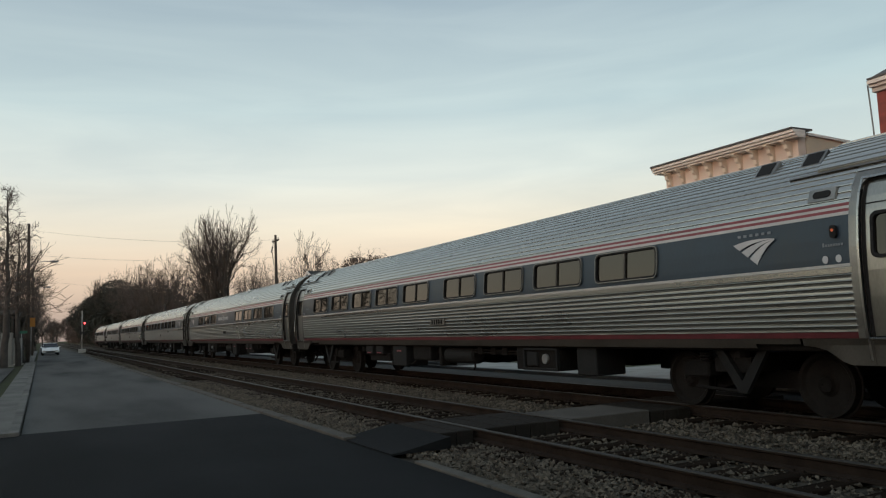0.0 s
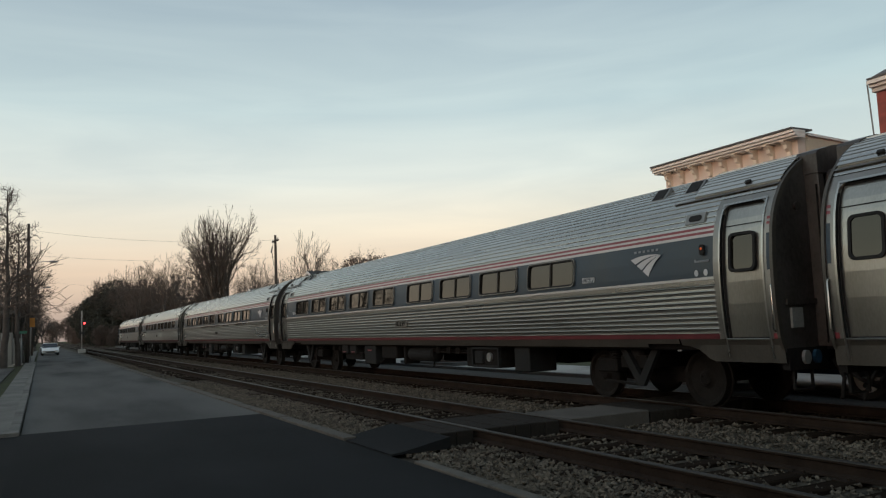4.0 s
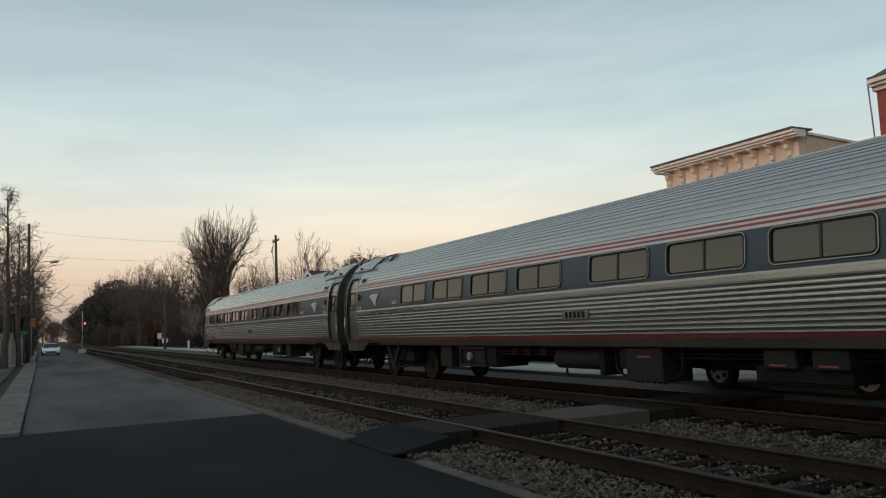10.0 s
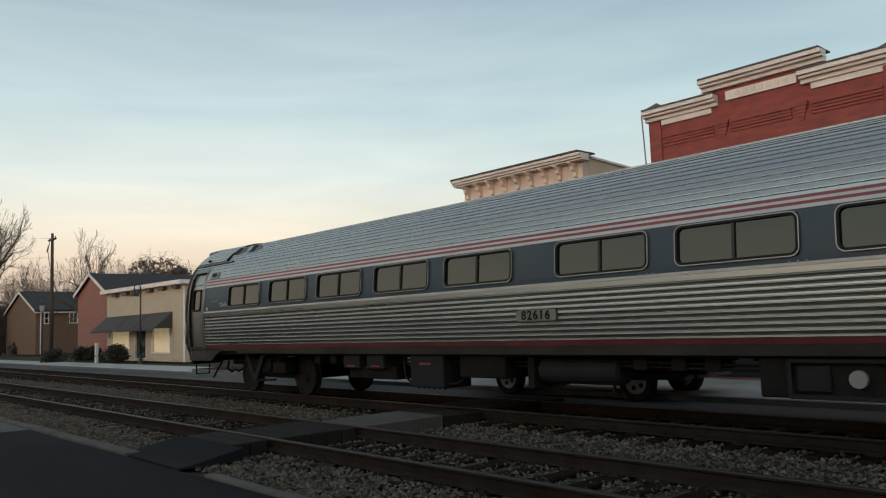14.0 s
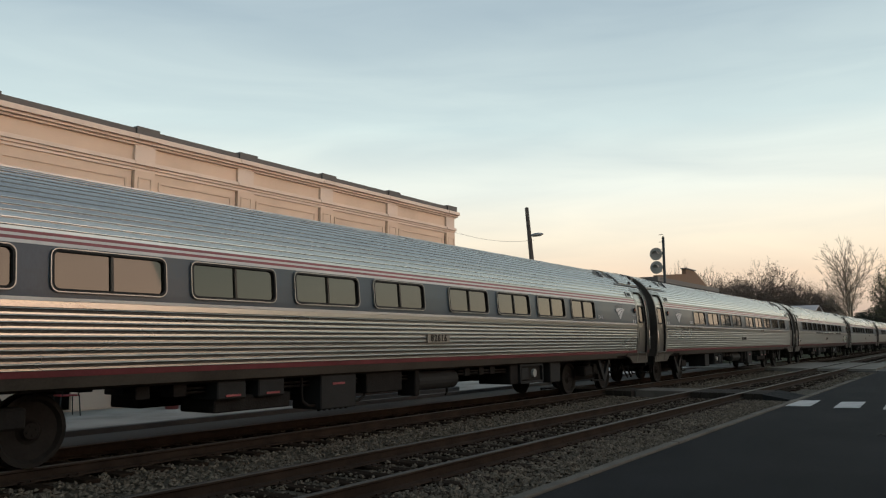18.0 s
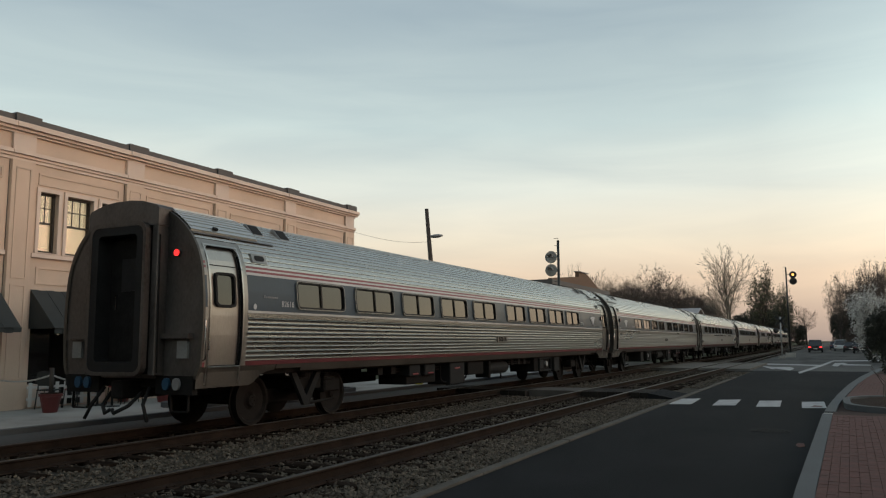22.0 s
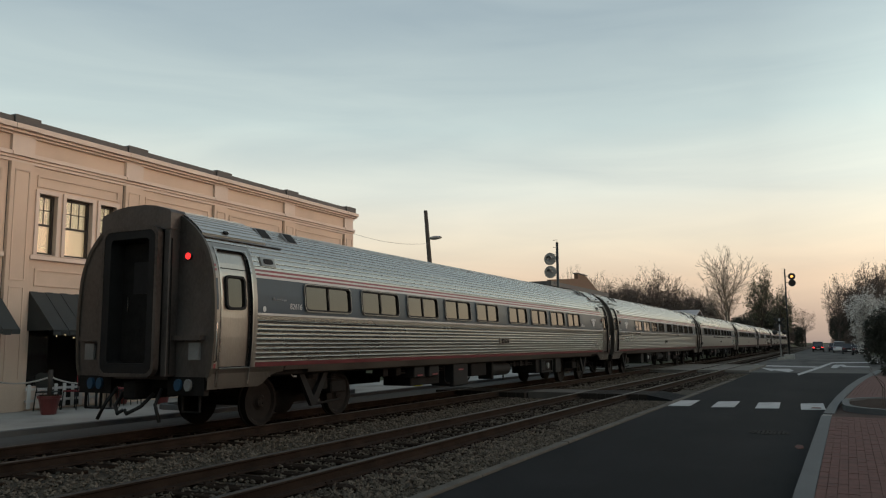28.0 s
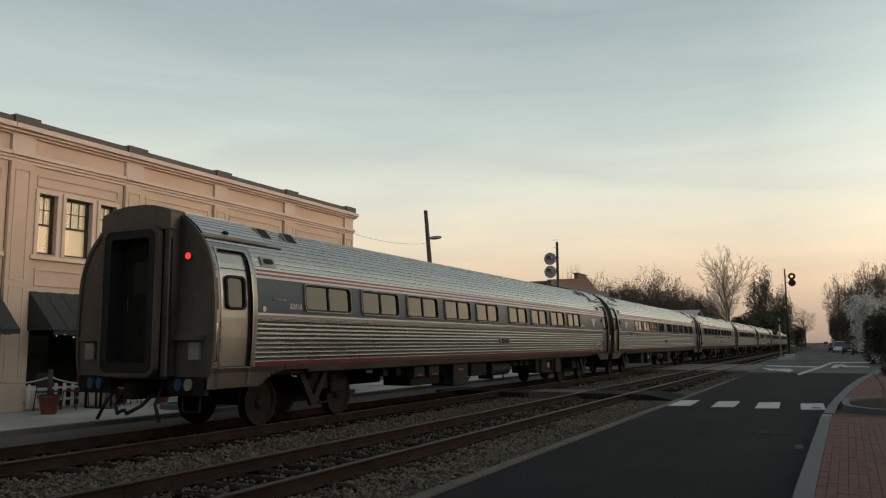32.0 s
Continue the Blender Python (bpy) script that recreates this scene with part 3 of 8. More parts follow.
        for sx in (-1, 1):
            bm = bmesh.new()
            rbx(bm, min(sx * 0.66, sx * 0.80), max(sx * 0.66, sx * 0.80), min(e * (END - 0.06), e * (END + 0.20)), max(e * (END - 0.06), e * (END + 0.20)), 1.0, 3.47, 0.015)
            part("gangway_post", bm, GRIME, c, "upright post beside the gangway")
            bm = bmesh.new()
            tube(bm, [(sx * 0.815, e * (END + 0.15), 1.05), (sx * 0.815, e * (END + 0.17), 3.3)], 0.012, 5)
            part("end_conduit", bm, GEAR, c)
        for sx in (-1, 1):
            bm = bmesh.new()
            tube(bm, [(sx * 1.04, e * (END - 0.04), 3.0), (sx * 1.04, e * (END + 0.02), 3.0)], 0.062, 14)
            part("marker_lamp", bm, GRIME, c, "round marker lamp")
            bm = bmesh.new()
            bx(bm, sx * 0.72 if sx > 0 else -1.42, 1.42 if sx > 0 else -0.72, e * END - 0.02, e * END + 0.10, 1.60, 1.68)
            part("buffer_shelf", bm, GRIME, c)
            bm = bmesh.new()
            bx(bm, min(sx * 1.12, sx * 1.34), max(sx * 1.12, sx * 1.34), e * END - 0.02, e * END + 0.03, 1.28, 1.56)
            part("end_placard", bm, GREYCAP, c, "dull notice plate")
            bm = bmesh.new()
            bx(bm, min(sx * 0.66, sx * 1.46), max(sx * 0.66, sx * 1.46), e * (END - 0.05) - 0.06, e * (END - 0.05) + 0.06, 0.70, 1.0)
            part("cable_shelf", bm, GEAR, c)
            for k, m in ((0.92, BLUECAP), (1.14, GREYCAP if sx < 0 else BLUECAP)):
                bm = bmesh.new()
                prism(bm, [(sx * k + 0.075 * math.cos(a), 0.87 + 0.10 * math.sin(a)) for a in [6.2832 * i / 10 for i in range(10)]], "y", e * (END + 0.0), e * (END + 0.06))
                part("cable_socket", bm, m, c)
            # brake hoses
            bm = bmesh.new()
            p = [(sx * 0.35, e * END, 0.72), (sx * 0.30, e * (END + 0.22), 0.52), (sx * 0.10, e * (END + 0.34), 0.40), (sx * 0.02, e * (END + 0.3), 0.46)]
            tube(bm, p, 0.032, 7)
            part("brake_hose", bm, RUBBER, c, smooth=True)
            bm = bmesh.new()
            tube(bm, [(sx * 0.52, e * END, 0.80), (sx * 0.58, e * (END + 0.18), 0.55), (sx * 0.72, e * (END + 0.22), 0.28)], 0.03, 7)
            part("steam_hose", bm, RUBBER, c, smooth=True)
            bm = bmesh.new()
            ringed(bm, rounded(sx * 1.15 - 0.2, sx * 1.15 + 0.2, 0.42, 0.80, 0.02, 1), rounded(sx * 1.15 - 0.175, sx * 1.15 + 0.175, 0.445, 0.80, 0.02, 1), "y", e * (END - 0.06), e * (END - 0.02))
            part("end_step", bm, GEAR, c)
        bm = bmesh.new()
        rbx(bm, -0.14, 0.14, min(e * (END - 0.8), e * (END + 0.22)), max(e * (END - 0.8), e * (END + 0.22)), 0.62, 0.92, 0.04, 2)
        part("coupler", bm, GEAR, c, "heavy dark coupler")
        bm = bmesh.new()
        bx(bm, -1.35, 1.35, min(e * (END - 1.3), e * (END - 0.15)), max(e * (END - 1.3), e * (END - 0.15)), 0.80, 1.05)
        part("end_underframe", bm, GEAR, c)
    underfloor(c)
    for yb in (-9.15, 9.15):
        bogie(c, yb)
    markings(c, cafe)
    return c


_cache = {}


def wframe(L):
    if L not in _cache:
        bm = bmesh.new()
        ringed(bm, rounded(-L / 2 - 0.02, L / 2 + 0.02, -0.27, 0.27, 0.11), rounded(-L / 2 - 0.006, L / 2 + 0.006, -0.256, 0.256, 0.096), "x", -0.03, 0.022)
        ringed(bm, rounded(-L / 2 - 0.007, L / 2 + 0.007, -0.257, 0.257, 0.096), rounded(-L / 2 + 0.025, L / 2 - 0.025, -0.225, 0.225, 0.07), "x", -0.03, 0.016)
        me = mesh_of(bm, DOORSTEEL)
        me.materials.append(RUBBER)
        for p in me.polygons:
            if p.index >= len(me.polygons) // 2:
                p.material_index = 1
        _cache[L] = me
    return _cache[L]


def wpane(w):
    k = ("p", round(w, 4))
    if k not in _cache:
        bm = bmesh.new()
        bx(bm, -0.004, 0.004, -w / 2, w / 2, -0.23, 0.23)
        _cache[k] = mesh_of(bm, GLAZE)
    return _cache[k]


def wbar():
    if "bar" not in _cache:
        bm = bmesh.new()
        bx(bm, -0.02, 0.008, -0.018, 0.018, -0.22, 0.22)
        _cache["bar"] = mesh_of(bm, SILL)
    return _cache["bar"]


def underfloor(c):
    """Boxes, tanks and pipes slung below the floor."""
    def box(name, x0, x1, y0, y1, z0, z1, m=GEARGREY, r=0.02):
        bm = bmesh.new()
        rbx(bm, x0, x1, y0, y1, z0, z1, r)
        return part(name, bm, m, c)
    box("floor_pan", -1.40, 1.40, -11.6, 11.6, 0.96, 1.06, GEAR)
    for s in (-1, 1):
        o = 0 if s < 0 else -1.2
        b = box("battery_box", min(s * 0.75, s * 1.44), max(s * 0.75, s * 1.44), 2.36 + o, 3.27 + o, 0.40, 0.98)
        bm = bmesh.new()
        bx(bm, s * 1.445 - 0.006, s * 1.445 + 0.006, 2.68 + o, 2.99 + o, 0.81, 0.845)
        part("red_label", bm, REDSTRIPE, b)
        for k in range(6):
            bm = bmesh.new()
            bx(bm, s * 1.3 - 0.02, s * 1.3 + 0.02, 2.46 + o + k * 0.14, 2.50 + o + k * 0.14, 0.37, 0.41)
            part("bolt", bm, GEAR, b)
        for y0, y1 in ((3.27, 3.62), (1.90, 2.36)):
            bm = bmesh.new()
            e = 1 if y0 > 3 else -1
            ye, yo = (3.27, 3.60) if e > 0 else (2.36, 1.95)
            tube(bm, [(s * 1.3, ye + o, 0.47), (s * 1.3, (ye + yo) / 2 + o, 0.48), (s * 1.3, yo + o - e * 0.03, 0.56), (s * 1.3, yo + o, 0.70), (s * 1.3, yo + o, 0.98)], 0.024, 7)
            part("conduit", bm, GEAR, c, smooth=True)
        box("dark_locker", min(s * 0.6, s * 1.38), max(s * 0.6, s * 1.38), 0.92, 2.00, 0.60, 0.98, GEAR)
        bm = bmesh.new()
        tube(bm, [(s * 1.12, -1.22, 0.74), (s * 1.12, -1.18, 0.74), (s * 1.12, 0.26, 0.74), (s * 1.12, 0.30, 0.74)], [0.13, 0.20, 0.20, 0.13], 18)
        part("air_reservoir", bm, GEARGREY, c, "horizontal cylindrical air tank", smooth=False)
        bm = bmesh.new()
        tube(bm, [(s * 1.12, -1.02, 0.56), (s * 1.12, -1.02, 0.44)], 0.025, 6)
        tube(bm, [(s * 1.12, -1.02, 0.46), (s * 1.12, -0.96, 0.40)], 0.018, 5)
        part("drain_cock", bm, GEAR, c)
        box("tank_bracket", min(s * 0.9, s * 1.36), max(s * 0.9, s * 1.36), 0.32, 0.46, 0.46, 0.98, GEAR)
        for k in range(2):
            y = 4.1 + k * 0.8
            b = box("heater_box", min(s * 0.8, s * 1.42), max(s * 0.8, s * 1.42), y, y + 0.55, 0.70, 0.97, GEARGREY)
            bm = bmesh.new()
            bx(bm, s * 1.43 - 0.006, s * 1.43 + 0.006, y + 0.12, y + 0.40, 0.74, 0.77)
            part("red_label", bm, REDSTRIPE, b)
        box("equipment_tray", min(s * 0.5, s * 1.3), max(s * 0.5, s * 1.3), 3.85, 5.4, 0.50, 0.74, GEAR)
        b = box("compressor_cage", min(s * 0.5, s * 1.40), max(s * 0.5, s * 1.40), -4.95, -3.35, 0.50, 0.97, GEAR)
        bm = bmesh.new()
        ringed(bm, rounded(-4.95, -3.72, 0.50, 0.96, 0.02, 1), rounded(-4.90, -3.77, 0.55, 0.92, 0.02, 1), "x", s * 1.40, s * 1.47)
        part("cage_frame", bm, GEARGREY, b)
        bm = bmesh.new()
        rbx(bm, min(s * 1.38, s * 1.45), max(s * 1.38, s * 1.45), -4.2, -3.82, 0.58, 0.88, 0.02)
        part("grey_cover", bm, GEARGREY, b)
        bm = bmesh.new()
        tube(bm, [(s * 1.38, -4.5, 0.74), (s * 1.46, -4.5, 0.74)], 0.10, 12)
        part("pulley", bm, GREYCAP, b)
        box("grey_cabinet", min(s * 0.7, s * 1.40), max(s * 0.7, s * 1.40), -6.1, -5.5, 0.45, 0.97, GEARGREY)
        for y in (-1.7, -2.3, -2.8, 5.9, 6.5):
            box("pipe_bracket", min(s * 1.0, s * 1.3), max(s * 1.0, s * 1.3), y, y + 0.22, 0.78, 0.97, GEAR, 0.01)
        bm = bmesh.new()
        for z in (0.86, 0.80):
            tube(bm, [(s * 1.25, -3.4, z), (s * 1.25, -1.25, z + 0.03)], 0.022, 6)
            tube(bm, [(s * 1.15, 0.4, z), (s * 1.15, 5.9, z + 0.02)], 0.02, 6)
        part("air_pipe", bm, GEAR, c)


WHEELS = []


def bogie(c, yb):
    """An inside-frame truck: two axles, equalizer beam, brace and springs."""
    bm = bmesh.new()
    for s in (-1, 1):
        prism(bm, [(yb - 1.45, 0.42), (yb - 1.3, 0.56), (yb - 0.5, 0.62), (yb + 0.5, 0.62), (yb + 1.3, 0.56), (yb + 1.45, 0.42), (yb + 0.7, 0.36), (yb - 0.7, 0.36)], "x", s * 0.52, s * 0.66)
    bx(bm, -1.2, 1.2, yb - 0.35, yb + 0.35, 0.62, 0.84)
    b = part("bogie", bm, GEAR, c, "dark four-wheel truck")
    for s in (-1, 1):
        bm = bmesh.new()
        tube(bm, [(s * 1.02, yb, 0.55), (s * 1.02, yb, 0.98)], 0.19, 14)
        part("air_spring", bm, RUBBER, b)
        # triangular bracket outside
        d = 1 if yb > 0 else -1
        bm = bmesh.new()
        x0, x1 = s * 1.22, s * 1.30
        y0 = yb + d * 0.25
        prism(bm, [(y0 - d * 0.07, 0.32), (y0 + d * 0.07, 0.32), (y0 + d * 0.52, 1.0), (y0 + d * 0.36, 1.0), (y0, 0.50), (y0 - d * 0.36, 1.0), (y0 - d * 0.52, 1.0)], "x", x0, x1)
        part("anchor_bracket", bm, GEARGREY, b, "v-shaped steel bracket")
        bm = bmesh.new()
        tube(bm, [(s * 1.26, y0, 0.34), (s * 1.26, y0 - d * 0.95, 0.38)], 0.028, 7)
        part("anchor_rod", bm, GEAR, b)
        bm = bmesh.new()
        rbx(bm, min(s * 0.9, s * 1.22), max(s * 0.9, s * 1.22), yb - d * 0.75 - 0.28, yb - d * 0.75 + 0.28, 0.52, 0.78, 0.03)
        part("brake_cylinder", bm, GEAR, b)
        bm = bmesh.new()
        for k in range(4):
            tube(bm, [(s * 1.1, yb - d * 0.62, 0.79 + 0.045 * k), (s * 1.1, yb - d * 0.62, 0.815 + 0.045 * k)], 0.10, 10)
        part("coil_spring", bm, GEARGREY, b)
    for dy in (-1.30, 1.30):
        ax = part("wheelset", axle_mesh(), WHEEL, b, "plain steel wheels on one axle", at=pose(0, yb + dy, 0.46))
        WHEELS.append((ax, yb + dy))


def axle_mesh():
    if "axle" not in _cache:
        bm = bmesh.new()
        for s in (-1, 1):
            n, rings = 28, []
            for k in range(n):
                a = 6.283185 * k / n
                rings.append([bm.verts.new((s * x, r * math.cos(a), r * math.sin(a))) for x, r in [(0.84, 0.001), (0.84, 0.10), (0.80, 0.13), (0.775, 0.17), (0.785, 0.36), (0.835, 0.40), (0.835, 0.452), (0.72, 0.460), (0.715, 0.488), (0.69, 0.488), (0.69, 0.12)]])
            for k in range(n):
                p, q = rings[k], rings[(k + 1) % n]
                for i in range(len(p) - 1):
                    bm.faces.new((p[i], p[i + 1], q[i + 1], q[i]))
        tube(bm, [(-0.7, 0, 0), (0.7, 0, 0)], 0.09, 10)
        for a in range(4):
            t = 1.5708 * a
            for s in (-1, 1):
                tube(bm, [(s * 0.835, 0.06 * math.cos(t), 0.06 * math.sin(t)), (s * 0.855, 0.06 * math.cos(t), 0.06 * math.sin(t))], 0.016, 6)
        _cache["axle"] = mesh_of(bm, WHEEL)
    return _cache["axle"]


def letters(text, size, material, name, parent, m, depth=0.002, label="", bold=0.0, gap=1.0):
    cu = bpy.data.curves.new("lettering", "FONT")
    cu.body, cu.size, cu.extrude, cu.align_x, cu.align_y, cu.offset, cu.space_character = text, size, depth, "CENTER", "CENTER", bold, gap
    tmp = new("lettering", cu)
    me = bpy.data.meshes.new_from_object(tmp.evaluated_get(bpy.context.evaluated_depsgraph_get()))
    bpy.data.objects.remove(tmp)
    me.materials.clear()
    me.materials.append(material)
    return part(name, me, material, parent, label, at=m)


PALEMARK = mat("white lettering film", (0.42, 0.43, 0.44), 0.5, 0, 0.1)
FADEMARK = mat("worn pale lettering", (0.16, 0.18, 0.20), 0.5, 0, 0.3)
DARKMARK = mat("dark stamped numerals", (0.010, 0.010, 0.009), 0.8, 0, 0.1, spec=0.1)


def side_pose(y, z, side):
    """A pose on the car's flank whose x runs along the flank as it is read."""
    s = -1 if side < 0 else 1
    t = Matrix.Translation((s * (half_width(z) + 0.010), y, z))
    return t @ pose(0, 0, 0, 90, 0, -90 if s < 0 else 90)


def markings(c, cafe):
    """Emblem, seals and small print; the flank is read with +y to the reader's left."""
    for side in (-1, 1):
        # emblem: three white blades that fan out from one tip, a bar of small print above
        bm = bmesh.new()
        tip, near, low = Vector((0.355, 0.18)), Vector((-0.355, 0.15)), Vector((0.05, -0.16))
        for f0, f1 in ((0.0, 0.27), (0.35, 0.62), (0.69, 1.0)):
            def edge(f, n=6):
                a, b = near.lerp(low, f), tip + (low - near) * 0.05 * f
                mid = (a + b) / 2 + Vector((-0.02, 0.07))
                return [tuple((1 - k / n) ** 2 * a + 2 * (k / n) * (1 - k / n) * mid + (k / n) ** 2 * b) for k in range(n + 1)]
            prism(bm, edge(f0) + edge(f1)[::-1], "z", 0, 0.004)
        part("emblem", bm, PALEMARK, c, "white fan-shaped emblem of three blades", at=side_pose(-10.05, 2.34, side))
        bm = bmesh.new()
        for k in range(6):
            bx(bm, -0.27 + k * 0.105, -0.215 + k * 0.105, -0.018, 0.018, 0, 0.004)
        part("small_print", bm, FADEMARK, c, at=side_pose(-10.03, 2.61, side))
        for y in (-11.18, -11.37, 11.34):
            bm = bmesh.new()
            prism(bm, [(0.042 * math.cos(a), 0.052 * math.sin(a)) for a in [6.2832 * i / 12 for i in range(12)]], "z", 0, 0.004)
            part("seal", bm, PALEMARK, c, at=side_pose(y, 2.15, side))
        for y, w in ((10.90, 0.40), (-11.3, 0.30)):
            bm = bmesh.new()
            for k in range(8):
                bx(bm, -w / 2 + k * w / 8, -w / 2 + k * w / 8 + w / 11, -0.016, 0.016 + 0.018 * (k == 0), 0, 0.003)
            part("class_lettering", bm, FADEMARK, c, at=side_pose(y, 2.33, side))
        # indicator lamp by the emblem end
        bm = bmesh.new()
        prism(bm, rounded(-0.045, 0.045, -0.085, 0.085, 0.044, 4), "z", 0, 0.04)
        i = part("indicator", bm, RUBBER, c, at=side_pose(-11.32, 2.50, side))
        bm = bmesh.new()
        tube(bm, [(0, 0.02, 0.035), (0, 0.02, 0.046)], 0.020, 10)
        part("indicator_lens", bm, AMBERLAMP, i)
        # number plate panel on the flutes
        bm = bmesh.new()
        prism(bm, rounded(-0.40, 0.40, -0.085, 0.085, 0.03), "z", 0, 0.02)
        part("number_panel", bm, DOORSTEEL, c, at=side_pose(0, 1.60, side))
        # rivet marks under the windows
        for k in range(4):
            bm = bmesh.new()
            for j in range(3):
                bx(bm, -0.10 + 0.1 * j, -0.075 + 0.1 * j, -0.015, 0.015, 0, 0.004)
            part("drain_marks", bm, GREYCAP, c, at=side_pose(-4.0 + 2.02 * k, 2.085, side))
        if cafe:
            # service name, drawn as plain strokes with a round badge
            bm = bmesh.new()
            for x0, n, w in ((-1.29, 9, 0.117), (0.23, 8, 0.142)):
                for k in range(n):
                    bx(bm, x0 + k * w, x0 + k * w + 0.078, -0.08, 0.08, 0, 0.004)
            part("name_lettering", bm, PALEMARK, c, at=side_pose(-0.45, 2.38, side))
            bm = bmesh.new()
            ringed(bm, [(0.15 * math.cos(a), 0.17 * math.sin(a)) for a in [6.2832 * i / 24 for i in range(24)]], [(0.11 * math.cos(a), 0.13 * math.sin(a)) for a in [6.2832 * i / 24 for i in range(24)]], "z", 0, 0.004)
            bx(bm, -0.05, 0.03, -0.08, 0.09, 0, 0.004)
            part("round_badge", bm, PALEMARK, c, at=side_pose(-0.45, 2.38, side))


def numbers(c, big, small):
    for side in (-1, 1):
        if big:
            letters(big, 0.19, DARKMARK, "car_number", c, side_pose(0, 1.60, side) @ pose(0, 0, 0.026), gap=1.25, bold=0.004)
        else:
            bm = bmesh.new()
            for k in range(5):
                bx(bm, -0.30 + k * 0.13, -0.22 + k * 0.13, -0.06, 0.06, 0.02, 0.024)
            part("car_number", bm, DARKMARK, c, at=side_pose(0, 1.60, side))
        if small:
            letters(small, 0.15, PALEMARK, "band_number", c, side_pose(10.42, 2.22, side))
            letters(small, 0.15, PALEMARK, "band_number", c, side_pose(-8.50, 2.22, side))


CAR = 26.0
REST = -22.3  # centre of the rearmost car where the train stops
COACH = "ribbed stainless steel coach with blue window band and red stripes"
first = coach("ribbed stainless steel coach with blue band and lit red tail lamp")
TRAIN = [first]
for i in range(1, 7):
    if i == 4:
        ob = coach("stainless steel cafe car with few windows and white lettering", True)
    else:
        ob = copy_thing(first, pose(FAR, 0, RAIL))
        ob["label"] = COACH
    TRAIN.append(ob)
bm = bmesh.new()
tube(bm, [(-1.04, END + 0.021, 3.0), (-1.04, END + 0.035, 3.0)], 0.055, 14)
part("marker_lens", bm, REDLAMP, first, "lit red tail lamp lens")
TURN = [0, 180, 0, 0, 180, 0, 0]
for ob, num in zip(TRAIN, (("82616", "82616"), ("", "82523"), ("", ""), ("82699", "82699"), ("", ""), ("", ""), ("", ""))):
    numbers(ob, *num)


# ---- buildings ----
PEACH = mat("peach painted stucco", (0.575, 0.435, 0.335), 0.8, 0, 0.10, 0.8, 0.12, 50, second=(0.49, 0.37, 0.285))
PEACHTRIM = mat("pale peach trim", (0.62, 0.50, 0.42), 0.75, 0, 0.10, 1.2, 0.06, 50)
CREAM = mat("cream painted brick", (0.60, 0.48, 0.35), 0.8, 0, 0.12, 1.0, 0.2, 40)
CREAMTRIM = mat("cream trim", (0.66, 0.55, 0.44), 0.7, 0, 0.1, 1.5, 0.06)
REDTRIM = mat("dull red cornice paint", (0.33, 0.075, 0.075), 0.6, 0, 0.18, 1.5, 0.06)
BRICK = mat("dark red brick", (0.24, 0.058, 0.044), 0.85, 0, 0.3, 2.5, 0.35, 28, stretch=(1, 1, 3), second=(0.17, 0.045, 0.036))
BRICKHOUSE = mat("orange brick", (0.125, 0.078, 0.048), 0.88, 0, 0.25, 2.0, 0.3, 22, stretch=(1, 1, 3), second=(0.16, 0.080, 0.060))
PINKBRICK = mat("salmon pink brick", (0.26, 0.115, 0.085), 0.88, 0, 0.2, 2.0, 0.3, 22, stretch=(1, 1, 3), second=(0.20, 0.09, 0.07))
WHITEWOOD = mat("white painted wood", (0.66, 0.60, 0.55), 0.6, 0, 0.12, 2, 0.05)
SLATECAP = mat("dark metal coping", (0.075, 0.070, 0.068), 0.6, 0.2, 0.25, 1.5, 0.06)
SHINGLE = mat("dark asphalt shingles", (0.022, 0.023, 0.021), 0.9, 0, 0.35, 3, 0.5, 20, stretch=(1, 1, 4))
# greyed to hold the unlit tone of the side walls; also pale roof metal
GREYWALL = mat("unlit side wall and roof grey", (0.28, 0.27, 0.27), 0.85, 0, 0.15, 0.8, 0.15)
SIDING = mat("cream clapboard", (0.42, 0.36, 0.26), 0.7, 0, 0.1, 1.2, 0.05)
AWNING = mat("black striped awning cloth", (0.030, 0.032, 0.030), 0.85, 0, 0.25, 2, 0.2)
AWNGREY = mat("dark grey awning cloth", (0.055, 0.052, 0.05), 0.85, 0, 0.2, 2, 0.2)
# blinds, curtains and some shop panes carry an added glow to look lit
BLINDGLOW = mat("pale blind with added glow", (0.62, 0.53, 0.38), 0.7, 0, 0.12, 2, 0.02, glow=(1.0, 0.80, 0.46), power=0.19)
CURTAINGLOW = mat("curtain with added glow", (0.60, 0.55, 0.42), 0.8, 0, 0.2, 4, 0.1, stretch=(1, 6, 1), glow=(1.0, 0.85, 0.52), power=0.15)
# boards behind the shop openings: the dark of unlit rooms is their colour
DARKROOM = mat("near-black for unlit shop rooms", (0.02, 0.018, 0.016), 0.8, 0, 0.4, 1, 0)
SASH = mat("dark window sash", (0.035, 0.028, 0.022), 0.6, 0, 0.2, 3, 0.02)
SHOPGLASS = mat("shop glass", (0.02, 0.02, 0.02), 0.05, 0, 0.2, 1, 0, spec=0.8)
FX = 17.5  # line of the facades


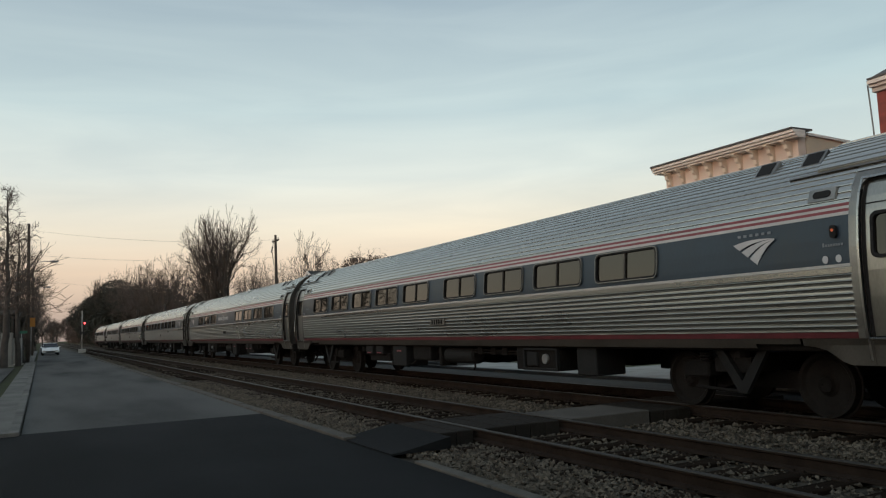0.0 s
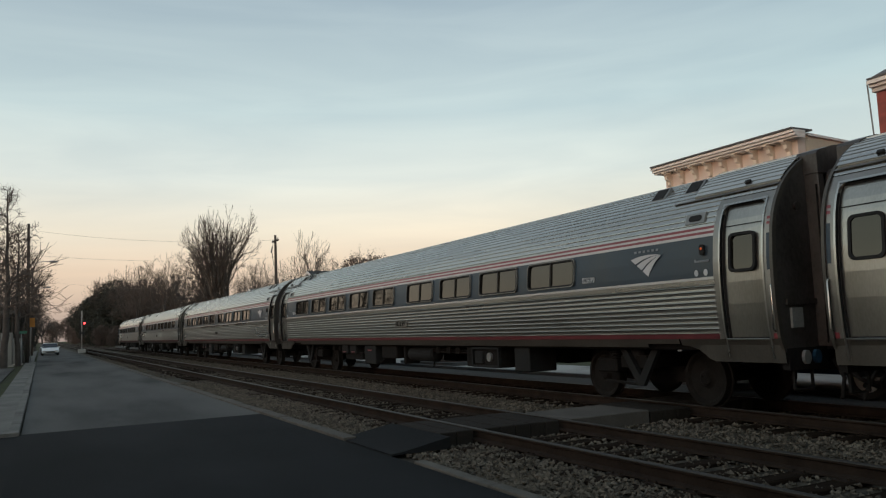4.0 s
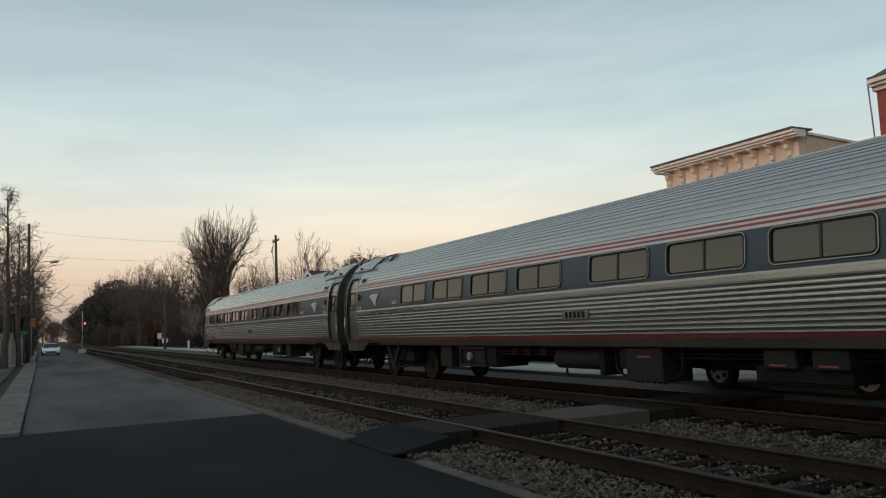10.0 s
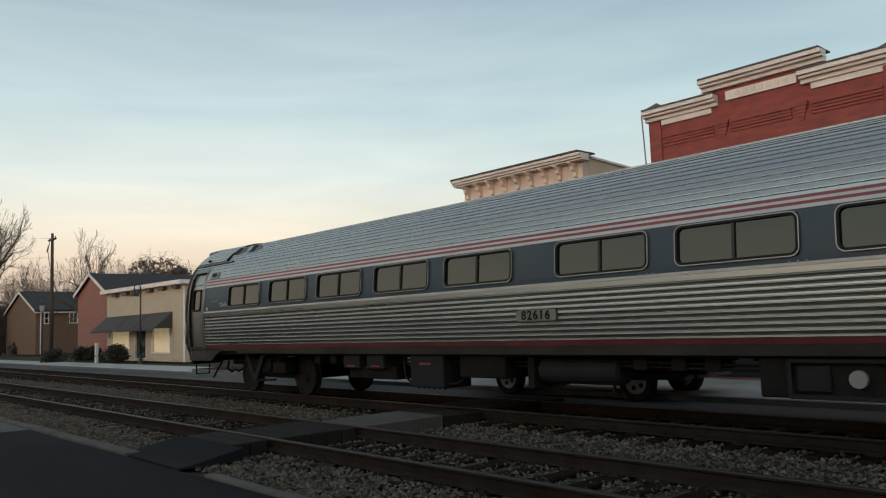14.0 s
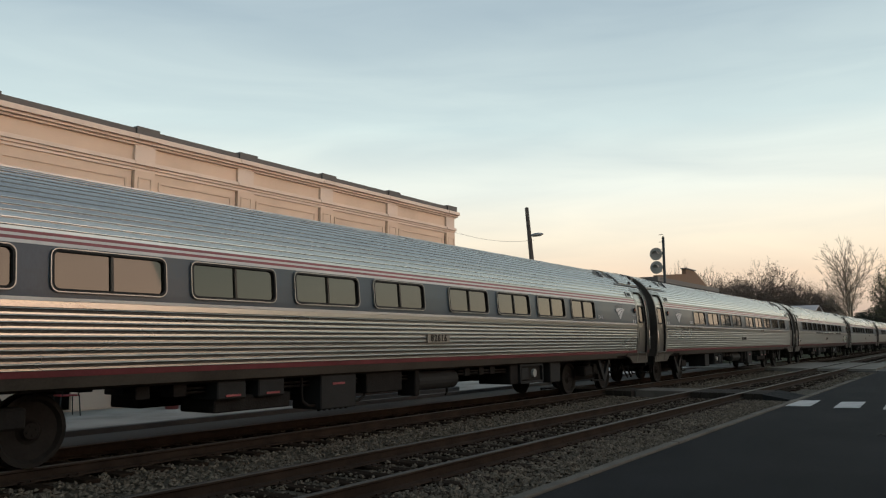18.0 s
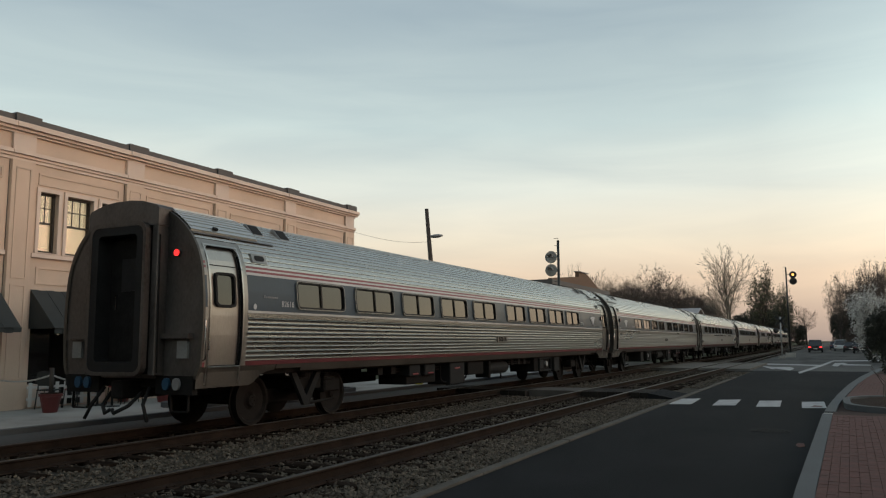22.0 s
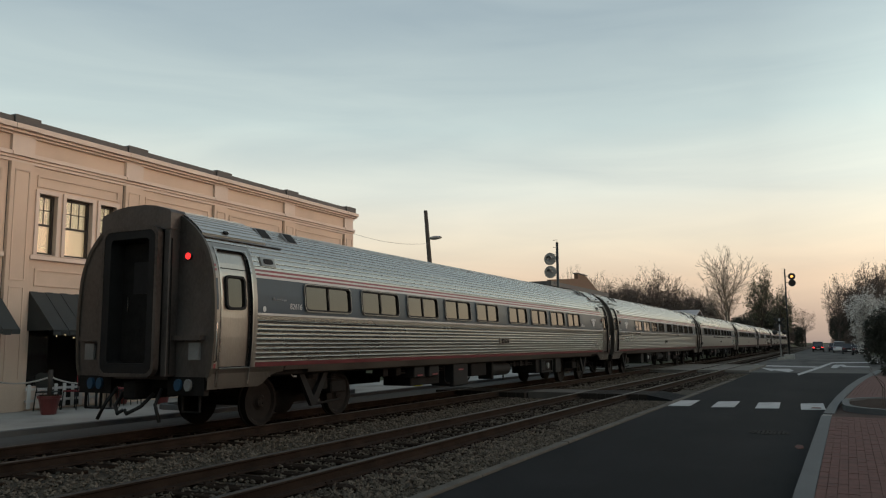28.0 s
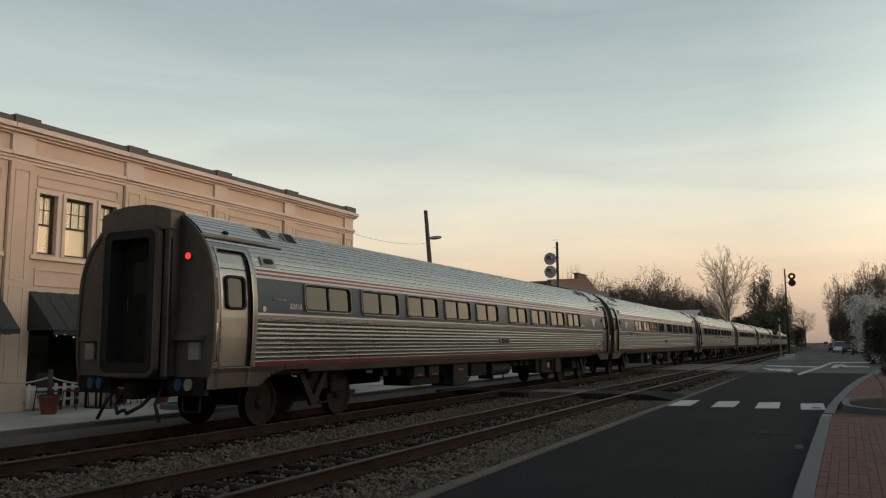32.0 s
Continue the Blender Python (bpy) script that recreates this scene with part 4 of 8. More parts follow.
def wall(name, house, x0, x1, y0, y1, z0, z1, holes, material, label=""):
    """A wall with thickness along y, with openings (y0, y1, z0, z1) right through."""
    ys = sorted({y0, y1, *[h[0] for h in holes], *[h[1] for h in holes]})
    zs = sorted({z0, z1, *[h[2] for h in holes], *[h[3] for h in holes]})
    bm = bmesh.new()
    for a, b in zip(ys, ys[1:]):
        run = None
        for c, d in zip(zs, zs[1:]):
            my, mz = (a + b) / 2, (c + d) / 2
            if any(h[0] < my < h[1] and h[2] < mz < h[3] for h in holes):
                if run:
                    bx(bm, x0, x1, a, b, *run)
                run = None
            else:
                run = (run[0], d) if run else (c, d)
        if run:
            bx(bm, x0, x1, a, b, *run)
    return part(name, bm, material, house, label)


def piece(name, house, boxes, material, label="", r=0.0):
    bm = bmesh.new()
    for b in boxes:
        (rbx(bm, *b, r) if r else bx(bm, *b))
    return part(name, bm, material, house, label)


def shell(house, y0, y1, top, depth, material, roofz, side=None):
    """Side and back walls and a flat roof behind a facade."""
    piece("side_wall", house, [(FX + 0.32, FX + depth, y1 - 0.25, y1, 0, top)], side or material)
    piece("side_wall", house, [(FX + 0.32, FX + depth, y0, y0 + 0.25, 0, top)], side or material)
    piece("back_wall", house, [(FX + depth - 0.25, FX + depth, y0 + 0.26, y1 - 0.26, 0, top - 0.4)], material)
    piece("flat_roof", house, [(FX + 0.33, FX + depth - 0.26, y0 + 0.26, y1 - 0.26, roofz - 0.2, roofz)], SLATECAP)


def cornice(house, name, y0, y1, z, steps, material, ret=0.0):
    """A moulded cornice: steps of (projection, height) upward."""
    for p, h in steps:
        bm = bmesh.new()
        rbx(bm, FX - p, FX + 0.06, y0 - min(p, ret), y1 + min(p, ret), z, z + h - 0.001, 0.006)
        part(name, bm, material, house)
        z += h


def sash_window(house, y0, y1, z0, z1, x, cols=2, rows=2, blind=True):
    """A double-hung window in its opening: frame, two sashes with glazing bars, blind behind."""
    w = part("window", (lambda bm: (ringed(bm, rounded(y0, y1, z0, z1, 0.004, 1), rounded(y0 + 0.05, y1 - 0.05, z0 + 0.06, z1 - 0.05, 0.004, 1), "x", x - 0.03, x + 0.05), bm)[1])(bmesh.new()), SASH, house)
    mid = (z0 + z1) / 2
    bm = bmesh.new()
    bx(bm, x - 0.01, x + 0.035, y0 + 0.04, y1 - 0.04, mid - 0.025, mid + 0.025)
    for k in range(1, cols):
        y = y0 + 0.05 + (y1 - y0 - 0.1) * k / cols
        bx(bm, x, x + 0.02, y - 0.010, y + 0.010, mid, z1 - 0.04)
    for k in range(1, rows):
        z = mid + (z1 - mid) * k / rows
        bx(bm, x + 0.001, x + 0.019, y0 + 0.04, y1 - 0.04, z - 0.010, z + 0.010)
    part("glazing_bars", bm, SASH, w)
    piece("pane", w, [(x + 0.012, x + 0.016, y0 + 0.045, y1 - 0.045, z0 + 0.05, z1 - 0.045)], PANEGLASS).visible_shadow = False
    piece("blind", w, [(x + 0.06, x + 0.07, y0 + 0.05, y1 - 0.05, z0 + 0.06, mid)], BLINDGLOW, "pale lowered blind with a faint added glow")
    bm = bmesh.new()
    n = 14
    for k in range(n):
        a, b = y0 + 0.05 + (y1 - y0 - 0.1) * k / n, y0 + 0.05 + (y1 - y0 - 0.1) * (k + 1) / n
        bx(bm, x + 0.07 + 0.015 * (k % 2), x + 0.09 + 0.015 * (k % 2), a, b, mid, z1 - 0.05)
    part("curtain", bm, CURTAINGLOW, w)
    return w


PANEGLASS = bpy.data.materials.new("clear pane glass")
PANEGLASS.use_nodes = True
_p = PANEGLASS.node_tree.nodes["Principled BSDF"]
_p.inputs["Transmission Weight"].default_value, _p.inputs["Roughness"].default_value, _p.inputs["IOR"].default_value = 1.0, 0.02, 1.45
_p.inputs["Base Color"].default_value = (0.9, 0.92, 0.9, 1)


def awning(house, y0, y1, ztop, zbot, out, material, x=FX, name="awning"):
    """A shed awning with seams, cheeks and a scalloped valance."""
    bm = bmesh.new()
    n = max(3, int((y1 - y0) / 0.21))
    for k in range(n):
        a, b = y0 + (y1 - y0) * k / n, y0 + (y1 - y0) * (k + 1) / n
        lift = 0.012 if k % 2 else 0.0
        prism(bm, [(x, ztop + lift), (x - out - lift, zbot + lift), (x - out - lift, zbot - 0.02), (x, ztop - 0.03)], "y", a, b)
        z = zbot - 0.10 - 0.02 * (k % 2)
        bx(bm, x - out - 0.012, x - out + 0.004, a + 0.006, b - 0.006, z, zbot + 0.01)
    a = part(name, bm, material, house, "dark striped cloth awning" if material is AWNING else "dark grey cloth awning")
    for y in (y0, y1 - 0.012):
        bm = bmesh.new()
        prism(bm, [(x, ztop - 0.03), (x, zbot), (x - out, zbot)], "y", y, y + 0.012)
        part("awning_cheek", bm, material, a)
    bm = bmesh.new()
    tube(bm, [(x - out, y0, zbot), (x - out, y1, zbot)], 0.015, 6)
    part("awning_bar", bm, SASH, a)
    return a


def big_building():
    y0, y1 = -26.75, -7.72
    h = thing("commercial_building", pose(0, 0, 0), "two-storey peach stucco building with pilasters and black awnings", "building", "buildings along the line")
    pil = [-7.98, -12.05, -15.45, -18.95, -22.52, -26.40]
    holes, shops = [], []
    for a, b in zip(pil[1:], pil):
        lo, hi = a + 0.42, b - 0.42
        w = (hi - lo)
        for k in range(3):
            c = lo + w / 2 + 0.91 * (k - 1)
            half = 0.40 if k == 1 else 0.26
            holes.append((c - half, c + half, 3.94, 5.46))
        shops.append((lo + 0.05, hi - 0.05, 0.16, 2.92))
    wall("facade", h, FX, FX + 0.3, y0, y1, 0.0, 7.0, holes + shops, PEACH, "peach stucco front wall")
    shell(h, y0, y1, 7.3, 16, PEACH, 6.6, GREYWALL)
    piece("stepped_parapet", h, [(FX + 0.0, FX + 9, y1 - 0.27, y1 + 0.02, 7.0, 7.42)], GREYWALL)
    for p in pil:
        piece("pilaster", h, [(FX - 0.10, FX - 0.002, p - 0.30, p + 0.30, 0.14, 6.118), (FX - 0.13, FX - 0.002, p - 0.36, p + 0.36, 0.14, 0.75)], PEACH)
        for z0, z1 in ((3.25, 5.95), (0.85, 3.10)):
            bm = bmesh.new()
            ringed(bm, rounded(p - 0.20, p + 0.20, z0, z1, 0.004, 1), rounded(p - 0.165, p + 0.165, z0 + 0.035, z1 - 0.035, 0.004, 1), "x", FX - 0.118, FX - 0.101)
            part("pilaster_panel", bm, PEACH, h)
        piece("expansion_joint", h, [(FX - 0.004, FX - 0.0015, p + 0.305, p + 0.322, 0.14, 6.118)], SASH)
    # entablature: moulding, frieze, cornice, coping; broken forward over the pilasters
    cornice(h, "architrave", y0, y1, 6.12, [(0.04, 0.08), (0.08, 0.07), (0.13, 0.10)], PEACHTRIM, 0.05)
    cornice(h, "cornice", y0, y1, 6.78, [(0.08, 0.06), (0.16, 0.07), (0.24, 0.13)], PEACHTRIM, 0.15)
    for p in pil:
        piece("frieze_block", h, [(FX - 0.09, FX - 0.003, p - 0.30, p + 0.30, 6.375, 6.775), (FX - 0.155, FX - 0.133, p - 0.31, p + 0.31, 6.275, 6.365), (FX - 0.265, FX - 0.243, p - 0.32, p + 0.32, 6.915, 7.03)], PEACHTRIM)
        piece("coping_block", h, [(FX - 0.20, FX + 0.36, p - 0.34, p + 0.34, 7.045, 7.25)], SLATECAP)
    for a, b in zip(pil[1:], pil):
        piece("coping", h, [(FX - 0.15, FX + 0.34, a + 0.345, b - 0.345, 7.045, 7.20)], SLATECAP)
        lo, hi = a + 0.42, b - 0.42
        # sunk frieze panel above and small panels below the windows
        for (u0, u1, z0, z1) in ((lo + 0.05, hi - 0.05, 5.62, 5.92), (lo + 0.1, lo + 0.85, 3.15, 3.58), (hi - 1.6, hi - 0.1, 3.15, 3.58)):
            bm = bmesh.new()
            ringed(bm, rounded(u0, u1, z0, z1, 0.004, 1), rounded(u0 + 0.05, u1 - 0.05, z0 + 0.05, z1 - 0.05, 0.004, 1), "x", FX - 0.025, FX - 0.002)
            part("panel_moulding", bm, PEACH, h)
        piece("sill_course", h, [(FX - 0.08, FX - 0.002, lo - 0.08, hi + 0.08, 3.80, 3.90)], PEACHTRIM)
        w = hi - lo
        for k in range(3):
            c = lo + w / 2 + 0.91 * (k - 1)
            half = 0.40 if k == 1 else 0.26
            sash_window(h, c - half, c + half, 3.94, 5.46, FX + 0.14, 3 if k == 1 else 2)
            bm = bmesh.new()
            ringed(bm, rounded(c - half - 0.09, c + half + 0.09, 3.92, 5.56, 0.004, 1), rounded(c - half, c + half, 3.94, 5.46, 0.004, 1), "x", FX - 0.04, FX - 0.002)
            part("window_surround", bm, PEACHTRIM, h)
        awning(h, lo + 0.0, hi - 0.0, 3.0, 2.05, 0.95, AWNING)
        s = piece("shopfront", h, [(FX + 0.9, FX + 1.0, lo, hi, 0.14, 2.92), (FX + 0.28, FX + 1.0, lo - 0.02, lo + 0.04, 0.14, 2.92), (FX + 0.28, FX + 1.0, hi - 0.04, hi + 0.02, 0.14, 2.92)], DARKROOM, "recessed shopfront with its unlit depth coloured near-black")
        for u0, u1 in ((lo + 0.06, (lo + hi) / 2 - 0.5), ((lo + hi) / 2 + 0.5, hi - 0.06)):
            piece("shop_glass", s, [(FX + 0.25, FX + 0.26, u0, u1, 0.7, 2.8)], SHOPGLASS)
            piece("stall_riser", s, [(FX + 0.2, FX + 0.28, u0, u1, 0.14, 0.7)], PEACHTRIM)
    for p in (-8.15, -26.18):
        piece("wall_vent", h, [(FX - 0.02, FX - 0.003, p - 0.11, p + 0.11, 5.60, 5.98)], SASH)
    # cellar lights strung under the awnings
    bm = bmesh.new()
    for k in range(11):
        c = Vector((FX - 0.9 + 0.02 * (k % 2), -15.0 + k * 0.24, 1.93 - 0.03 * (k % 3)))
        tube(bm, [c, c + Vector((0, 0, 0.02))], 0.007, 5)
    part("string_lights", bm, mat("warm fairy bulbs", (0.8, 0.6, 0.3), glow=(1, 0.7, 0.35), power=5), h)


def peach_parapet_building():
    y0, y1 = -7.70, -0.58
    h = thing("commercial_building", pose(0, 0, 0), "low peach stucco shop building with plain pilasters", "building", "buildings along the line")
    wall("facade", h, FX, FX + 0.3, y0, y1, 0, 6.3, [(-2.9, -1.2, 0.15, 2.5), (-6.6, -4.2, 0.15, 2.6)], PEACH)
    shell(h, y0, y1, 6.1, 14, PEACH, 5.7)
    cornice(h, "cornice", y0, y1, 6.22, [(0.05, 0.05), (0.12, 0.08), (0.16, 0.10)], PEACHTRIM)
    piece("coping", h, [(FX - 0.18, FX + 0.35, y0, y1, 6.455, 6.50)], SLATECAP)
    for p in (-0.85, -2.55, -4.24, -5.92, -7.45):
        piece("pilaster", h, [(FX - 0.07, FX - 0.002, p - 0.17, p + 0.17, 0.14, 6.215)], CREAMTRIM)
    for a, b in zip((-7.45, -5.92, -4.24, -2.55), (-5.92, -4.24, -2.55, -0.85)):
        for k in range(3):
            piece("brick_course", h, [(FX - 0.02 - 0.012 * (k % 2), FX - 0.002, a + 0.2, b - 0.2, 5.66 + 0.07 * k, 5.70 + 0.07 * k)], CREAMTRIM)
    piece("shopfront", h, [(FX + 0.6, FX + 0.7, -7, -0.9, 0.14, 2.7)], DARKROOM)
    for a, b in ((-4.1, -2.95), (-1.1, -0.6)):
        piece("brick_base", h, [(FX - 0.05, FX - 0.003, a, b, 0.14, 0.85)], BRICK)


def red_cornice_building():
    y0, y1 = -0.56, 5.10
    h = thing("commercial_building", pose(0, 0, 0), "cream painted brick building with a dull red cornice", "building", "buildings along the line")
    wall("facade", h, FX, FX + 0.3, y0, y1, 0, 6.9, [(0.4, 1.3, 3.6, 5.5), (1.8, 2.7, 3.6, 5.5), (3.2, 4.1, 3.6, 5.5), (0.2, 4.4, 0.15, 2.6)], CREAM)
    shell(h, y0, y1, 6.9, 15, CREAM, 6.3)
    cornice(h, "cornice", y0 + 0.06, y1 - 0.06, 6.70, [(0.10, 0.10), (0.16, 0.08), (0.26, 0.10), (0.34, 0.16)], REDTRIM)
    piece("coping", h, [(FX - 0.36, FX + 0.35, y0, y1, 7.145, 7.20)], CREAMTRIM)
    for p in (y0 + 0.22, y1 - 0.22):
        piece("pier", h, [(FX - 0.09, FX - 0.002, p - 0.21, p + 0.21, 0.14, 6.69)], CREAMTRIM)
    for p in (0.98, 2.30, 3.66):
        bm = bmesh.new()
        bx(bm, FX - 0.08, FX - 0.002, p - 0.17, p + 0.17, 6.22, 6.69)
        for k in range(5):
            bx(bm, FX - 0.075 + 0.012 * k, FX - 0.002, p - 0.16 + 0.03 * k, p + 0.16 - 0.03 * k, 6.15 - 0.065 * k, 6.20 - 0.065 * k)
        part("corbel", bm, CREAMTRIM, h)
    for a, b in zip((-0.1, 1.15, 2.47, 3.83), (0.81, 2.13, 3.49, 4.66)):
        bm = bmesh.new()
        for k in range(3):
            bx(bm, FX - 0.03, FX - 0.002, a, b, 6.20 + 0.075 * k, 6.235 + 0.075 * k)
        for k in range(int((b - a) / 0.075)):
            bx(bm, FX - 0.035, FX - 0.002, a + 0.075 * k, a + 0.04 + 0.075 * k, 6.48, 6.66)
        part("dentil_panel", bm, CREAMTRIM, h)
    for a in (0.4, 1.8, 3.2):
        bm = bmesh.new()
        n = 10
        for k in range(n):
            t0, t1 = math.pi * k / n, math.pi * (k + 1) / n
            c = a + 0.45
            prism(bm, [(c + 0.50 * math.cos(t0), 5.5 + 0.22 * math.sin(t0)), (c + 0.60 * math.cos(t0), 5.5 + 0.30 * math.sin(t0)), (c + 0.60 * math.cos(t1), 5.5 + 0.30 * math.sin(t1)), (c + 0.50 * math.cos(t1), 5.5 + 0.22 * math.sin(t1))], "x", FX - 0.05, FX - 0.002)
        part("window_arch", bm, CREAMTRIM, h)
        sash_window(h, a, a + 0.9, 3.6, 5.5, FX + 0.12, 2)
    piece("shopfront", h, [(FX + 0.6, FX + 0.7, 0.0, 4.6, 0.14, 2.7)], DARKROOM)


def brick_building():
    y0, y1 = 5.12, 11.12
    h = thing("commercial_building", pose(0, 0, 0), "dark red brick building with stepped white cornices", "building", "buildings along the line")
    wall("facade", h, FX, FX + 0.35, y0, y1, 0, 6.75, [(5.8, 6.8, 3.5, 5.3), (7.6, 8.6, 3.5, 5.3), (9.4, 10.4, 3.5, 5.3), (5.6, 10.6, 0.15, 2.6)], BRICK)
    shell(h, y0, y1, 6.7, 15, BRICK, 6.2)
    for (a, b, z, t) in ((9.15, y1, 6.70, 6.98), (y0, 7.15, 6.70, 6.98), (6.72, 9.45, 7.02, 7.34)):
        piece("parapet", h, [(FX + 0.0, FX + 0.35, a, b, 6.751, t)], BRICK)
    for a, b, z in ((9.22, y1 + 0.02, 6.72), (y0 + 0.06, 7.10, 6.72), (6.66, 9.50, 7.12)):
        cornice(h, "white_cornice", a, b, z, [(0.10, 0.10), (0.20, 0.07), (0.28, 0.10)], WHITEWOOD, 0.05)
        piece("cornice_cap", h, [(FX - 0.30, FX + 0.36, a - 0.03, b + 0.03, z + 0.275, z + 0.31)], SLATECAP)
    for u0, u1 in ((9.35, 10.75), (5.35, 6.95)):
        piece("white_frieze", h, [(FX - 0.05, FX - 0.002, u0, u1, 6.58, 6.715)], WHITEWOOD)
    s = piece("name_tablet", h, [(FX - 0.06, FX - 0.002, 7.25, 8.95, 6.80, 7.02)], WHITEWOOD, "white tablet with worn raised letters")
    piece("worn_letters", s, [(FX - 0.075, FX - 0.061, 7.45 + 0.19 * k, 7.56 + 0.19 * k, 6.86, 6.97) for k in range(7)], CREAMTRIM)
    for a, b in ((9.2, 10.9), (7.3, 9.0), (5.4, 7.1)):
        bm = bmesh.new()
        for k in range(4):
            bx(bm, FX - 0.025 - 0.012 * (k % 2), FX - 0.002, a + 0.12, b - 0.12, 6.02 + 0.075 * k, 6.07 + 0.075 * k)
        part("brick_panel", bm, BRICK, h)
    for p in (9.08, 7.2):
        bm = bmesh.new()
        for k in range(5):
            bx(bm, FX - 0.08 + 0.014 * k, FX - 0.002, p - 0.16 + 0.03 * k, p + 0.16 - 0.03 * k, 6.25 - 0.08 * k, 6.33 - 0.08 * k)
        part("corbel", bm, BRICK, h)
    for p in (y0 + 0.18, y1 - 0.18):
        piece("pier", h, [(FX - 0.06, FX - 0.002, p - 0.17, p + 0.17, 0.14, 6.69)], BRICK)
        bm = bmesh.new()
        b4 = [(FX - 0.1, p - 0.2), (FX + 0.3, p - 0.2), (FX + 0.3, p + 0.2), (FX - 0.1, p + 0.2)]
        prism(bm, b4, "z", 7.02, 7.10)
        lo = [bm.verts.new((*q, 7.10)) for q in b4]
        tip = bm.verts.new((FX + 0.1, p, 7.24))
        for k in range(4):
            bm.faces.new((lo[k], lo[(k + 1) % 4], tip))
        part("finial", bm, SLATECAP, h)
    for a in (5.8, 7.6, 9.4):
        sash_window(h, a, a + 1.0, 3.5, 5.3, FX + 0.12, 2)
    piece("shopfront", h, [(FX + 0.6, FX + 0.7, 5.5, 10.7, 0.14, 2.7)], DARKROOM)
    bm = bmesh.new()
    tube(bm, [(FX - 0.2, y1 + 0.1, 6.9), (FX - 0.02, y1 + 0.14, 5.0), (FX - 0.02, y1 + 0.14, 0.2)], 0.02, 6)
    part("downpipe", bm, GREYCAP, h)


def bracket_building():
    y0, y1 = 13.38, 18.22
    h = thing("commercial_building", pose(0, 0, 0), "cream building with a bracketed wooden cornice", "building", "buildings along the line")
    wall("facade", h, FX, FX + 0.3, y0, y1, 0, 6.2, [(14.0, 14.9, 3.2, 4.9), (16.8, 17.7, 3.2, 4.9), (13.9, 17.9, 0.15, 2.6)], PEACHTRIM)
    bm = bmesh.new()
    prism(bm, [(FX + 0.32, 0), (FX + 0.32, 6.25), (FX + 5.0, 6.0), (FX + 12, 5.2), (FX + 12, 0)], "y", y0, y0 + 0.25)
    part("side_wall", bm, CREAM, h)
    bm = bmesh.new()
    prism(bm, [(FX + 0.36, 6.252), (FX + 0.36, 6.32), (FX + 5.0, 6.07), (FX + 12, 5.27), (FX + 12, 5.21), (FX + 5, 6.002)], "y", y0 - 0.05, y0 + 0.30)
    part("side_coping", bm, WHITEWOOD, h)
    piece("side_wall", h, [(FX + 0.32, FX + 12, y1 - 0.25, y1, 0, 5.4)], CREAM)
    piece("flat_roof", h, [(FX + 0.33, FX + 12, y0 + 0.26, y1 - 0.26, 5.1, 5.2)], SLATECAP)
    cornice(h, "cornice", y0 - 0.03, y1 + 0.03, 6.12, [(0.28, 0.05), (0.36, 0.07), (0.42, 0.08)], WHITEWOOD, 0.18)
    piece("cornice_cap", h, [(FX - 0.46, FX + 0.35, y0 - 0.20, y1 + 0.20, 6.325, 6.37)], SLATECAP)
    cornice(h, "architrave", y0, y1, 5.55, [(0.04, 0.06), (0.07, 0.05)], WHITEWOOD)
    n = 9
    for k in range(n):
        p = y0 + 0.22 + (y1 - y0 - 0.44) * k / (n - 1)
        bm = bmesh.new()
        prism(bm, [(FX - 0.34, 6.118), (FX - 0.34, 6.08), (FX - 0.22, 6.00), (FX - 0.20, 5.90), (FX - 0.10, 5.84), (FX - 0.09, 5.72), (FX - 0.002, 5.67), (FX - 0.002, 6.118)], "y", p - 0.055, p + 0.055)
        part("bracket", bm, CREAMTRIM, h, "carved wooden cornice bracket")
    for a in (14.0, 16.8):
        sash_window(h, a, a + 0.9, 3.2, 4.9, FX + 0.12, 2)
    piece("shopfront", h, [(FX + 0.6, FX + 0.7, 13.7, 18.1, 0.14, 2.7)], DARKROOM)


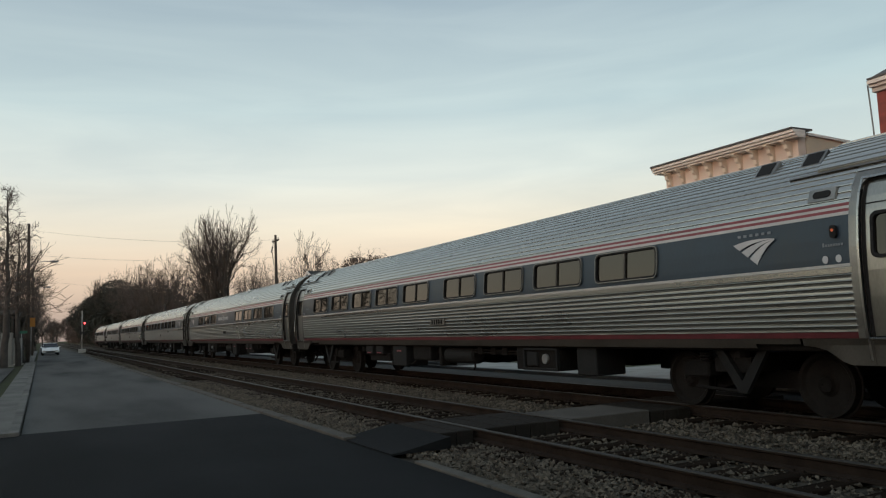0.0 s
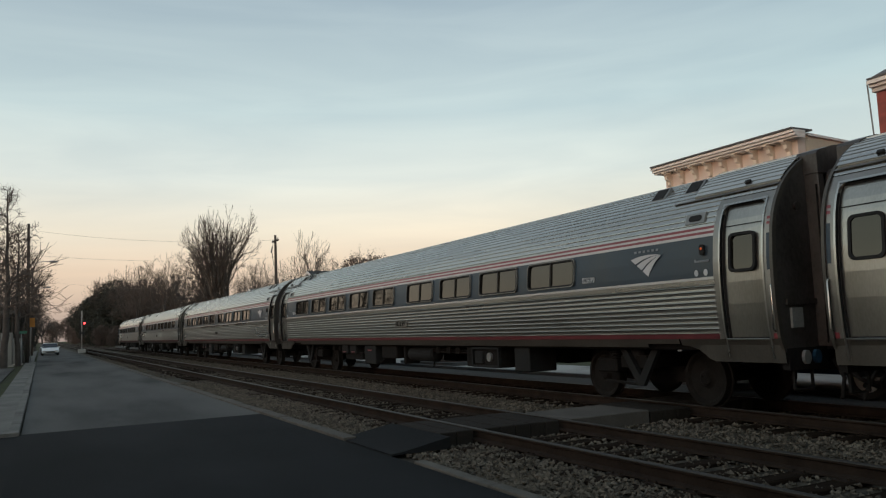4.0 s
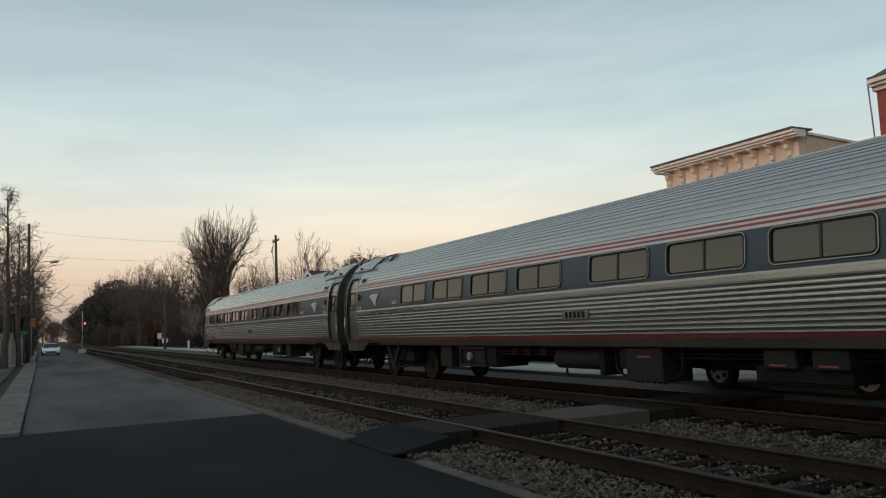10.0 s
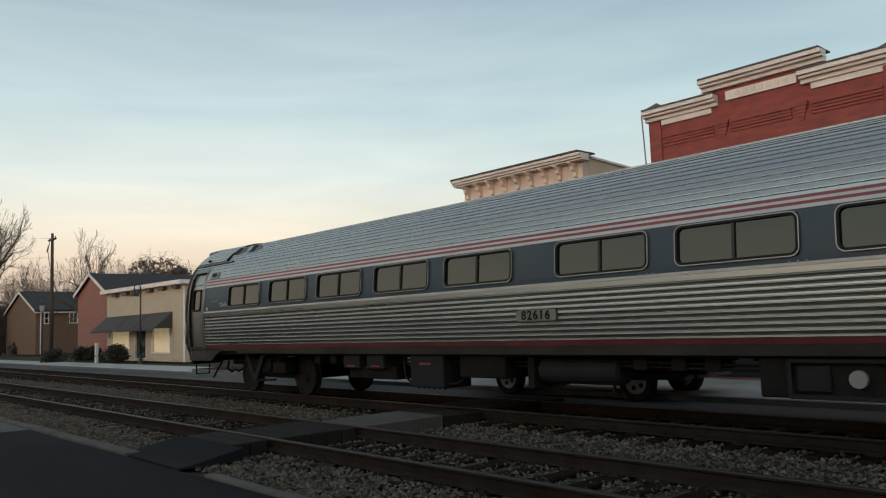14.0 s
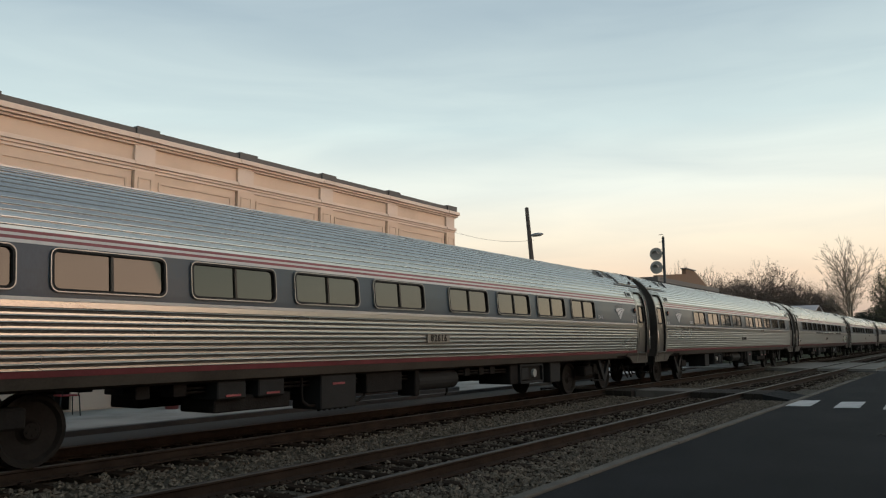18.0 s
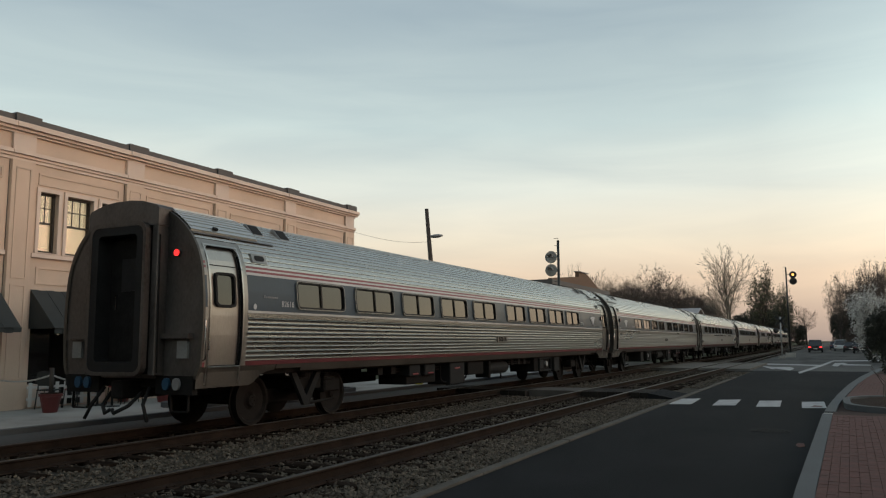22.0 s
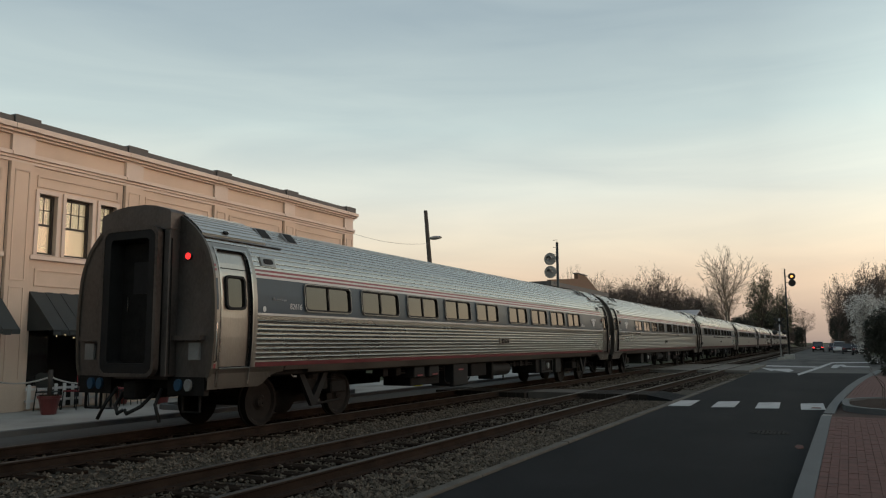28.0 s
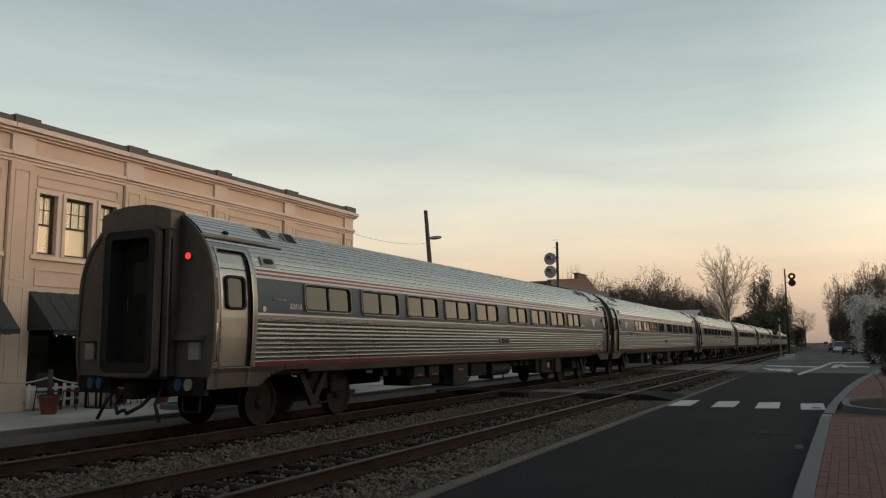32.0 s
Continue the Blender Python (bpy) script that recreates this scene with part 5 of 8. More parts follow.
def gable_house(x0, x1, yl, yr, eave, ridge, name_label, wins, z0=0.0, brick=BRICKHOUSE):
    """A brick house whose gable end faces the line; wins on its south side."""
    h = thing("brick_house", pose(0, 0, 0, 0, 0, 0.8), name_label, "house", "houses beyond the line")
    ym = (yl + yr) / 2
    for x in (x0, x1 - 0.3):
        bm = bmesh.new()
        prism(bm, [(yl, z0), (yl, eave), (ym, ridge), (yr, eave), (yr, z0)], "x", x, x + 0.3)
        part("gable_wall", bm, brick, h)
    holes = [(x, x + 0.9, z, z + 1.2) for x, z in wins]
    xs = sorted({x0 + 0.31, x1 - 0.31, *[a for q in holes for a in q[:2]]})
    zs = sorted({z0, eave - 0.02, *[a for q in holes for a in q[2:]]})
    bm = bmesh.new()
    for a, b in zip(xs, xs[1:]):
        for c, d in zip(zs, zs[1:]):
            if not any(q[0] < (a + b) / 2 < q[1] and q[2] < (c + d) / 2 < q[3] for q in holes):
                bx(bm, a, b, yr, yr + 0.3, c, d)
    bmesh.ops.remove_doubles(bm, verts=bm.verts[:], dist=1e-4)
    part("side_wall", bm, brick, h)
    piece("side_wall", h, [(x0 + 0.31, x1 - 0.31, yl - 0.3, yl, z0, eave - 0.02)], brick)
    for s in (yl, yr):
        bm = bmesh.new()
        o = 0.35 * (1 if s > ym else -1)
        zo = eave - 0.35 * (ridge - eave) / abs(yl - ym)
        prism(bm, [(s + o, zo + 0.05), (s + o, zo + 0.19), (ym, ridge + 0.20), (ym, ridge + 0.05)], "x", x0 - 0.25, x1 + 0.25)
        part("roof", bm, SHINGLE, h, "dark shingled roof slope")
        bm = bmesh.new()
        prism(bm, [(s + o, zo - 0.08), (s + o, zo + 0.19), (ym, ridge + 0.20), (ym, ridge - 0.05)], "x", x0 - 0.30, x0 - 0.252)
        part("barge_board", bm, WHITEWOOD, h)
    piece("gutter", h, [(x0 - 0.2, x1 + 0.2, yr - 0.36, yr - 0.26, eave - 0.30, eave - 0.18)], WHITEWOOD)
    for (a, b, c, d) in holes:
        bm = bmesh.new()
        ringed(bm, [(a - 0.06, c - 0.06), (b + 0.06, c - 0.06), (b + 0.06, d + 0.06), (a - 0.06, d + 0.06)], [(a + 0.05, c + 0.05), (b - 0.05, c + 0.05), (b - 0.05, d - 0.05), (a + 0.05, d - 0.05)], "y", yr - 0.04, yr + 0.1)
        bx(bm, a + 0.04, b - 0.04, yr, yr + 0.04, (c + d) / 2 - 0.03, (c + d) / 2 + 0.03), bx(bm, (a + b) / 2 - 0.025, (a + b) / 2 + 0.025, yr + 0.001, yr + 0.039, c + 0.04, d - 0.04)
        w = part("window", bm, WHITEWOOD, h)
        piece("pane", w, [(a, b, yr + 0.12, yr + 0.14, c, d)], SHOPGLASS)
    bm = bmesh.new()
    tube(bm, [(x0 + 0.5, yr - 0.3, eave - 0.3), (x0 + 0.5, yr - 0.06, eave - 0.5), (x0 + 0.5, yr - 0.06, z0 + 0.1)], 0.06, 6)
    part("downspout", bm, WHITEWOOD, h)
    return h


def cream_shop():
    x, y0, y1, top = 20.0, 45.8, 59.4, 5.05
    h = thing("clapboard_shop", pose(0, 0, 0), "cream clapboard shop with three dark awnings", "building", "houses beyond the line")
    ops = [(54.9, 58.6, 0.5, 2.4), (51.9, 54.0, 0.1, 2.4), (48.0, 51.0, 0.5, 2.4)]
    wall("front_wall", h, x, x + 0.25, y0, y1, 0, top - 0.3, ops, SIDING)
    bm = bmesh.new()
    k = 0
    z = 0.2
    while z < top - 0.35:
        for a, b in ((y0, 48.0), (51.0, 51.9), (54.0, 54.9), (58.6, y1)) if z < 2.4 else ((y0, y1),):
            prism(bm, [(x - 0.001, z), (x - 0.035, z), (x - 0.012, z + 0.155), (x - 0.001, z + 0.155)], "y", a + 0.18 if a == y0 else a, b)
        z += 0.16
    part("clapboards", bm, SIDING, h)
    piece("corner_board", h, [(x - 0.05, x - 0.002, y0 - 0.02, y0 + 0.16, 0, top - 0.3)], WHITEWOOD)
    piece("side_wall", h, [(x + 0.26, x + 12, y0, y0 + 0.25, 0, top - 0.1), (x + 0.26, x + 12, y1 - 0.25, y1, 0, top - 0.1)], SIDING)
    bm = bmesh.new()
    prism(bm, [(y0 - 0.25, top - 0.3), (y0 - 0.25, top - 0.05), (y1 + 0.3, top + 0.05), (y1 + 0.3, top - 0.22)], "x", x - 0.45, x + 12.2)
    part("roof", bm, WHITEWOOD, h, "flat roof with pale eaves board")
    piece("eave_blocks", h, [(x - 0.30, x - 0.002, 46.4 + 2.1 * k, 47.2 + 2.1 * k, top - 0.52, top - 0.31) for k in range(6)], SLATECAP)
    for a, b in ((54.6, 59.3), (51.4, 54.4), (47.6, 51.2)):
        awning(h, a, b, 3.15, 2.1, 1.2, AWNGREY, x)
    for a, b, c, d in ops:
        bm = bmesh.new()
        ringed(bm, [(a, c), (b, c), (b, d), (a, d)], [(a + 0.1, c + 0.1), (b - 0.1, c + 0.1), (b - 0.1, d - 0.1), (a + 0.1, d - 0.1)], "x", x - 0.02, x + 0.12)
        w = part("shop_window", bm, WHITEWOOD, h)
        piece("pane", w, [(x + 0.14, x + 0.16, a, b, c, d)], BLINDGLOW if c > 0.3 else SHOPGLASS)
    return h


big_building(), peach_parapet_building(), red_cornice_building(), brick_building(), bracket_building()
cream_shop()
gable_house(22.7, 34.5, 71.5, 64.6, 5.4, 6.9, "salmon pink brick house with a steep dark gable", [(25.5, 3.4)], brick=PINKBRICK)
gable_house(26.0, 40.0, 108.5, 96.2, 5.0, 7.3, "brown brick house with white windows and dark roof", [(26.9, 3.5), (29.6, 3.5), (33.5, 3.5)])

# low brick building beyond the far crossing
h = thing("brick_building", pose(0, 0, 0), "low brown brick building with a flat roof", "building", "buildings along the line")
piece("wall", h, [(19.0, 34, -72, -56, 0, 6.0)], BRICKHOUSE)
piece("flat_roof", h, [(18.6, 34.4, -72.4, -55.6, 6.001, 6.35)], SLATECAP)
bm = bmesh.new()
prism(bm, [(-55.7, 6.352), (-55.7, 6.45), (-62.6, 7.02), (-62.6, 7.42), (-65.2, 7.36), (-68.7, 6.352)], "x", 18.62, 18.95)
part("parapet", bm, BRICKHOUSE, h, "stepped brown brick parapet")
piece("parapet_cap", h, [(18.55, 19.02, -65.3, -62.5, 7.423, 7.50)], SLATECAP)
for k in range(4):
    piece("window", h, [(18.96, 18.998, -59.5 - 3.2 * k, -58.2 - 3.2 * k, 3.4, 4.9)], SHOPGLASS)
h = thing("gabled_building", pose(0, 0, 0), "small building with a pale gabled roof", "house", "houses beyond the line")
piece("wall", h, [(16.5, 24, -116, -106, 0, 4.6)], CREAM)
for s in (-106, -116):
    bm = bmesh.new()
    o = 0.5 if s == -106 else -0.5
    prism(bm, [(s + o, 4.62), (s + o, 4.75), (-111, 6.15), (-111, 6.0)], "x", 16.0, 24.5)
    part("roof", bm, GREYWALL, h, "pale grey metal roof slope")

# the plain two-storey depot behind the tripod, whose outline shows in the coach windows
h = thing("depot", pose(0, 0, 0), "plain dark two-storey depot behind the street", "building")
piece("wall", h, [(-16, -8.5, -8.5, 1.9, 0, 8.2)], SASH)
bm = bmesh.new()
prism(bm, [(-16.5, 8.21), (-8.1, 8.21), (-8.1, 8.4), (-12.2, 9.4), (-16.5, 8.4)], "y", -9.0, 2.3)
part("roof", bm, SHINGLE, h, "dark shingled roof")

# ---- trees and shrubs ----
BARK = mat("grey-brown bark", (0.055, 0.046, 0.040), 0.95, 0, 0.35, 3, 0.5, 20)
BARKPALE = mat("pale mottled sycamore bark", (0.30, 0.26, 0.21), 0.9, 0, 0.4, 2, 0.3, second=(0.13, 0.11, 0.085))
TWIG = mat("bare twigs", (0.080, 0.063, 0.052), 0.95, 0, 0.3, 1, 0)
TWIGPALE = mat("pale bare twigs", (0.24, 0.20, 0.16), 0.95, 0, 0.3, 1, 0)
LEAFDARK = mat("dark evergreen leaves", (0.030, 0.031, 0.021), 0.8, 0, 0.5, 0.8, 0, second=(0.012, 0.014, 0.010))
LEAFRUST = mat("rusty brown foliage", (0.085, 0.038, 0.024), 0.85, 0, 0.4, 0.8, 0)
LEAFBUD = mat("reddish budding twigs", (0.098, 0.073, 0.060), 0.9, 0, 0.4, 0.8, 0)
LEAFGREEN = mat("young green leaves", (0.085, 0.090, 0.045), 0.85, 0, 0.4, 0.8, 0)
BLOSSOM = mat("white blossom", (0.62, 0.60, 0.56), 0.85, 0, 0.2, 1.5, 0)


def tubes_mesh(segs, material):
    """Many tapering limbs as one mesh; each segment is (p, q, r0, r1, sides)."""
    vs, fs = [], []
    for p, q, r0, r1, n in segs:
        d = (q - p).normalized()
        u = d.orthogonal().normalized()
        w = d.cross(u)
        b = len(vs)
        for c, r in ((p, r0), (q, r1)):
            for k in range(n):
                a = 6.283185 * k / n
                vs.append(c + (u * math.cos(a) + w * math.sin(a)) * r)
        for k in range(n):
            fs.append((b + k, b + (k + 1) % n, b + n + (k + 1) % n, b + n + k))
    me = bpy.data.meshes.new("limbs")
    me.from_pydata([tuple(v) for v in vs], [], fs)
    me.materials.append(material)
    me.shade_smooth()
    return me


def grow(seed, width, trunk=0.2, leaders=4, fan=(20, 40), levels=7, upright=0.3, side=0.75, spire=False, twig=0.012, r0=0.26, wide=1.0):
    """Limb segments of a bare tree, 10 m high: limbs that fork and throw side shoots down to fine twigs."""
    rng = random.Random(seed)
    low, high = [], []

    def turned(d, a, az):
        u = d.orthogonal().normalized()
        w = d.cross(u)
        return (d * math.cos(a) + (u * math.cos(az) + w * math.sin(az)) * math.sin(a)).normalized()

    def limb(p, d, length, r, level):
        out = low if level < 2 else high
        n = 3 if level < levels - 1 else 2
        for k in range(n):
            d = (d + Vector((rng.gauss(0, 0.13), rng.gauss(0, 0.13), rng.gauss(0, 0.10) + (0.15 if level < 3 else 0.035) * upright))).normalized()
            q = p + d * length / n
            r1 = max(r * 0.92, twig)
            out.append((p, q, r, r1, 7 if level < 2 else 5 if level < 4 else 3))
            p, r = q, r1
            if 0 < level < levels and k < n - 1 and rng.random() < side:
                limb(p, turned(d, wide * radians(rng.uniform(32, 65)), rng.uniform(0, 6.283)), length * rng.uniform(0.45, 0.7), max(r * 0.5, twig), min(level + 2, levels))
        if level >= levels:
            return
        az = rng.uniform(0, 6.283)
        for m in range(leaders if level == 0 else 2):
            a = radians(rng.uniform(*fan)) if level == 0 else wide * radians(rng.uniform(12, 28) if m else rng.uniform(22, 44))
            limb(p, turned(d, a, az + 6.283 * m / (leaders if level == 0 else 2) + rng.gauss(0, 0.25)), length * rng.uniform(0.68, 0.88) * (1.3 if level == 0 and trunk < 0.2 else 1), max(r * (0.66 if level == 0 else 0.76), twig), level + 1)

    if spire:
        # one straight stem with many thin side limbs
        p, n = Vector((0, 0, -0.1)), 26
        for k in range(n):
            q = p + Vector((rng.gauss(0, 0.02), rng.gauss(0, 0.02), 10.0 / n))
            low.append((p, q, r0 * (1 - k / n) + 0.015, r0 * (1 - (k + 1) / n) + 0.015, 7))
            p = q
            if k > 7:
                for _ in range(2):
                    a = rng.uniform(0, 6.283)
                    limb(p, Vector((math.cos(a), math.sin(a), rng.uniform(0.25, 0.7))).normalized(), (1.05 - k / n) * rng.uniform(1.3, 2.2), 0.05 * (1.1 - k / n) + twig, levels - 3)
    else:
        limb(Vector((0, 0, -0.1)), Vector((rng.gauss(0, 0.03), rng.gauss(0, 0.03), 1)).normalized(), 10 * trunk, r0, 0)
    zs = sorted(q.z for _, q, *_ in high)
    rs = sorted(math.hypot(q.x, q.y) for _, q, *_ in high)
    fz, fr = 10.0 / zs[int(len(zs) * 0.997)], width / 2 / rs[int(len(rs) * 0.96)]
    f = lambda v: Vector((v.x * fr, v.y * fr, v.z * fz))
    sc = lambda S: [(f(p), f(q), a, b, n) for p, q, a, b, n in S]
    return sc(low), sc(high)


def leaves_mesh(points, size, material, seed, per=6, blob=0.5, wide=0.5, rise=0.0):
    rng = np.random.default_rng(seed)
    P = np.repeat(np.array(points), per, 0)
    P = P + rng.normal(0, blob, P.shape)
    n = len(P)
    a = rng.normal(size=(n, 3)) + np.array([0, 0, rise])
    a /= np.linalg.norm(a, axis=1, keepdims=True)
    b = np.cross(a, rng.normal(size=(n, 3)))
    b /= np.linalg.norm(b, axis=1, keepdims=True)
    s = size * rng.uniform(0.5, 1.3, (n, 1))
    V = np.stack([P - a * s, P + b * s * wide, P + a * s, P - b * s * wide], 1).reshape(-1, 3)
    me = bpy.data.meshes.new("leaves")
    me.from_pydata(V.tolist(), [], np.arange(4 * n).reshape(-1, 4).tolist())
    me.materials.append(material)
    return me


def bare_tree(seed, label, pale=False, leaf=None, haze=1, width=8.0, **kw):
    t = thing("tree", pose(0, 0, -300), label, "tree", "trees round the street")
    low, high = grow(seed, width, **kw)
    part("trunk", tubes_mesh(low, BARKPALE if pale else BARK), None, t)
    part("crown", tubes_mesh(high, TWIGPALE if pale else TWIG), None, t)
    fine = [tuple(s[1]) for s in high if s[4] == 3][::3]
    fuzz = part("twig_haze", leaves_mesh(fine, 0.30, TWIGPALE if pale else TWIG, seed + 50, haze, 0.14, 0.020, 0.35), None, t)
    tagged(fuzz, kind="stuff")
    if leaf:
        m, size, per, blob, lab = leaf
        tips = [s[1] for s in high if s[4] == 3][::3]
        part("foliage", leaves_mesh([tuple(p) for p in tips], size, m, seed, per, blob), None, t, lab)
    return t


def shrub(seed, rx, rz, material, label, n=900, size=0.20, category="shrub", trunk=True):
    """An uneven mass of small leaves on a short stem."""
    t = thing("evergreen", pose(0, 0, -300), label, category, "shrubs and evergreens")
    rng = random.Random(seed)
    lobes = [(Vector((rng.uniform(-0.55, 0.55) * rx, rng.uniform(-0.55, 0.55) * rx, rng.uniform(0.25, 0.8) * rz)), rng.uniform(0.35, 0.6)) for _ in range(11)]
    pts = []
    while len(pts) < n:
        c, f = rng.choice(lobes)
        v = Vector((rng.gauss(0, 1), rng.gauss(0, 1), rng.gauss(0, 1))).normalized() * f * rng.uniform(0.75, 1.05)
        p = c + Vector((v.x * rx, v.y * rx, v.z * rz * 0.5))
        if p.z > 0.05:
            pts.append(tuple(p))
    segs = [(Vector((0, 0, -0.05)), Vector((0, 0, rz * 0.3)), 0.03 * rz, 0.02 * rz, 6)] + [(Vector((0, 0, rz * 0.25)), c, 0.018 * rz, 0.006 * rz, 4) for c, _ in lobes]
    part("trunk", tubes_mesh(segs, BARK), None, t)
    part("foliage", leaves_mesh(pts, size, material, seed, 5, size * 0.9), None, t)
    return t


def scaled(x, y, s, rz, z=0.0, sz=None):
    return Matrix.Translation((x, y, z)) @ pose(0, 0, 0, 0, 0, rz) @ Matrix.Diagonal((s, s, sz or s, 1))


def plant(base, spots):
    """The first spot takes the tree itself, the rest are copies. Spots: bearing, distance, height factor, turn."""
    for i, (b, d, s, rz) in enumerate(spots):
        x, y = along(b - (0.8 * min(max((b - 4) / 8, 0), 1) if b < 90 else 0), d)
        m = scaled(x, y, s, rz, -0.1)
        if i == 0:
            base.matrix_basis = m
        else:
            copy_thing(base, Matrix.Identity(4)).matrix_basis = m


def stand(base, wide, spots):
    """Like plant, with sizes in metres. Spots: bearing, distance, height, crown width, turn; wide: the base's own width."""
    for i, (b, d, h, w, rz) in enumerate(spots):
        m = scaled(*along(b, d), w / wide, rz, -0.1, h / 10)
        if i == 0:
            base.matrix_basis = m
        else:
            copy_thing(base, Matrix.Identity(4)).matrix_basis = m


# each unit tree is 10 m high
oak = bare_tree(3, "tall bare tree with several stems and dense twigs", width=7, trunk=0.2, leaders=5, fan=(6, 20), levels=7, upright=0.5, wide=0.72, r0=0.32)
elm = bare_tree(8, "bare spreading tree with fine twigs", width=8, trunk=0.3, leaders=4, fan=(22, 40), levels=7, upright=0.3, wide=0.85)
ash = bare_tree(41, "bare tree with arching limbs and fine twigs", width=7, trunk=0.3, leaders=3, fan=(16, 34), levels=7, upright=0.25, side=0.85, wide=0.85)
slim = bare_tree(15, "slender bare tree with many thin side limbs", width=4.5, levels=6, spire=True, upright=0.3, r0=0.17, haze=1)
syc = bare_tree(21, "tall bare sycamore with pale bark", True, haze=1, width=7, trunk=0.22, leaders=4, fan=(10, 26), levels=7, upright=0.55, wide=0.85)
bud = bare_tree(27, "budding tree with a reddish brown haze of twigs", width=8, trunk=0.2, leaders=5, fan=(18, 42), levels=7, upright=0.3, leaf=(LEAFBUD, 0.075, 4, 0.26, "reddish buds"))
green = bare_tree(31, "tree coming into pale green leaf", width=5.5, trunk=0.2, leaders=4, fan=(10, 28), levels=7, upright=0.5, leaf=(LEAFGREEN, 0.12, 2, 0.2, "young green leaves"))
white = bare_tree(36, "rounded tree in white blossom", width=8.5, trunk=0.14, leaders=5, fan=(20, 50), levels=7, upright=0.2, leaf=(BLOSSOM, 0.12, 6, 0.25, "white blossom"))
dark = shrub(5, 4.2, 10.0, LEAFDARK, "dark dense evergreen tree beyond the street", 4600, 0.17, "tree")
haze = shrub(17, 4.0, 10.0, LEAFBUD, "brown budding tree in the far belt of woods", 3800, 0.14, "tree")
rust = shrub(9, 3.0, 6.0, LEAFRUST, "rust-brown leafy shrub by the line", 900, 0.24)
bush = shrub(12, 1.0, 1.6, LEAFDARK, "low dark evergreen shrub on grass", 500, 0.10)

stand(oak, 7, [(12.2, 110, 18.9, 11.5, 20), (10.4, 113, 17.0, 11.0, 200), (11.3, 122, 15.6, 10.0, 70), (4.3, 210, 17.0, 11, 40)])
stand(elm, 8, [(17.4, 92, 13.0, 9.6, 30), (7.7, 140, 15.9, 11.0, 130), (14.5, 130, 13.0, 10.5, 300), (19.2, 104, 11.2, 7.0, 250), (5.1, 190, 16.8, 9.0, 10), (9.2, 140, 13.0, 8.0, 200), (15.8, 140, 11.5, 9.0, 80), (180.5, 170, 15.0, 6.5, 10), (180.3, 260, 16.0, 10.0, 90), (182.9, 170, 16.5, 10.0, 170), (162.9, 150, 16.5, 6.5, 20), (3.2, 260, 17.0, 9.0, 60), (358.3, 84, 8.5, 6.0, 100)])
stand(ash, 7, [(6.0, 160, 16.6, 10.5, 30), (8.8, 150, 15.0, 10.0, 150), (6.9, 175, 15.5, 11.0, 260), (5.2, 180, 15.0, 10.0, 10), (9.6, 128, 11.0, 8.0, 300), (359.3, 108, 10.8, 5.0, 330), (359.0, 74, 9.8, 5.5, 80), (13.6, 128, 13.5, 7.0, 0), (183.5, 150, 16.0, 9.0, 140), (164.4, 155, 15.5, 8.0, 200), (359.7, 150, 10.0, 6.0, 90), (2.4, 330, 17.0, 9.0, 60), (178.4, 330, 15.0, 9.0, 20)])
stand(slim, 4.5, [(357.9, 60, 12.4, 6.5, 30), (357.0, 54, 11.0, 5.5, 150), (358.7, 66, 10.6, 5.0, 260), (357.4, 70, 10.0, 6.0, 330), (359.5, 130, 9.0, 5.0, 80)])
stand(syc, 7, [(173.7, 150, 18.8, 12.0, 0), (9.6, 125, 6.5, 5.5, 120), (172.4, 165, 13.0, 8.0, 200)])
plant(bud, [(166.4, 150, 1.34, 0), (182.4, 195, 1.65, 40), (181.8, 180, 1.7, 100), (182.8, 160, 1.4, 10), (181.6, 260, 1.5, 200), (168.5, 155, 1.58, 60), (169.9, 150, 1.28, 130), (171.3, 160, 1.2, 200), (172.5, 170, 1.15, 280), (22.4, 118, 1.35, 20), (24.5, 125, 1.3, 110), (165.0, 165, 1.4, 90), (20.9, 135, 1.2, 250), (14.5, 160, 1.3, 70),
            (3.9, 240, 1.5, 10), (4.6, 220, 1.55, 100), (5.3, 205, 1.5, 190), (6.0, 190, 1.5, 280), (6.9, 180, 1.45, 40), (8.0, 175, 1.4, 130), (2.9, 330, 1.6, 60), (2.2, 420, 1.6, 200), (1.6, 520, 1.6, 20), (0.9, 520, 1.5, 120), (0.1, 420, 1.4, 230), (359.3, 300, 1.4, 300), (358.7, 220, 1.3, 30), (167.3, 165, 1.45, 30), (180.8, 360, 1.5, 200)])
stand(green, 5.5, [(175.7, 165, 16.2, 7.5, 0), (176.6, 190, 14.5, 8.0, 100), (177.4, 230, 12.5, 8.0, 220)])
stand(white, 8.5, [(182.1, 88, 7.1, 5.6, 0), (184.2, 84, 6.6, 6.0, 120)])
plant(dark, [(3.0, 290, 1.5, 40), (3.6, 235, 1.4, 120), (4.3, 215, 1.5, 250), (5.0, 200, 1.45, 10), (5.7, 190, 1.2, 200), (4.3, 260, 1.0, 0), (5.5, 225, 0.9, 90), (7.6, 190, 0.8, 180), (10.0, 165, 0.75, 130), (13.2, 150, 0.8, 220), (11.7, 150, 0.9, 300), (16.0, 150, 0.7, 30), (357.6, 84, 0.5, 70), (358.6, 130, 0.6, 160), (175.9, 230, 1.1, 80), (174.6, 220, 0.9, 10), (177.9, 300, 0.75, 200),
             (181.9, 230, 1.1, 20), (182.3, 200, 1.2, 100), (180.6, 300, 1.1, 10), (183.6, 150, 0.8, 200), (183.1, 66, 0.40, 50), (172.0, 200, 0.96, 0), (168.0, 200, 1.08, 60), (170.0, 205, 1.08, 160)])
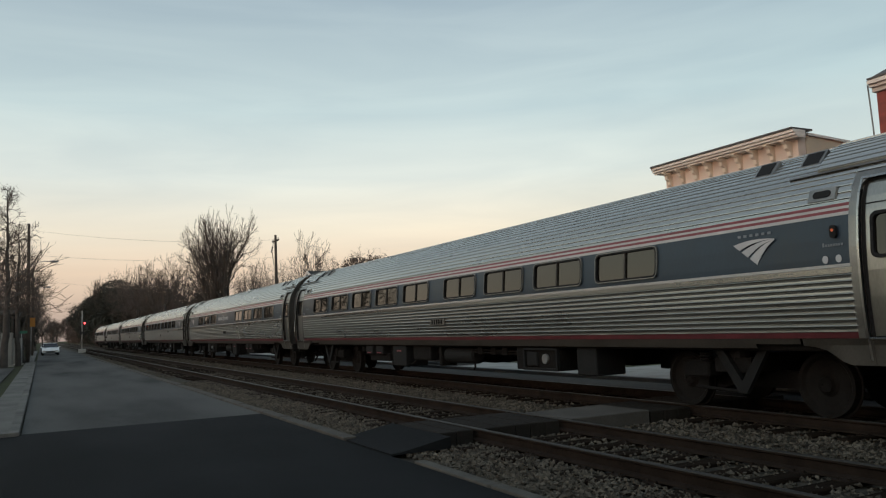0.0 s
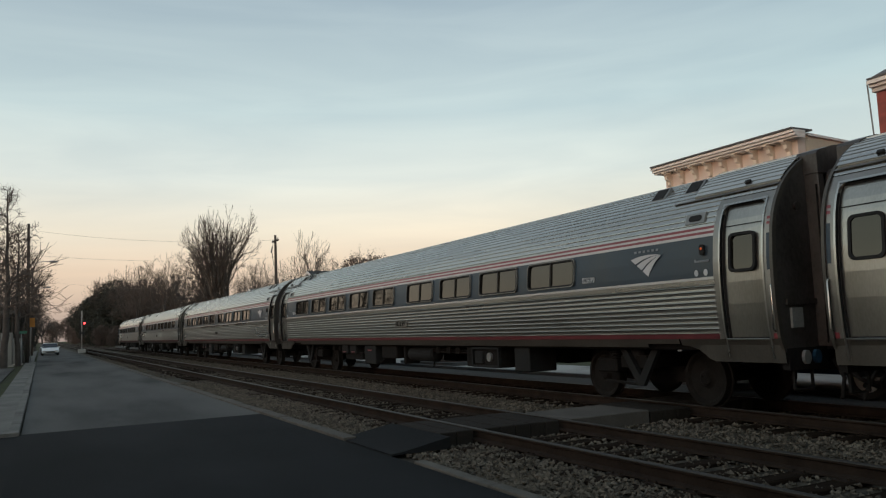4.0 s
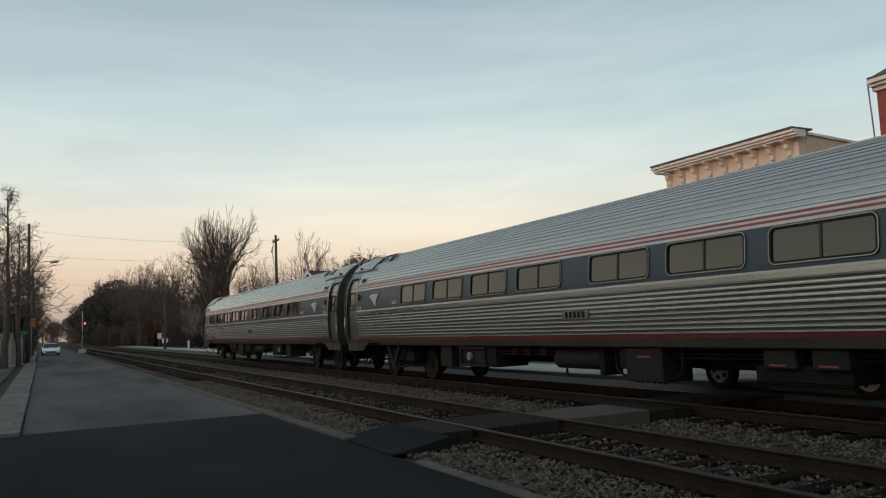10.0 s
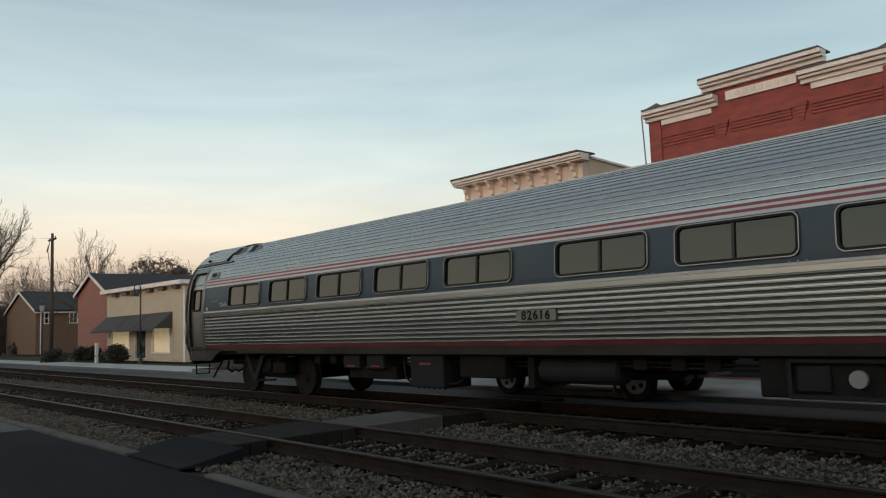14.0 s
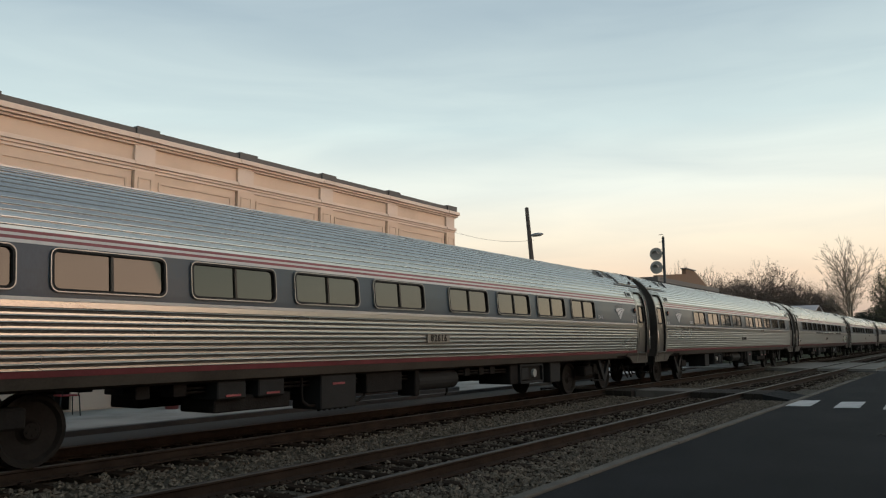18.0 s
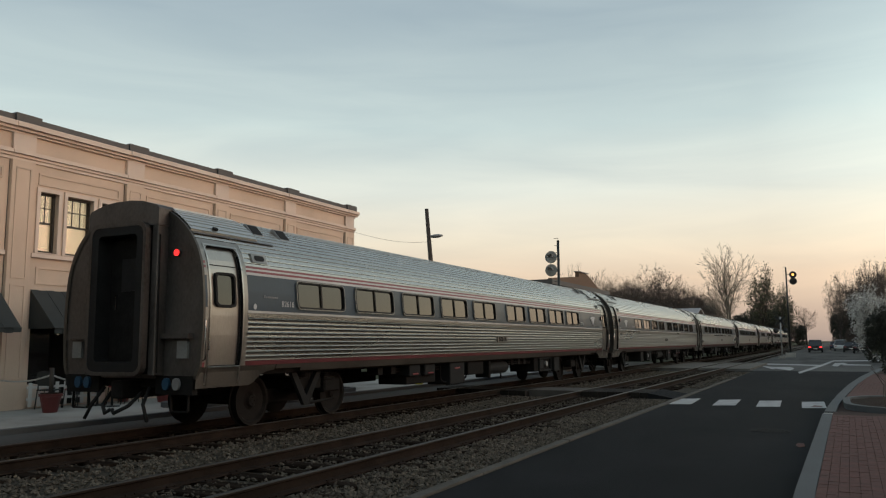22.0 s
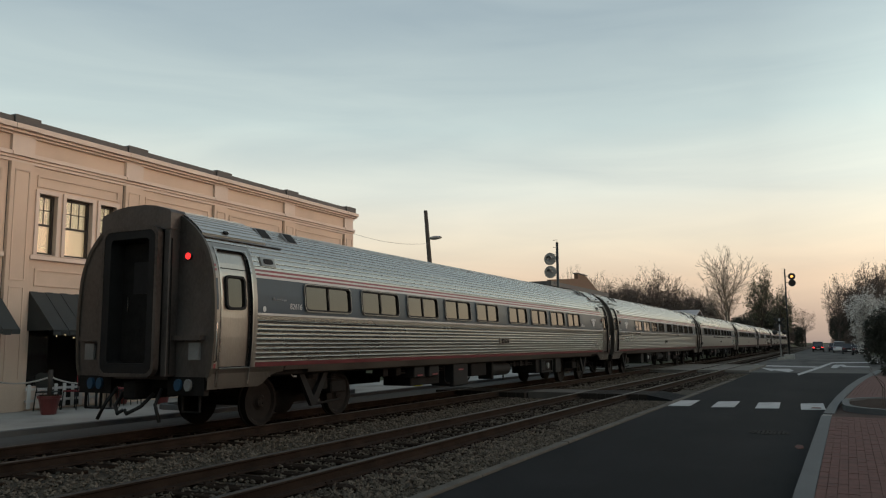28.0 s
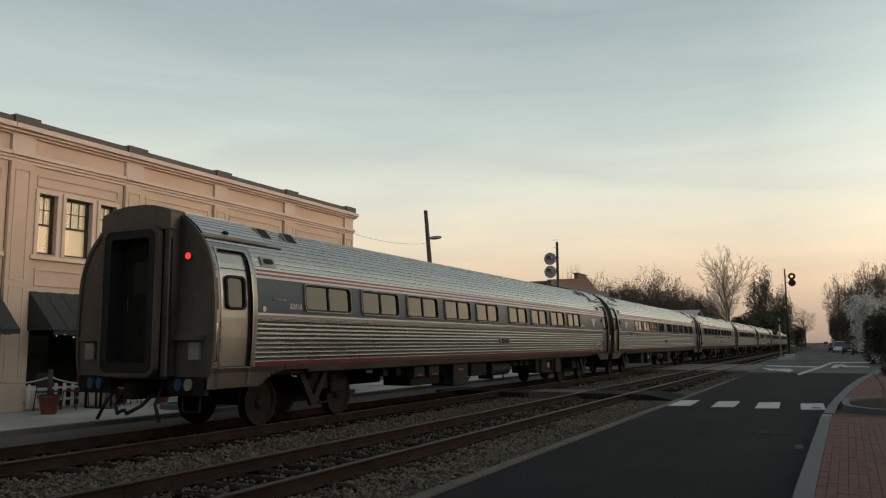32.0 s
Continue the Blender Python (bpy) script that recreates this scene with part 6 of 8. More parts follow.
plant(haze, [(22.5, 112, 1.22, 50), (23.9, 118, 1.15, 160), (10.8, 140, 0.85, 30), (12.3, 142, 0.8, 200), (13.8, 145, 0.75, 90), (8.6, 160, 1.0, 300), (7.2, 180, 1.1, 10), (3.6, 190, 0.5, 10), (4.6, 175, 0.45, 60), (5.6, 165, 0.5, 120), (6.6, 150, 0.4, 170), (7.6, 155, 0.5, 220), (8.7, 140, 0.45, 260), (9.8, 140, 0.4, 300), (11.0, 135, 0.45, 340), (12.2, 132, 0.4, 40), (13.4, 130, 0.42, 90), (14.6, 128, 0.4, 140), (358.6, 110, 0.35, 30), (357.9, 90, 0.35, 80), (174.5, 180, 0.5, 20), (176.2, 190, 0.5, 90), (172.0, 180, 0.5, 140), (181.4, 150, 0.45, 10), (182.2, 130, 0.4, 70), (1.9, 430, 1.5, 0), (2.6, 340, 1.4, 60), (3.4, 285, 1.2, 120), (4.9, 240, 1.1, 200), (0.7, 600, 1.5, 30), (359.4, 420, 1.2, 70), (358.9, 240, 1.0, 150), (358.3, 170, 0.85, 220), (357.6, 120, 0.7, 20), (6.6, 200, 0.95, 80), (9.3, 175, 0.9, 140), (15.3, 170, 0.8, 60), (163.5, 200, 1.32, 0), (165.6, 195, 1.44, 90), (167.2, 200, 1.5, 140), (169.2, 195, 1.44, 210), (171.3, 190, 1.2, 30), (176.5, 260, 1.3, 75), (180.7, 420, 1.5, 10), (181.6, 260, 1.2, 120)])
plant(rust, [(7.4, 150, 0.9, 0), (9.2, 145, 0.7, 100), (168.5, 190, 1.44, 30)])
plant(bush, [(18.0, 66, 0.8, 0), (18.6, 66, 0.8, 50), (19.9, 55.5, 0.9, 100), (14.2, 108, 1.2, 200), (10.4, 118, 1.5, 20), (16.3, 60, 0.8, 10), (183.8, 40, 0.8, 0)])
# unseen woods added west of the street, to shade the line from the low sky
rng = random.Random(14)
for lo, hi in ((60, 210), (-230, -52)):
    y = lo
    while y < hi:
        copy_thing(rng.choice((haze, dark)), Matrix.Identity(4)).matrix_basis = scaled(-42 + rng.uniform(-5, 5), y, 1.0, rng.uniform(0, 360), -0.1, rng.uniform(1.0, 1.35))
        y += rng.uniform(5.5, 8)
# unseen near-west gardens, north and south of the forecourt, added to darken coach reflections
rng = random.Random(23)
for lo, hi, low in ((9, 58, 0.45), (-50, -18, 0.28)):
    y = lo
    while y < hi:
        copy_thing(rng.choice((haze, dark, dark)), Matrix.Identity(4)).matrix_basis = scaled(-23 + rng.uniform(-3, 3), y, 0.6, rng.uniform(0, 360), -0.1, rng.uniform(low, low + 0.2))
        y += rng.uniform(3.5, 5.0)
# unseen low far tree belt, added west to screen the last sun low down
rng = random.Random(4)
for k in range(34):
    copy_thing(dark, Matrix.Identity(4)).matrix_basis = scaled(-112 + rng.uniform(-9, 9), -210 + k * 12 + rng.uniform(-4, 4), 1.25, rng.uniform(0, 360), -0.1, rng.uniform(0.62, 0.80))

# ---- street furniture, signals and vehicles ----
POLEWOOD = mat("weathered pole timber", (0.050, 0.040, 0.033), 0.95, 0, 0.3, 1.5, 0.3, 20, stretch=(6, 6, 0.4))
BLACKMETAL = mat("black painted metal", (0.018, 0.020, 0.019), 0.5, 0.2, 0.25, 3, 0.05)
GALV = mat("galvanised steel", (0.30, 0.30, 0.30), 0.5, 0.6, 0.15, 3, 0.05)
LAMPGREY = mat("grey lamp housing", (0.24, 0.24, 0.24), 0.5, 0.3, 0.15)
LAMPGLASS = mat("unlit lamp glass", (0.32, 0.31, 0.28), 0.2, 0, 0.1)
SIGNALBLACK = mat("signal back plate", (0.020, 0.020, 0.020), 0.7, 0, 0.2)
SIGNALGREY = mat("weathered signal housing", (0.27, 0.26, 0.24), 0.7, 0.2, 0.25, 3, 0.1)
REDSIG = mat("lit red signal", (0.4, 0.02, 0.02), 0.3, glow=(1, 0.05, 0.05), power=7)
PALESIG = mat("lit pale signal", (0.8, 0.5, 0.2), 0.3, glow=(1, 0.45, 0.10), power=2.2)
YELLOWSIGN = mat("amber sign face", (0.42, 0.17, 0.02), 0.5, 0, 0.1)
GREENSIGN = mat("green sign face", (0.02, 0.11, 0.07), 0.5, 0, 0.1)
WHITESIGN = mat("white sign face", (0.60, 0.58, 0.56), 0.5, 0, 0.1)
TERRACOTTA = mat("dark red glazed pot", (0.14, 0.028, 0.026), 0.45, 0, 0.25, 3, 0.05)
REDCHAIR = mat("red painted chair", (0.24, 0.022, 0.028), 0.5, 0, 0.2, 3, 0.05)
ROPE = mat("white rope", (0.46, 0.43, 0.40), 0.9, 0, 0.15, 20, 0.2)
HYDRANT = mat("yellow hydrant paint", (0.55, 0.48, 0.03), 0.5, 0, 0.15, 4, 0.05)
TYRE = mat("tyre rubber", (0.014, 0.014, 0.014), 0.85, 0, 0.2, 6, 0.2)
RIM = mat("pale alloy rim", (0.55, 0.55, 0.55), 0.35, 0.7, 0.1)
CARGLASS = mat("car glass", (0.015, 0.016, 0.018), 0.05, 0, 0.2, spec=0.8)
TAIL = mat("lit tail lamp", (0.5, 0.01, 0.01), 0.3, glow=(1, 0.04, 0.04), power=3.5)
CABINET = mat("pale utility cabinet", (0.18, 0.175, 0.16), 0.6, 0.1, 0.2, 2, 0.05)
CHAINGREY = mat("grey wire", (0.22, 0.19, 0.17), 0.6, 0.3, 0.1)


def rod(name, owner, pts, r, m, n=8, label=""):
    bm = bmesh.new()
    tube(bm, pts, r, n)
    return part(name, bm, m, owner, label, smooth=True)


def cuboid(name, owner, b, m, r=0.01, label=""):
    bm = bmesh.new()
    rbx(bm, *b, r)
    return part(name, bm, m, owner, label)


def utility_pole(x, y, h, label, arm=None, lamp=None, lean=0.0, crossarm=False):
    t = thing("utility_pole", pose(x, y, -0.1, 0, lean, 0), label, "utility pole", "poles along the street")
    rod("post", t, [(0, 0, 0), (0.01, 0, h * 0.5), (0, 0, h)], [0.16, 0.135, 0.10], POLEWOOD, 10)
    if lamp:
        z, out, ang = lamp
        c, s = math.cos(radians(ang)), math.sin(radians(ang))
        a = rod("lamp_arm", t, [(0, 0, z - 0.5), (c * out * 0.4, s * out * 0.4, z - 0.1), (c * out * 0.8, s * out * 0.8, z), (c * out, s * out, z)], 0.03, GALV)
        bm = bmesh.new()
        bmesh.ops.create_uvsphere(bm, u_segments=12, v_segments=8, radius=1, matrix=Matrix.Translation((c * (out + 0.25), s * (out + 0.25), z - 0.02)) @ pose(0, 0, 0, 0, 0, ang) @ Matrix.Diagonal((0.36, 0.16, 0.10, 1)))
        part("lamp_head", bm, LAMPGREY, a, "unlit grey street light head", smooth=True)
    if crossarm:
        cuboid("crossarm", t, (-0.08, 0.08, -0.9, 0.9, h - 0.55, h - 0.43), POLEWOOD)
        for k in (-0.8, -0.3, 0.3, 0.8):
            rod("insulator", t, [(0, k, h - 0.43), (0, k, h - 0.30)], [0.03, 0.045], GREYCAP, 8)
        rod("fuse_cutout", t, [(-0.25, 0.1, h - 1.0), (-0.35, 0.15, h - 1.5)], 0.05, GREYCAP, 6)
        rod("riser", t, [(-0.18, 0, h - 0.6), (-0.30, 0.05, h - 1.4), (-0.17, 0, h - 2.6)], 0.025, BLACKMETAL, 6)
    return t


def wire(p, q, sag, group="wires over the street"):
    p, q = Vector(p), Vector(q)
    pts = [p.lerp(q, k / 16) - Vector((0, 0, sag * 4 * (k / 16) * (1 - k / 16))) for k in range(17)]
    bm = bmesh.new()
    tube(bm, pts, 0.007, 4)
    tagged(part("overhead_wire", bm, CHAINGREY), "thin dark overhead wire between poles", "wire", group)


utility_pole(-0.95, 70, 11.2, "dark timber utility pole carrying a street light", lamp=(8.2, 1.6, 10))
utility_pole(-0.95, 104, 10.4, "dark timber utility pole beside the street", lamp=(8.2, 1.4, 0), crossarm=True)
utility_pole(17.7, 65.0, 10.0, "timber utility pole with crossarm and insulators", crossarm=True)
utility_pole(18.3, -36.3, 8.9, "leaning timber pole with a small lamp", lamp=(7.4, 0.15, 200), lean=5.0)
utility_pole(13.9, 104, 5.8, "short timber pole in the verge")
wire((-0.95, 70, 10.6), (17.7, 65, 9.5), 0.5)
wire((-0.95, 70, 8.6), (17.7, 65, 8.0), 0.4)
wire((-0.95, 104, 9.0), (20, 112, 8.2), 0.5)
wire((18.7, -36.3, 7.0), (17.6, -26.4, 6.3), 0.25)


def post_lamp(x, y, h, label, goose=0.0):
    t = thing("street_lamp", pose(x, y, -0.1 if y > 20 else 0.14), label, "street lamp", "black street lamps")
    bm = bmesh.new()
    tube(bm, [(0, 0, 0), (0, 0, 0.12), (0, 0, 0.2), (0, 0, 0.55), (0, 0, 0.62)], [0.19, 0.19, 0.13, 0.10, 0.06], 12)
    part("base", bm, BLACKMETAL, t)
    rod("post", t, [(0, 0, 0.6), (0, 0, h)], [0.055, 0.045], BLACKMETAL, 10)
    if goose:
        rod("goose_neck", t, [(0, 0, h - 0.05), (0, goose * 0.2, h + 0.22), (0, goose * 0.6, h + 0.26), (0, goose * 0.95, h + 0.1), (0, goose, h - 0.1)], 0.03, BLACKMETAL)
        bm = bmesh.new()
        tube(bm, [(0, goose, h - 0.1), (0, goose, h - 0.25), (0, goose, h - 0.45), (0, goose, h - 0.5)], [0.06, 0.10, 0.26, 0.27], 14)
        part("shade", bm, BLACKMETAL, t, "black bell-shaped shade")
    else:
        bm = bmesh.new()
        tube(bm, [(0, 0, h), (0, 0, h + 0.08), (0, 0, h + 0.45)], [0.07, 0.14, 0.19], 8)
        part("lantern", bm, LAMPGLASS, t)
        bm = bmesh.new()
        tube(bm, [(0, 0, h + 0.45), (0, 0, h + 0.52), (0, 0, h + 0.70), (0, 0, h + 0.78)], [0.22, 0.18, 0.05, 0.02], 8)
        part("cap", bm, BLACKMETAL, t)
    return t


post_lamp(15.6, 59.5, 3.7, "black post lamp with a small lantern")
post_lamp(17.6, 46.6, 4.7, "black street lamp with a hanging bell shade", 1.0)
post_lamp(14.4, -6.4, 3.0, "black street lamp post on the pavement")
post_lamp(14.4, 5.4, 3.0, "black street lamp post on the pavement")


def rail_signal(x, y, h, heads, label, lit=None, back=True, rz=0):
    """A signal mast. heads: (height, offset across); the discs face along y."""
    t = thing("rail_signal", pose(x, y, 0.0, 0, 0, rz), label, "railway signal", "signals by the line")
    cuboid("footing", t, (-0.45, 0.45, -0.45, 0.45, -0.1, 0.45), CONCRETE, 0.03)
    rod("mast", t, [(0, 0, 0.4), (0, 0, h)], [0.085, 0.07], SIGNALGREY if h < 6 else BLACKMETAL, 10)
    rod("finial", t, [(0, 0, h), (0, 0, h + 0.1)], [0.09, 0.02], BLACKMETAL, 8)
    for k, (z, o) in enumerate(heads):
        rod("bracket", t, [(0, 0, z + 0.05), (o, 0, z + 0.05)], 0.03, BLACKMETAL, 6)
        bm = bmesh.new()
        tube(bm, [(o, 0.055, z), (o, 0.02, z), (o, -0.05, z), (o, -0.22, z)], [0.33, 0.35, 0.30, 0.12], 22)
        hd = part("signal_head", bm, SIGNALGREY if back else SIGNALBLACK, t, "round signal head")
        bm = bmesh.new()
        tube(bm, [(o, 0.062, z), (o, 0.075, z)], 0.12, 14)
        part("lens", bm, (lit if k == 0 and lit else LAMPGREY if back else SIGNALBLACK), hd)
        bm = bmesh.new()
        for a in range(9):
            t0, t1 = radians(0 + 20 * a), radians(20 + 20 * a)
            prism(bm, [(o + 0.15 * math.cos(t0), z + 0.15 * math.sin(t0)), (o + 0.16 * math.cos(t0), z + 0.16 * math.sin(t0)), (o + 0.16 * math.cos(t1), z + 0.16 * math.sin(t1)), (o + 0.15 * math.cos(t1), z + 0.15 * math.sin(t1))], "y", 0.06, 0.30)
        part("hood", bm, SIGNALGREY if back else SIGNALBLACK, hd)
    for k in range(int(h / 0.4)):
        rod("rung", t, [(-0.0, -0.09, 0.6 + 0.4 * k), (0.28, -0.09, 0.6 + 0.4 * k)], 0.012, BLACKMETAL, 4)
    return t


rail_signal(13.4, -41.2, 7.2, [(6.35, 0.42), (5.62, 0.42)], "railway signal mast with two round heads")
rail_signal(3.9, -85, 8.9, [(8.2, -0.62), (7.55, -0.62)], "tall signal mast with a lit lamp", PALESIG, False, 0)
rail_signal(4.9, 116, 5.6, [(3.9, -0.32), (2.6, 0.0)], "slim signal mast showing a red light", REDSIG, False, 180)


def crossing_flasher(x, y, label, rz=0, lit=None):
    t = thing("crossing_signal", pose(x, y, 0, 0, 0, rz), label, "crossing signal", "crossing signals")
    rod("post", t, [(0, 0, 0), (0, 0, 3.9)], 0.06, GALV, 8)
    cuboid("footing", t, (-0.3, 0.3, -0.3, 0.3, -0.05, 0.25), CONCRETE)
    for s in (-1, 1):
        bm = bmesh.new()
        bx(bm, -0.6, 0.6, 0.05, 0.08, -0.09, 0.09)
        part("crossbuck", bm, SIGNALBLACK, t, at=pose(0, 0, 3.5, 0, 45 * s, 0))
        hd = rod("flasher", t, [(s * 0.42, 0.04, 2.6), (s * 0.42, 0.08, 2.6)], 0.24, SIGNALBLACK, 16)
        rod("flasher_lens", hd, [(s * 0.42, 0.085, 2.6), (s * 0.42, 0.10, 2.6)], 0.11, lit or SIGNALBLACK, 12)
    rod("flasher_arm", t, [(-0.42, 0, 2.6), (0.42, 0, 2.6)], 0.025, GALV, 6)
    return t


crossing_flasher(4.4, -80, "crossing signal with dark round flashers and crossbuck")
crossing_flasher(-3.35, -80, "crossing signal post on the far pavement")
t = thing("amber_beacon", pose(-3.4, -56, 0), "post with a small lit amber lamp", "beacon")
rod("post", t, [(0, 0, 0), (0, 0, 3.5)], 0.05, GALV)
rod("lamp", t, [(0, 0, 3.5), (0, 0, 3.7)], 0.09, AMBERLAMP, 10)


def roadside_sign(x, y, h, w, hh, face, label, diamond=False, round_=False, rz=0):
    t = thing("road_sign", pose(x, y, 0, 0, 0, rz), label, "road sign", "roadside signs")
    rod("post", t, [(0, 0, -0.05), (0, 0, h + hh / 2)], 0.03, GALV, 6)
    bm = bmesh.new()
    if round_:
        tube(bm, [(0, -0.05, h), (0, -0.035, h)], w / 2, 20)
    else:
        o = [(-w / 2, h - hh / 2), (w / 2, h - hh / 2), (w / 2, h + hh / 2), (-w / 2, h + hh / 2)]
        if diamond:
            o = [(0, h - hh / 2), (w / 2, h), (0, h + hh / 2), (-w / 2, h)]
        prism(bm, o, "y", -0.05, -0.035)
    f = part("sign_face", bm, face, t)
    return t, f


roadside_sign(-0.75, 74, 3.3, 0.6, 0.75, YELLOWSIGN, "amber roadside sign on a steel post")
roadside_sign(-1.3, 66, 2.4, 0.75, 0.2, GREENSIGN, "small green street sign on a post")
t, f = roadside_sign(14.4, 108, 1.15, 0.8, 0.8, WHITESIGN, "white round sign with a black centre", round_=True)
rod("sign_centre", f, [(0, -0.056, 1.15), (0, -0.0505, 1.15)], 0.16, BLACKMETAL, 14)
roadside_sign(15.5, 122, 1.8, 0.6, 0.8, WHITESIGN, "pale upright sign in the verge")
for x, y, h in ((17.6, 54.3, 1.25), (16.2, 88, 0.9), (16.1, 100, 1.0)):
    t = thing("marker_post", pose(x, y, -0.1), "white square marker post in grass", "post", "white marker posts")
    cuboid("post", t, (-0.10, 0.10, -0.10, 0.10, 0, h + 0.1), WHITESIGN, 0.02)
    cuboid("cap", t, (-0.12, 0.12, -0.12, 0.12, h + 0.1, h + 0.16), WHITESIGN, 0.02)

# cabinets and bins on the west verge
for x, y, w, d, h, lab in ((-2.5, 66, 1.3, 1.0, 2.5, "tall pale utility cabinet on the verge"), (-1.75, 70, 0.9, 0.8, 2.1, "pale grey utility cabinet by the pole"), (-3.4, 60, 1.1, 0.9, 1.2, "low pale utility cabinet on the verge")):
    t = thing("utility_cabinet", pose(x, y, -0.1), lab, "cabinet", "utility cabinets")
    cuboid("body", t, (-w / 2, w / 2, -d / 2, d / 2, 0.1, h), CABINET, 0.03)
    cuboid("plinth", t, (-w / 2 - 0.08, w / 2 + 0.08, -d / 2 - 0.08, d / 2 + 0.08, 0, 0.1), CONCRETE, 0.01)
    for s in (-1, 1):
        cuboid("door", t, (min(0.01 * s, s * (w / 2 - 0.06)), max(0.01 * s, s * (w / 2 - 0.06)), -d / 2 - 0.02, -d / 2 - 0.002, 0.2, h - 0.1), CABINET, 0.006)
    cuboid("handle", t, (-0.02, 0.02, -d / 2 - 0.05, -d / 2 - 0.021, h * 0.5, h * 0.5 + 0.15), BLACKMETAL, 0.005)
h = thing("lean_to_shed", pose(0, 0, 0), "dark timber shed with a flat projecting roof", "shed")
piece("wall", h, [(-9.0, -3.6, 70, 76, -0.1, 3.6)], POLEWOOD)
piece("roof", h, [(-9.6, -1.6, 69, 76.5, 3.9, 4.15)], SLATECAP)
for y in (69.6, 75.8):
    rod("roof_post", h, [(-2.0, y, -0.1), (-2.0, y, 3.9)], 0.07, POLEWOOD, 6)


# ---- vehicles ----
def wheel_part(c, x, y, r, w):
    bm = bmesh.new()
    s = 1 if x > 0 else -1
    n = 20
    prof = [(x - s * w, r * 0.6), (x - s * w, r * 0.93), (x - s * (w - 0.03), r), (x - s * 0.03, r), (x, r * 0.93), (x, r * 0.66)]
    rings = [[bm.verts.new((px, y + pr * math.cos(6.283185 * k / n), r + pr * math.sin(6.283185 * k / n))) for px, pr in prof] for k in range(n)]
    for k in range(n):
        for i in range(len(prof) - 1):
            bm.faces.new((rings[k][i], rings[k][i + 1], rings[(k + 1) % n][i + 1], rings[(k + 1) % n][i]))
    wh = part("wheel", bm, TYRE, c)
    bm = bmesh.new()
    tube(bm, [(x - s * 0.06, y, r), (x - s * 0.02, y, r)], r * 0.66, n)
    part("rim", bm, RIM, wh)
    bm = bmesh.new()
    for k in range(5):
        a = 6.283185 * k / 5
        tube(bm, [(x - s * 0.025, y + r * 0.38 * math.cos(a), r + r * 0.38 * math.sin(a)), (x - s * 0.012, y + r * 0.38 * math.cos(a), r + r * 0.38 * math.sin(a))], r * 0.12, 8)
    part("rim_slots", bm, BLACKMETAL, wh)


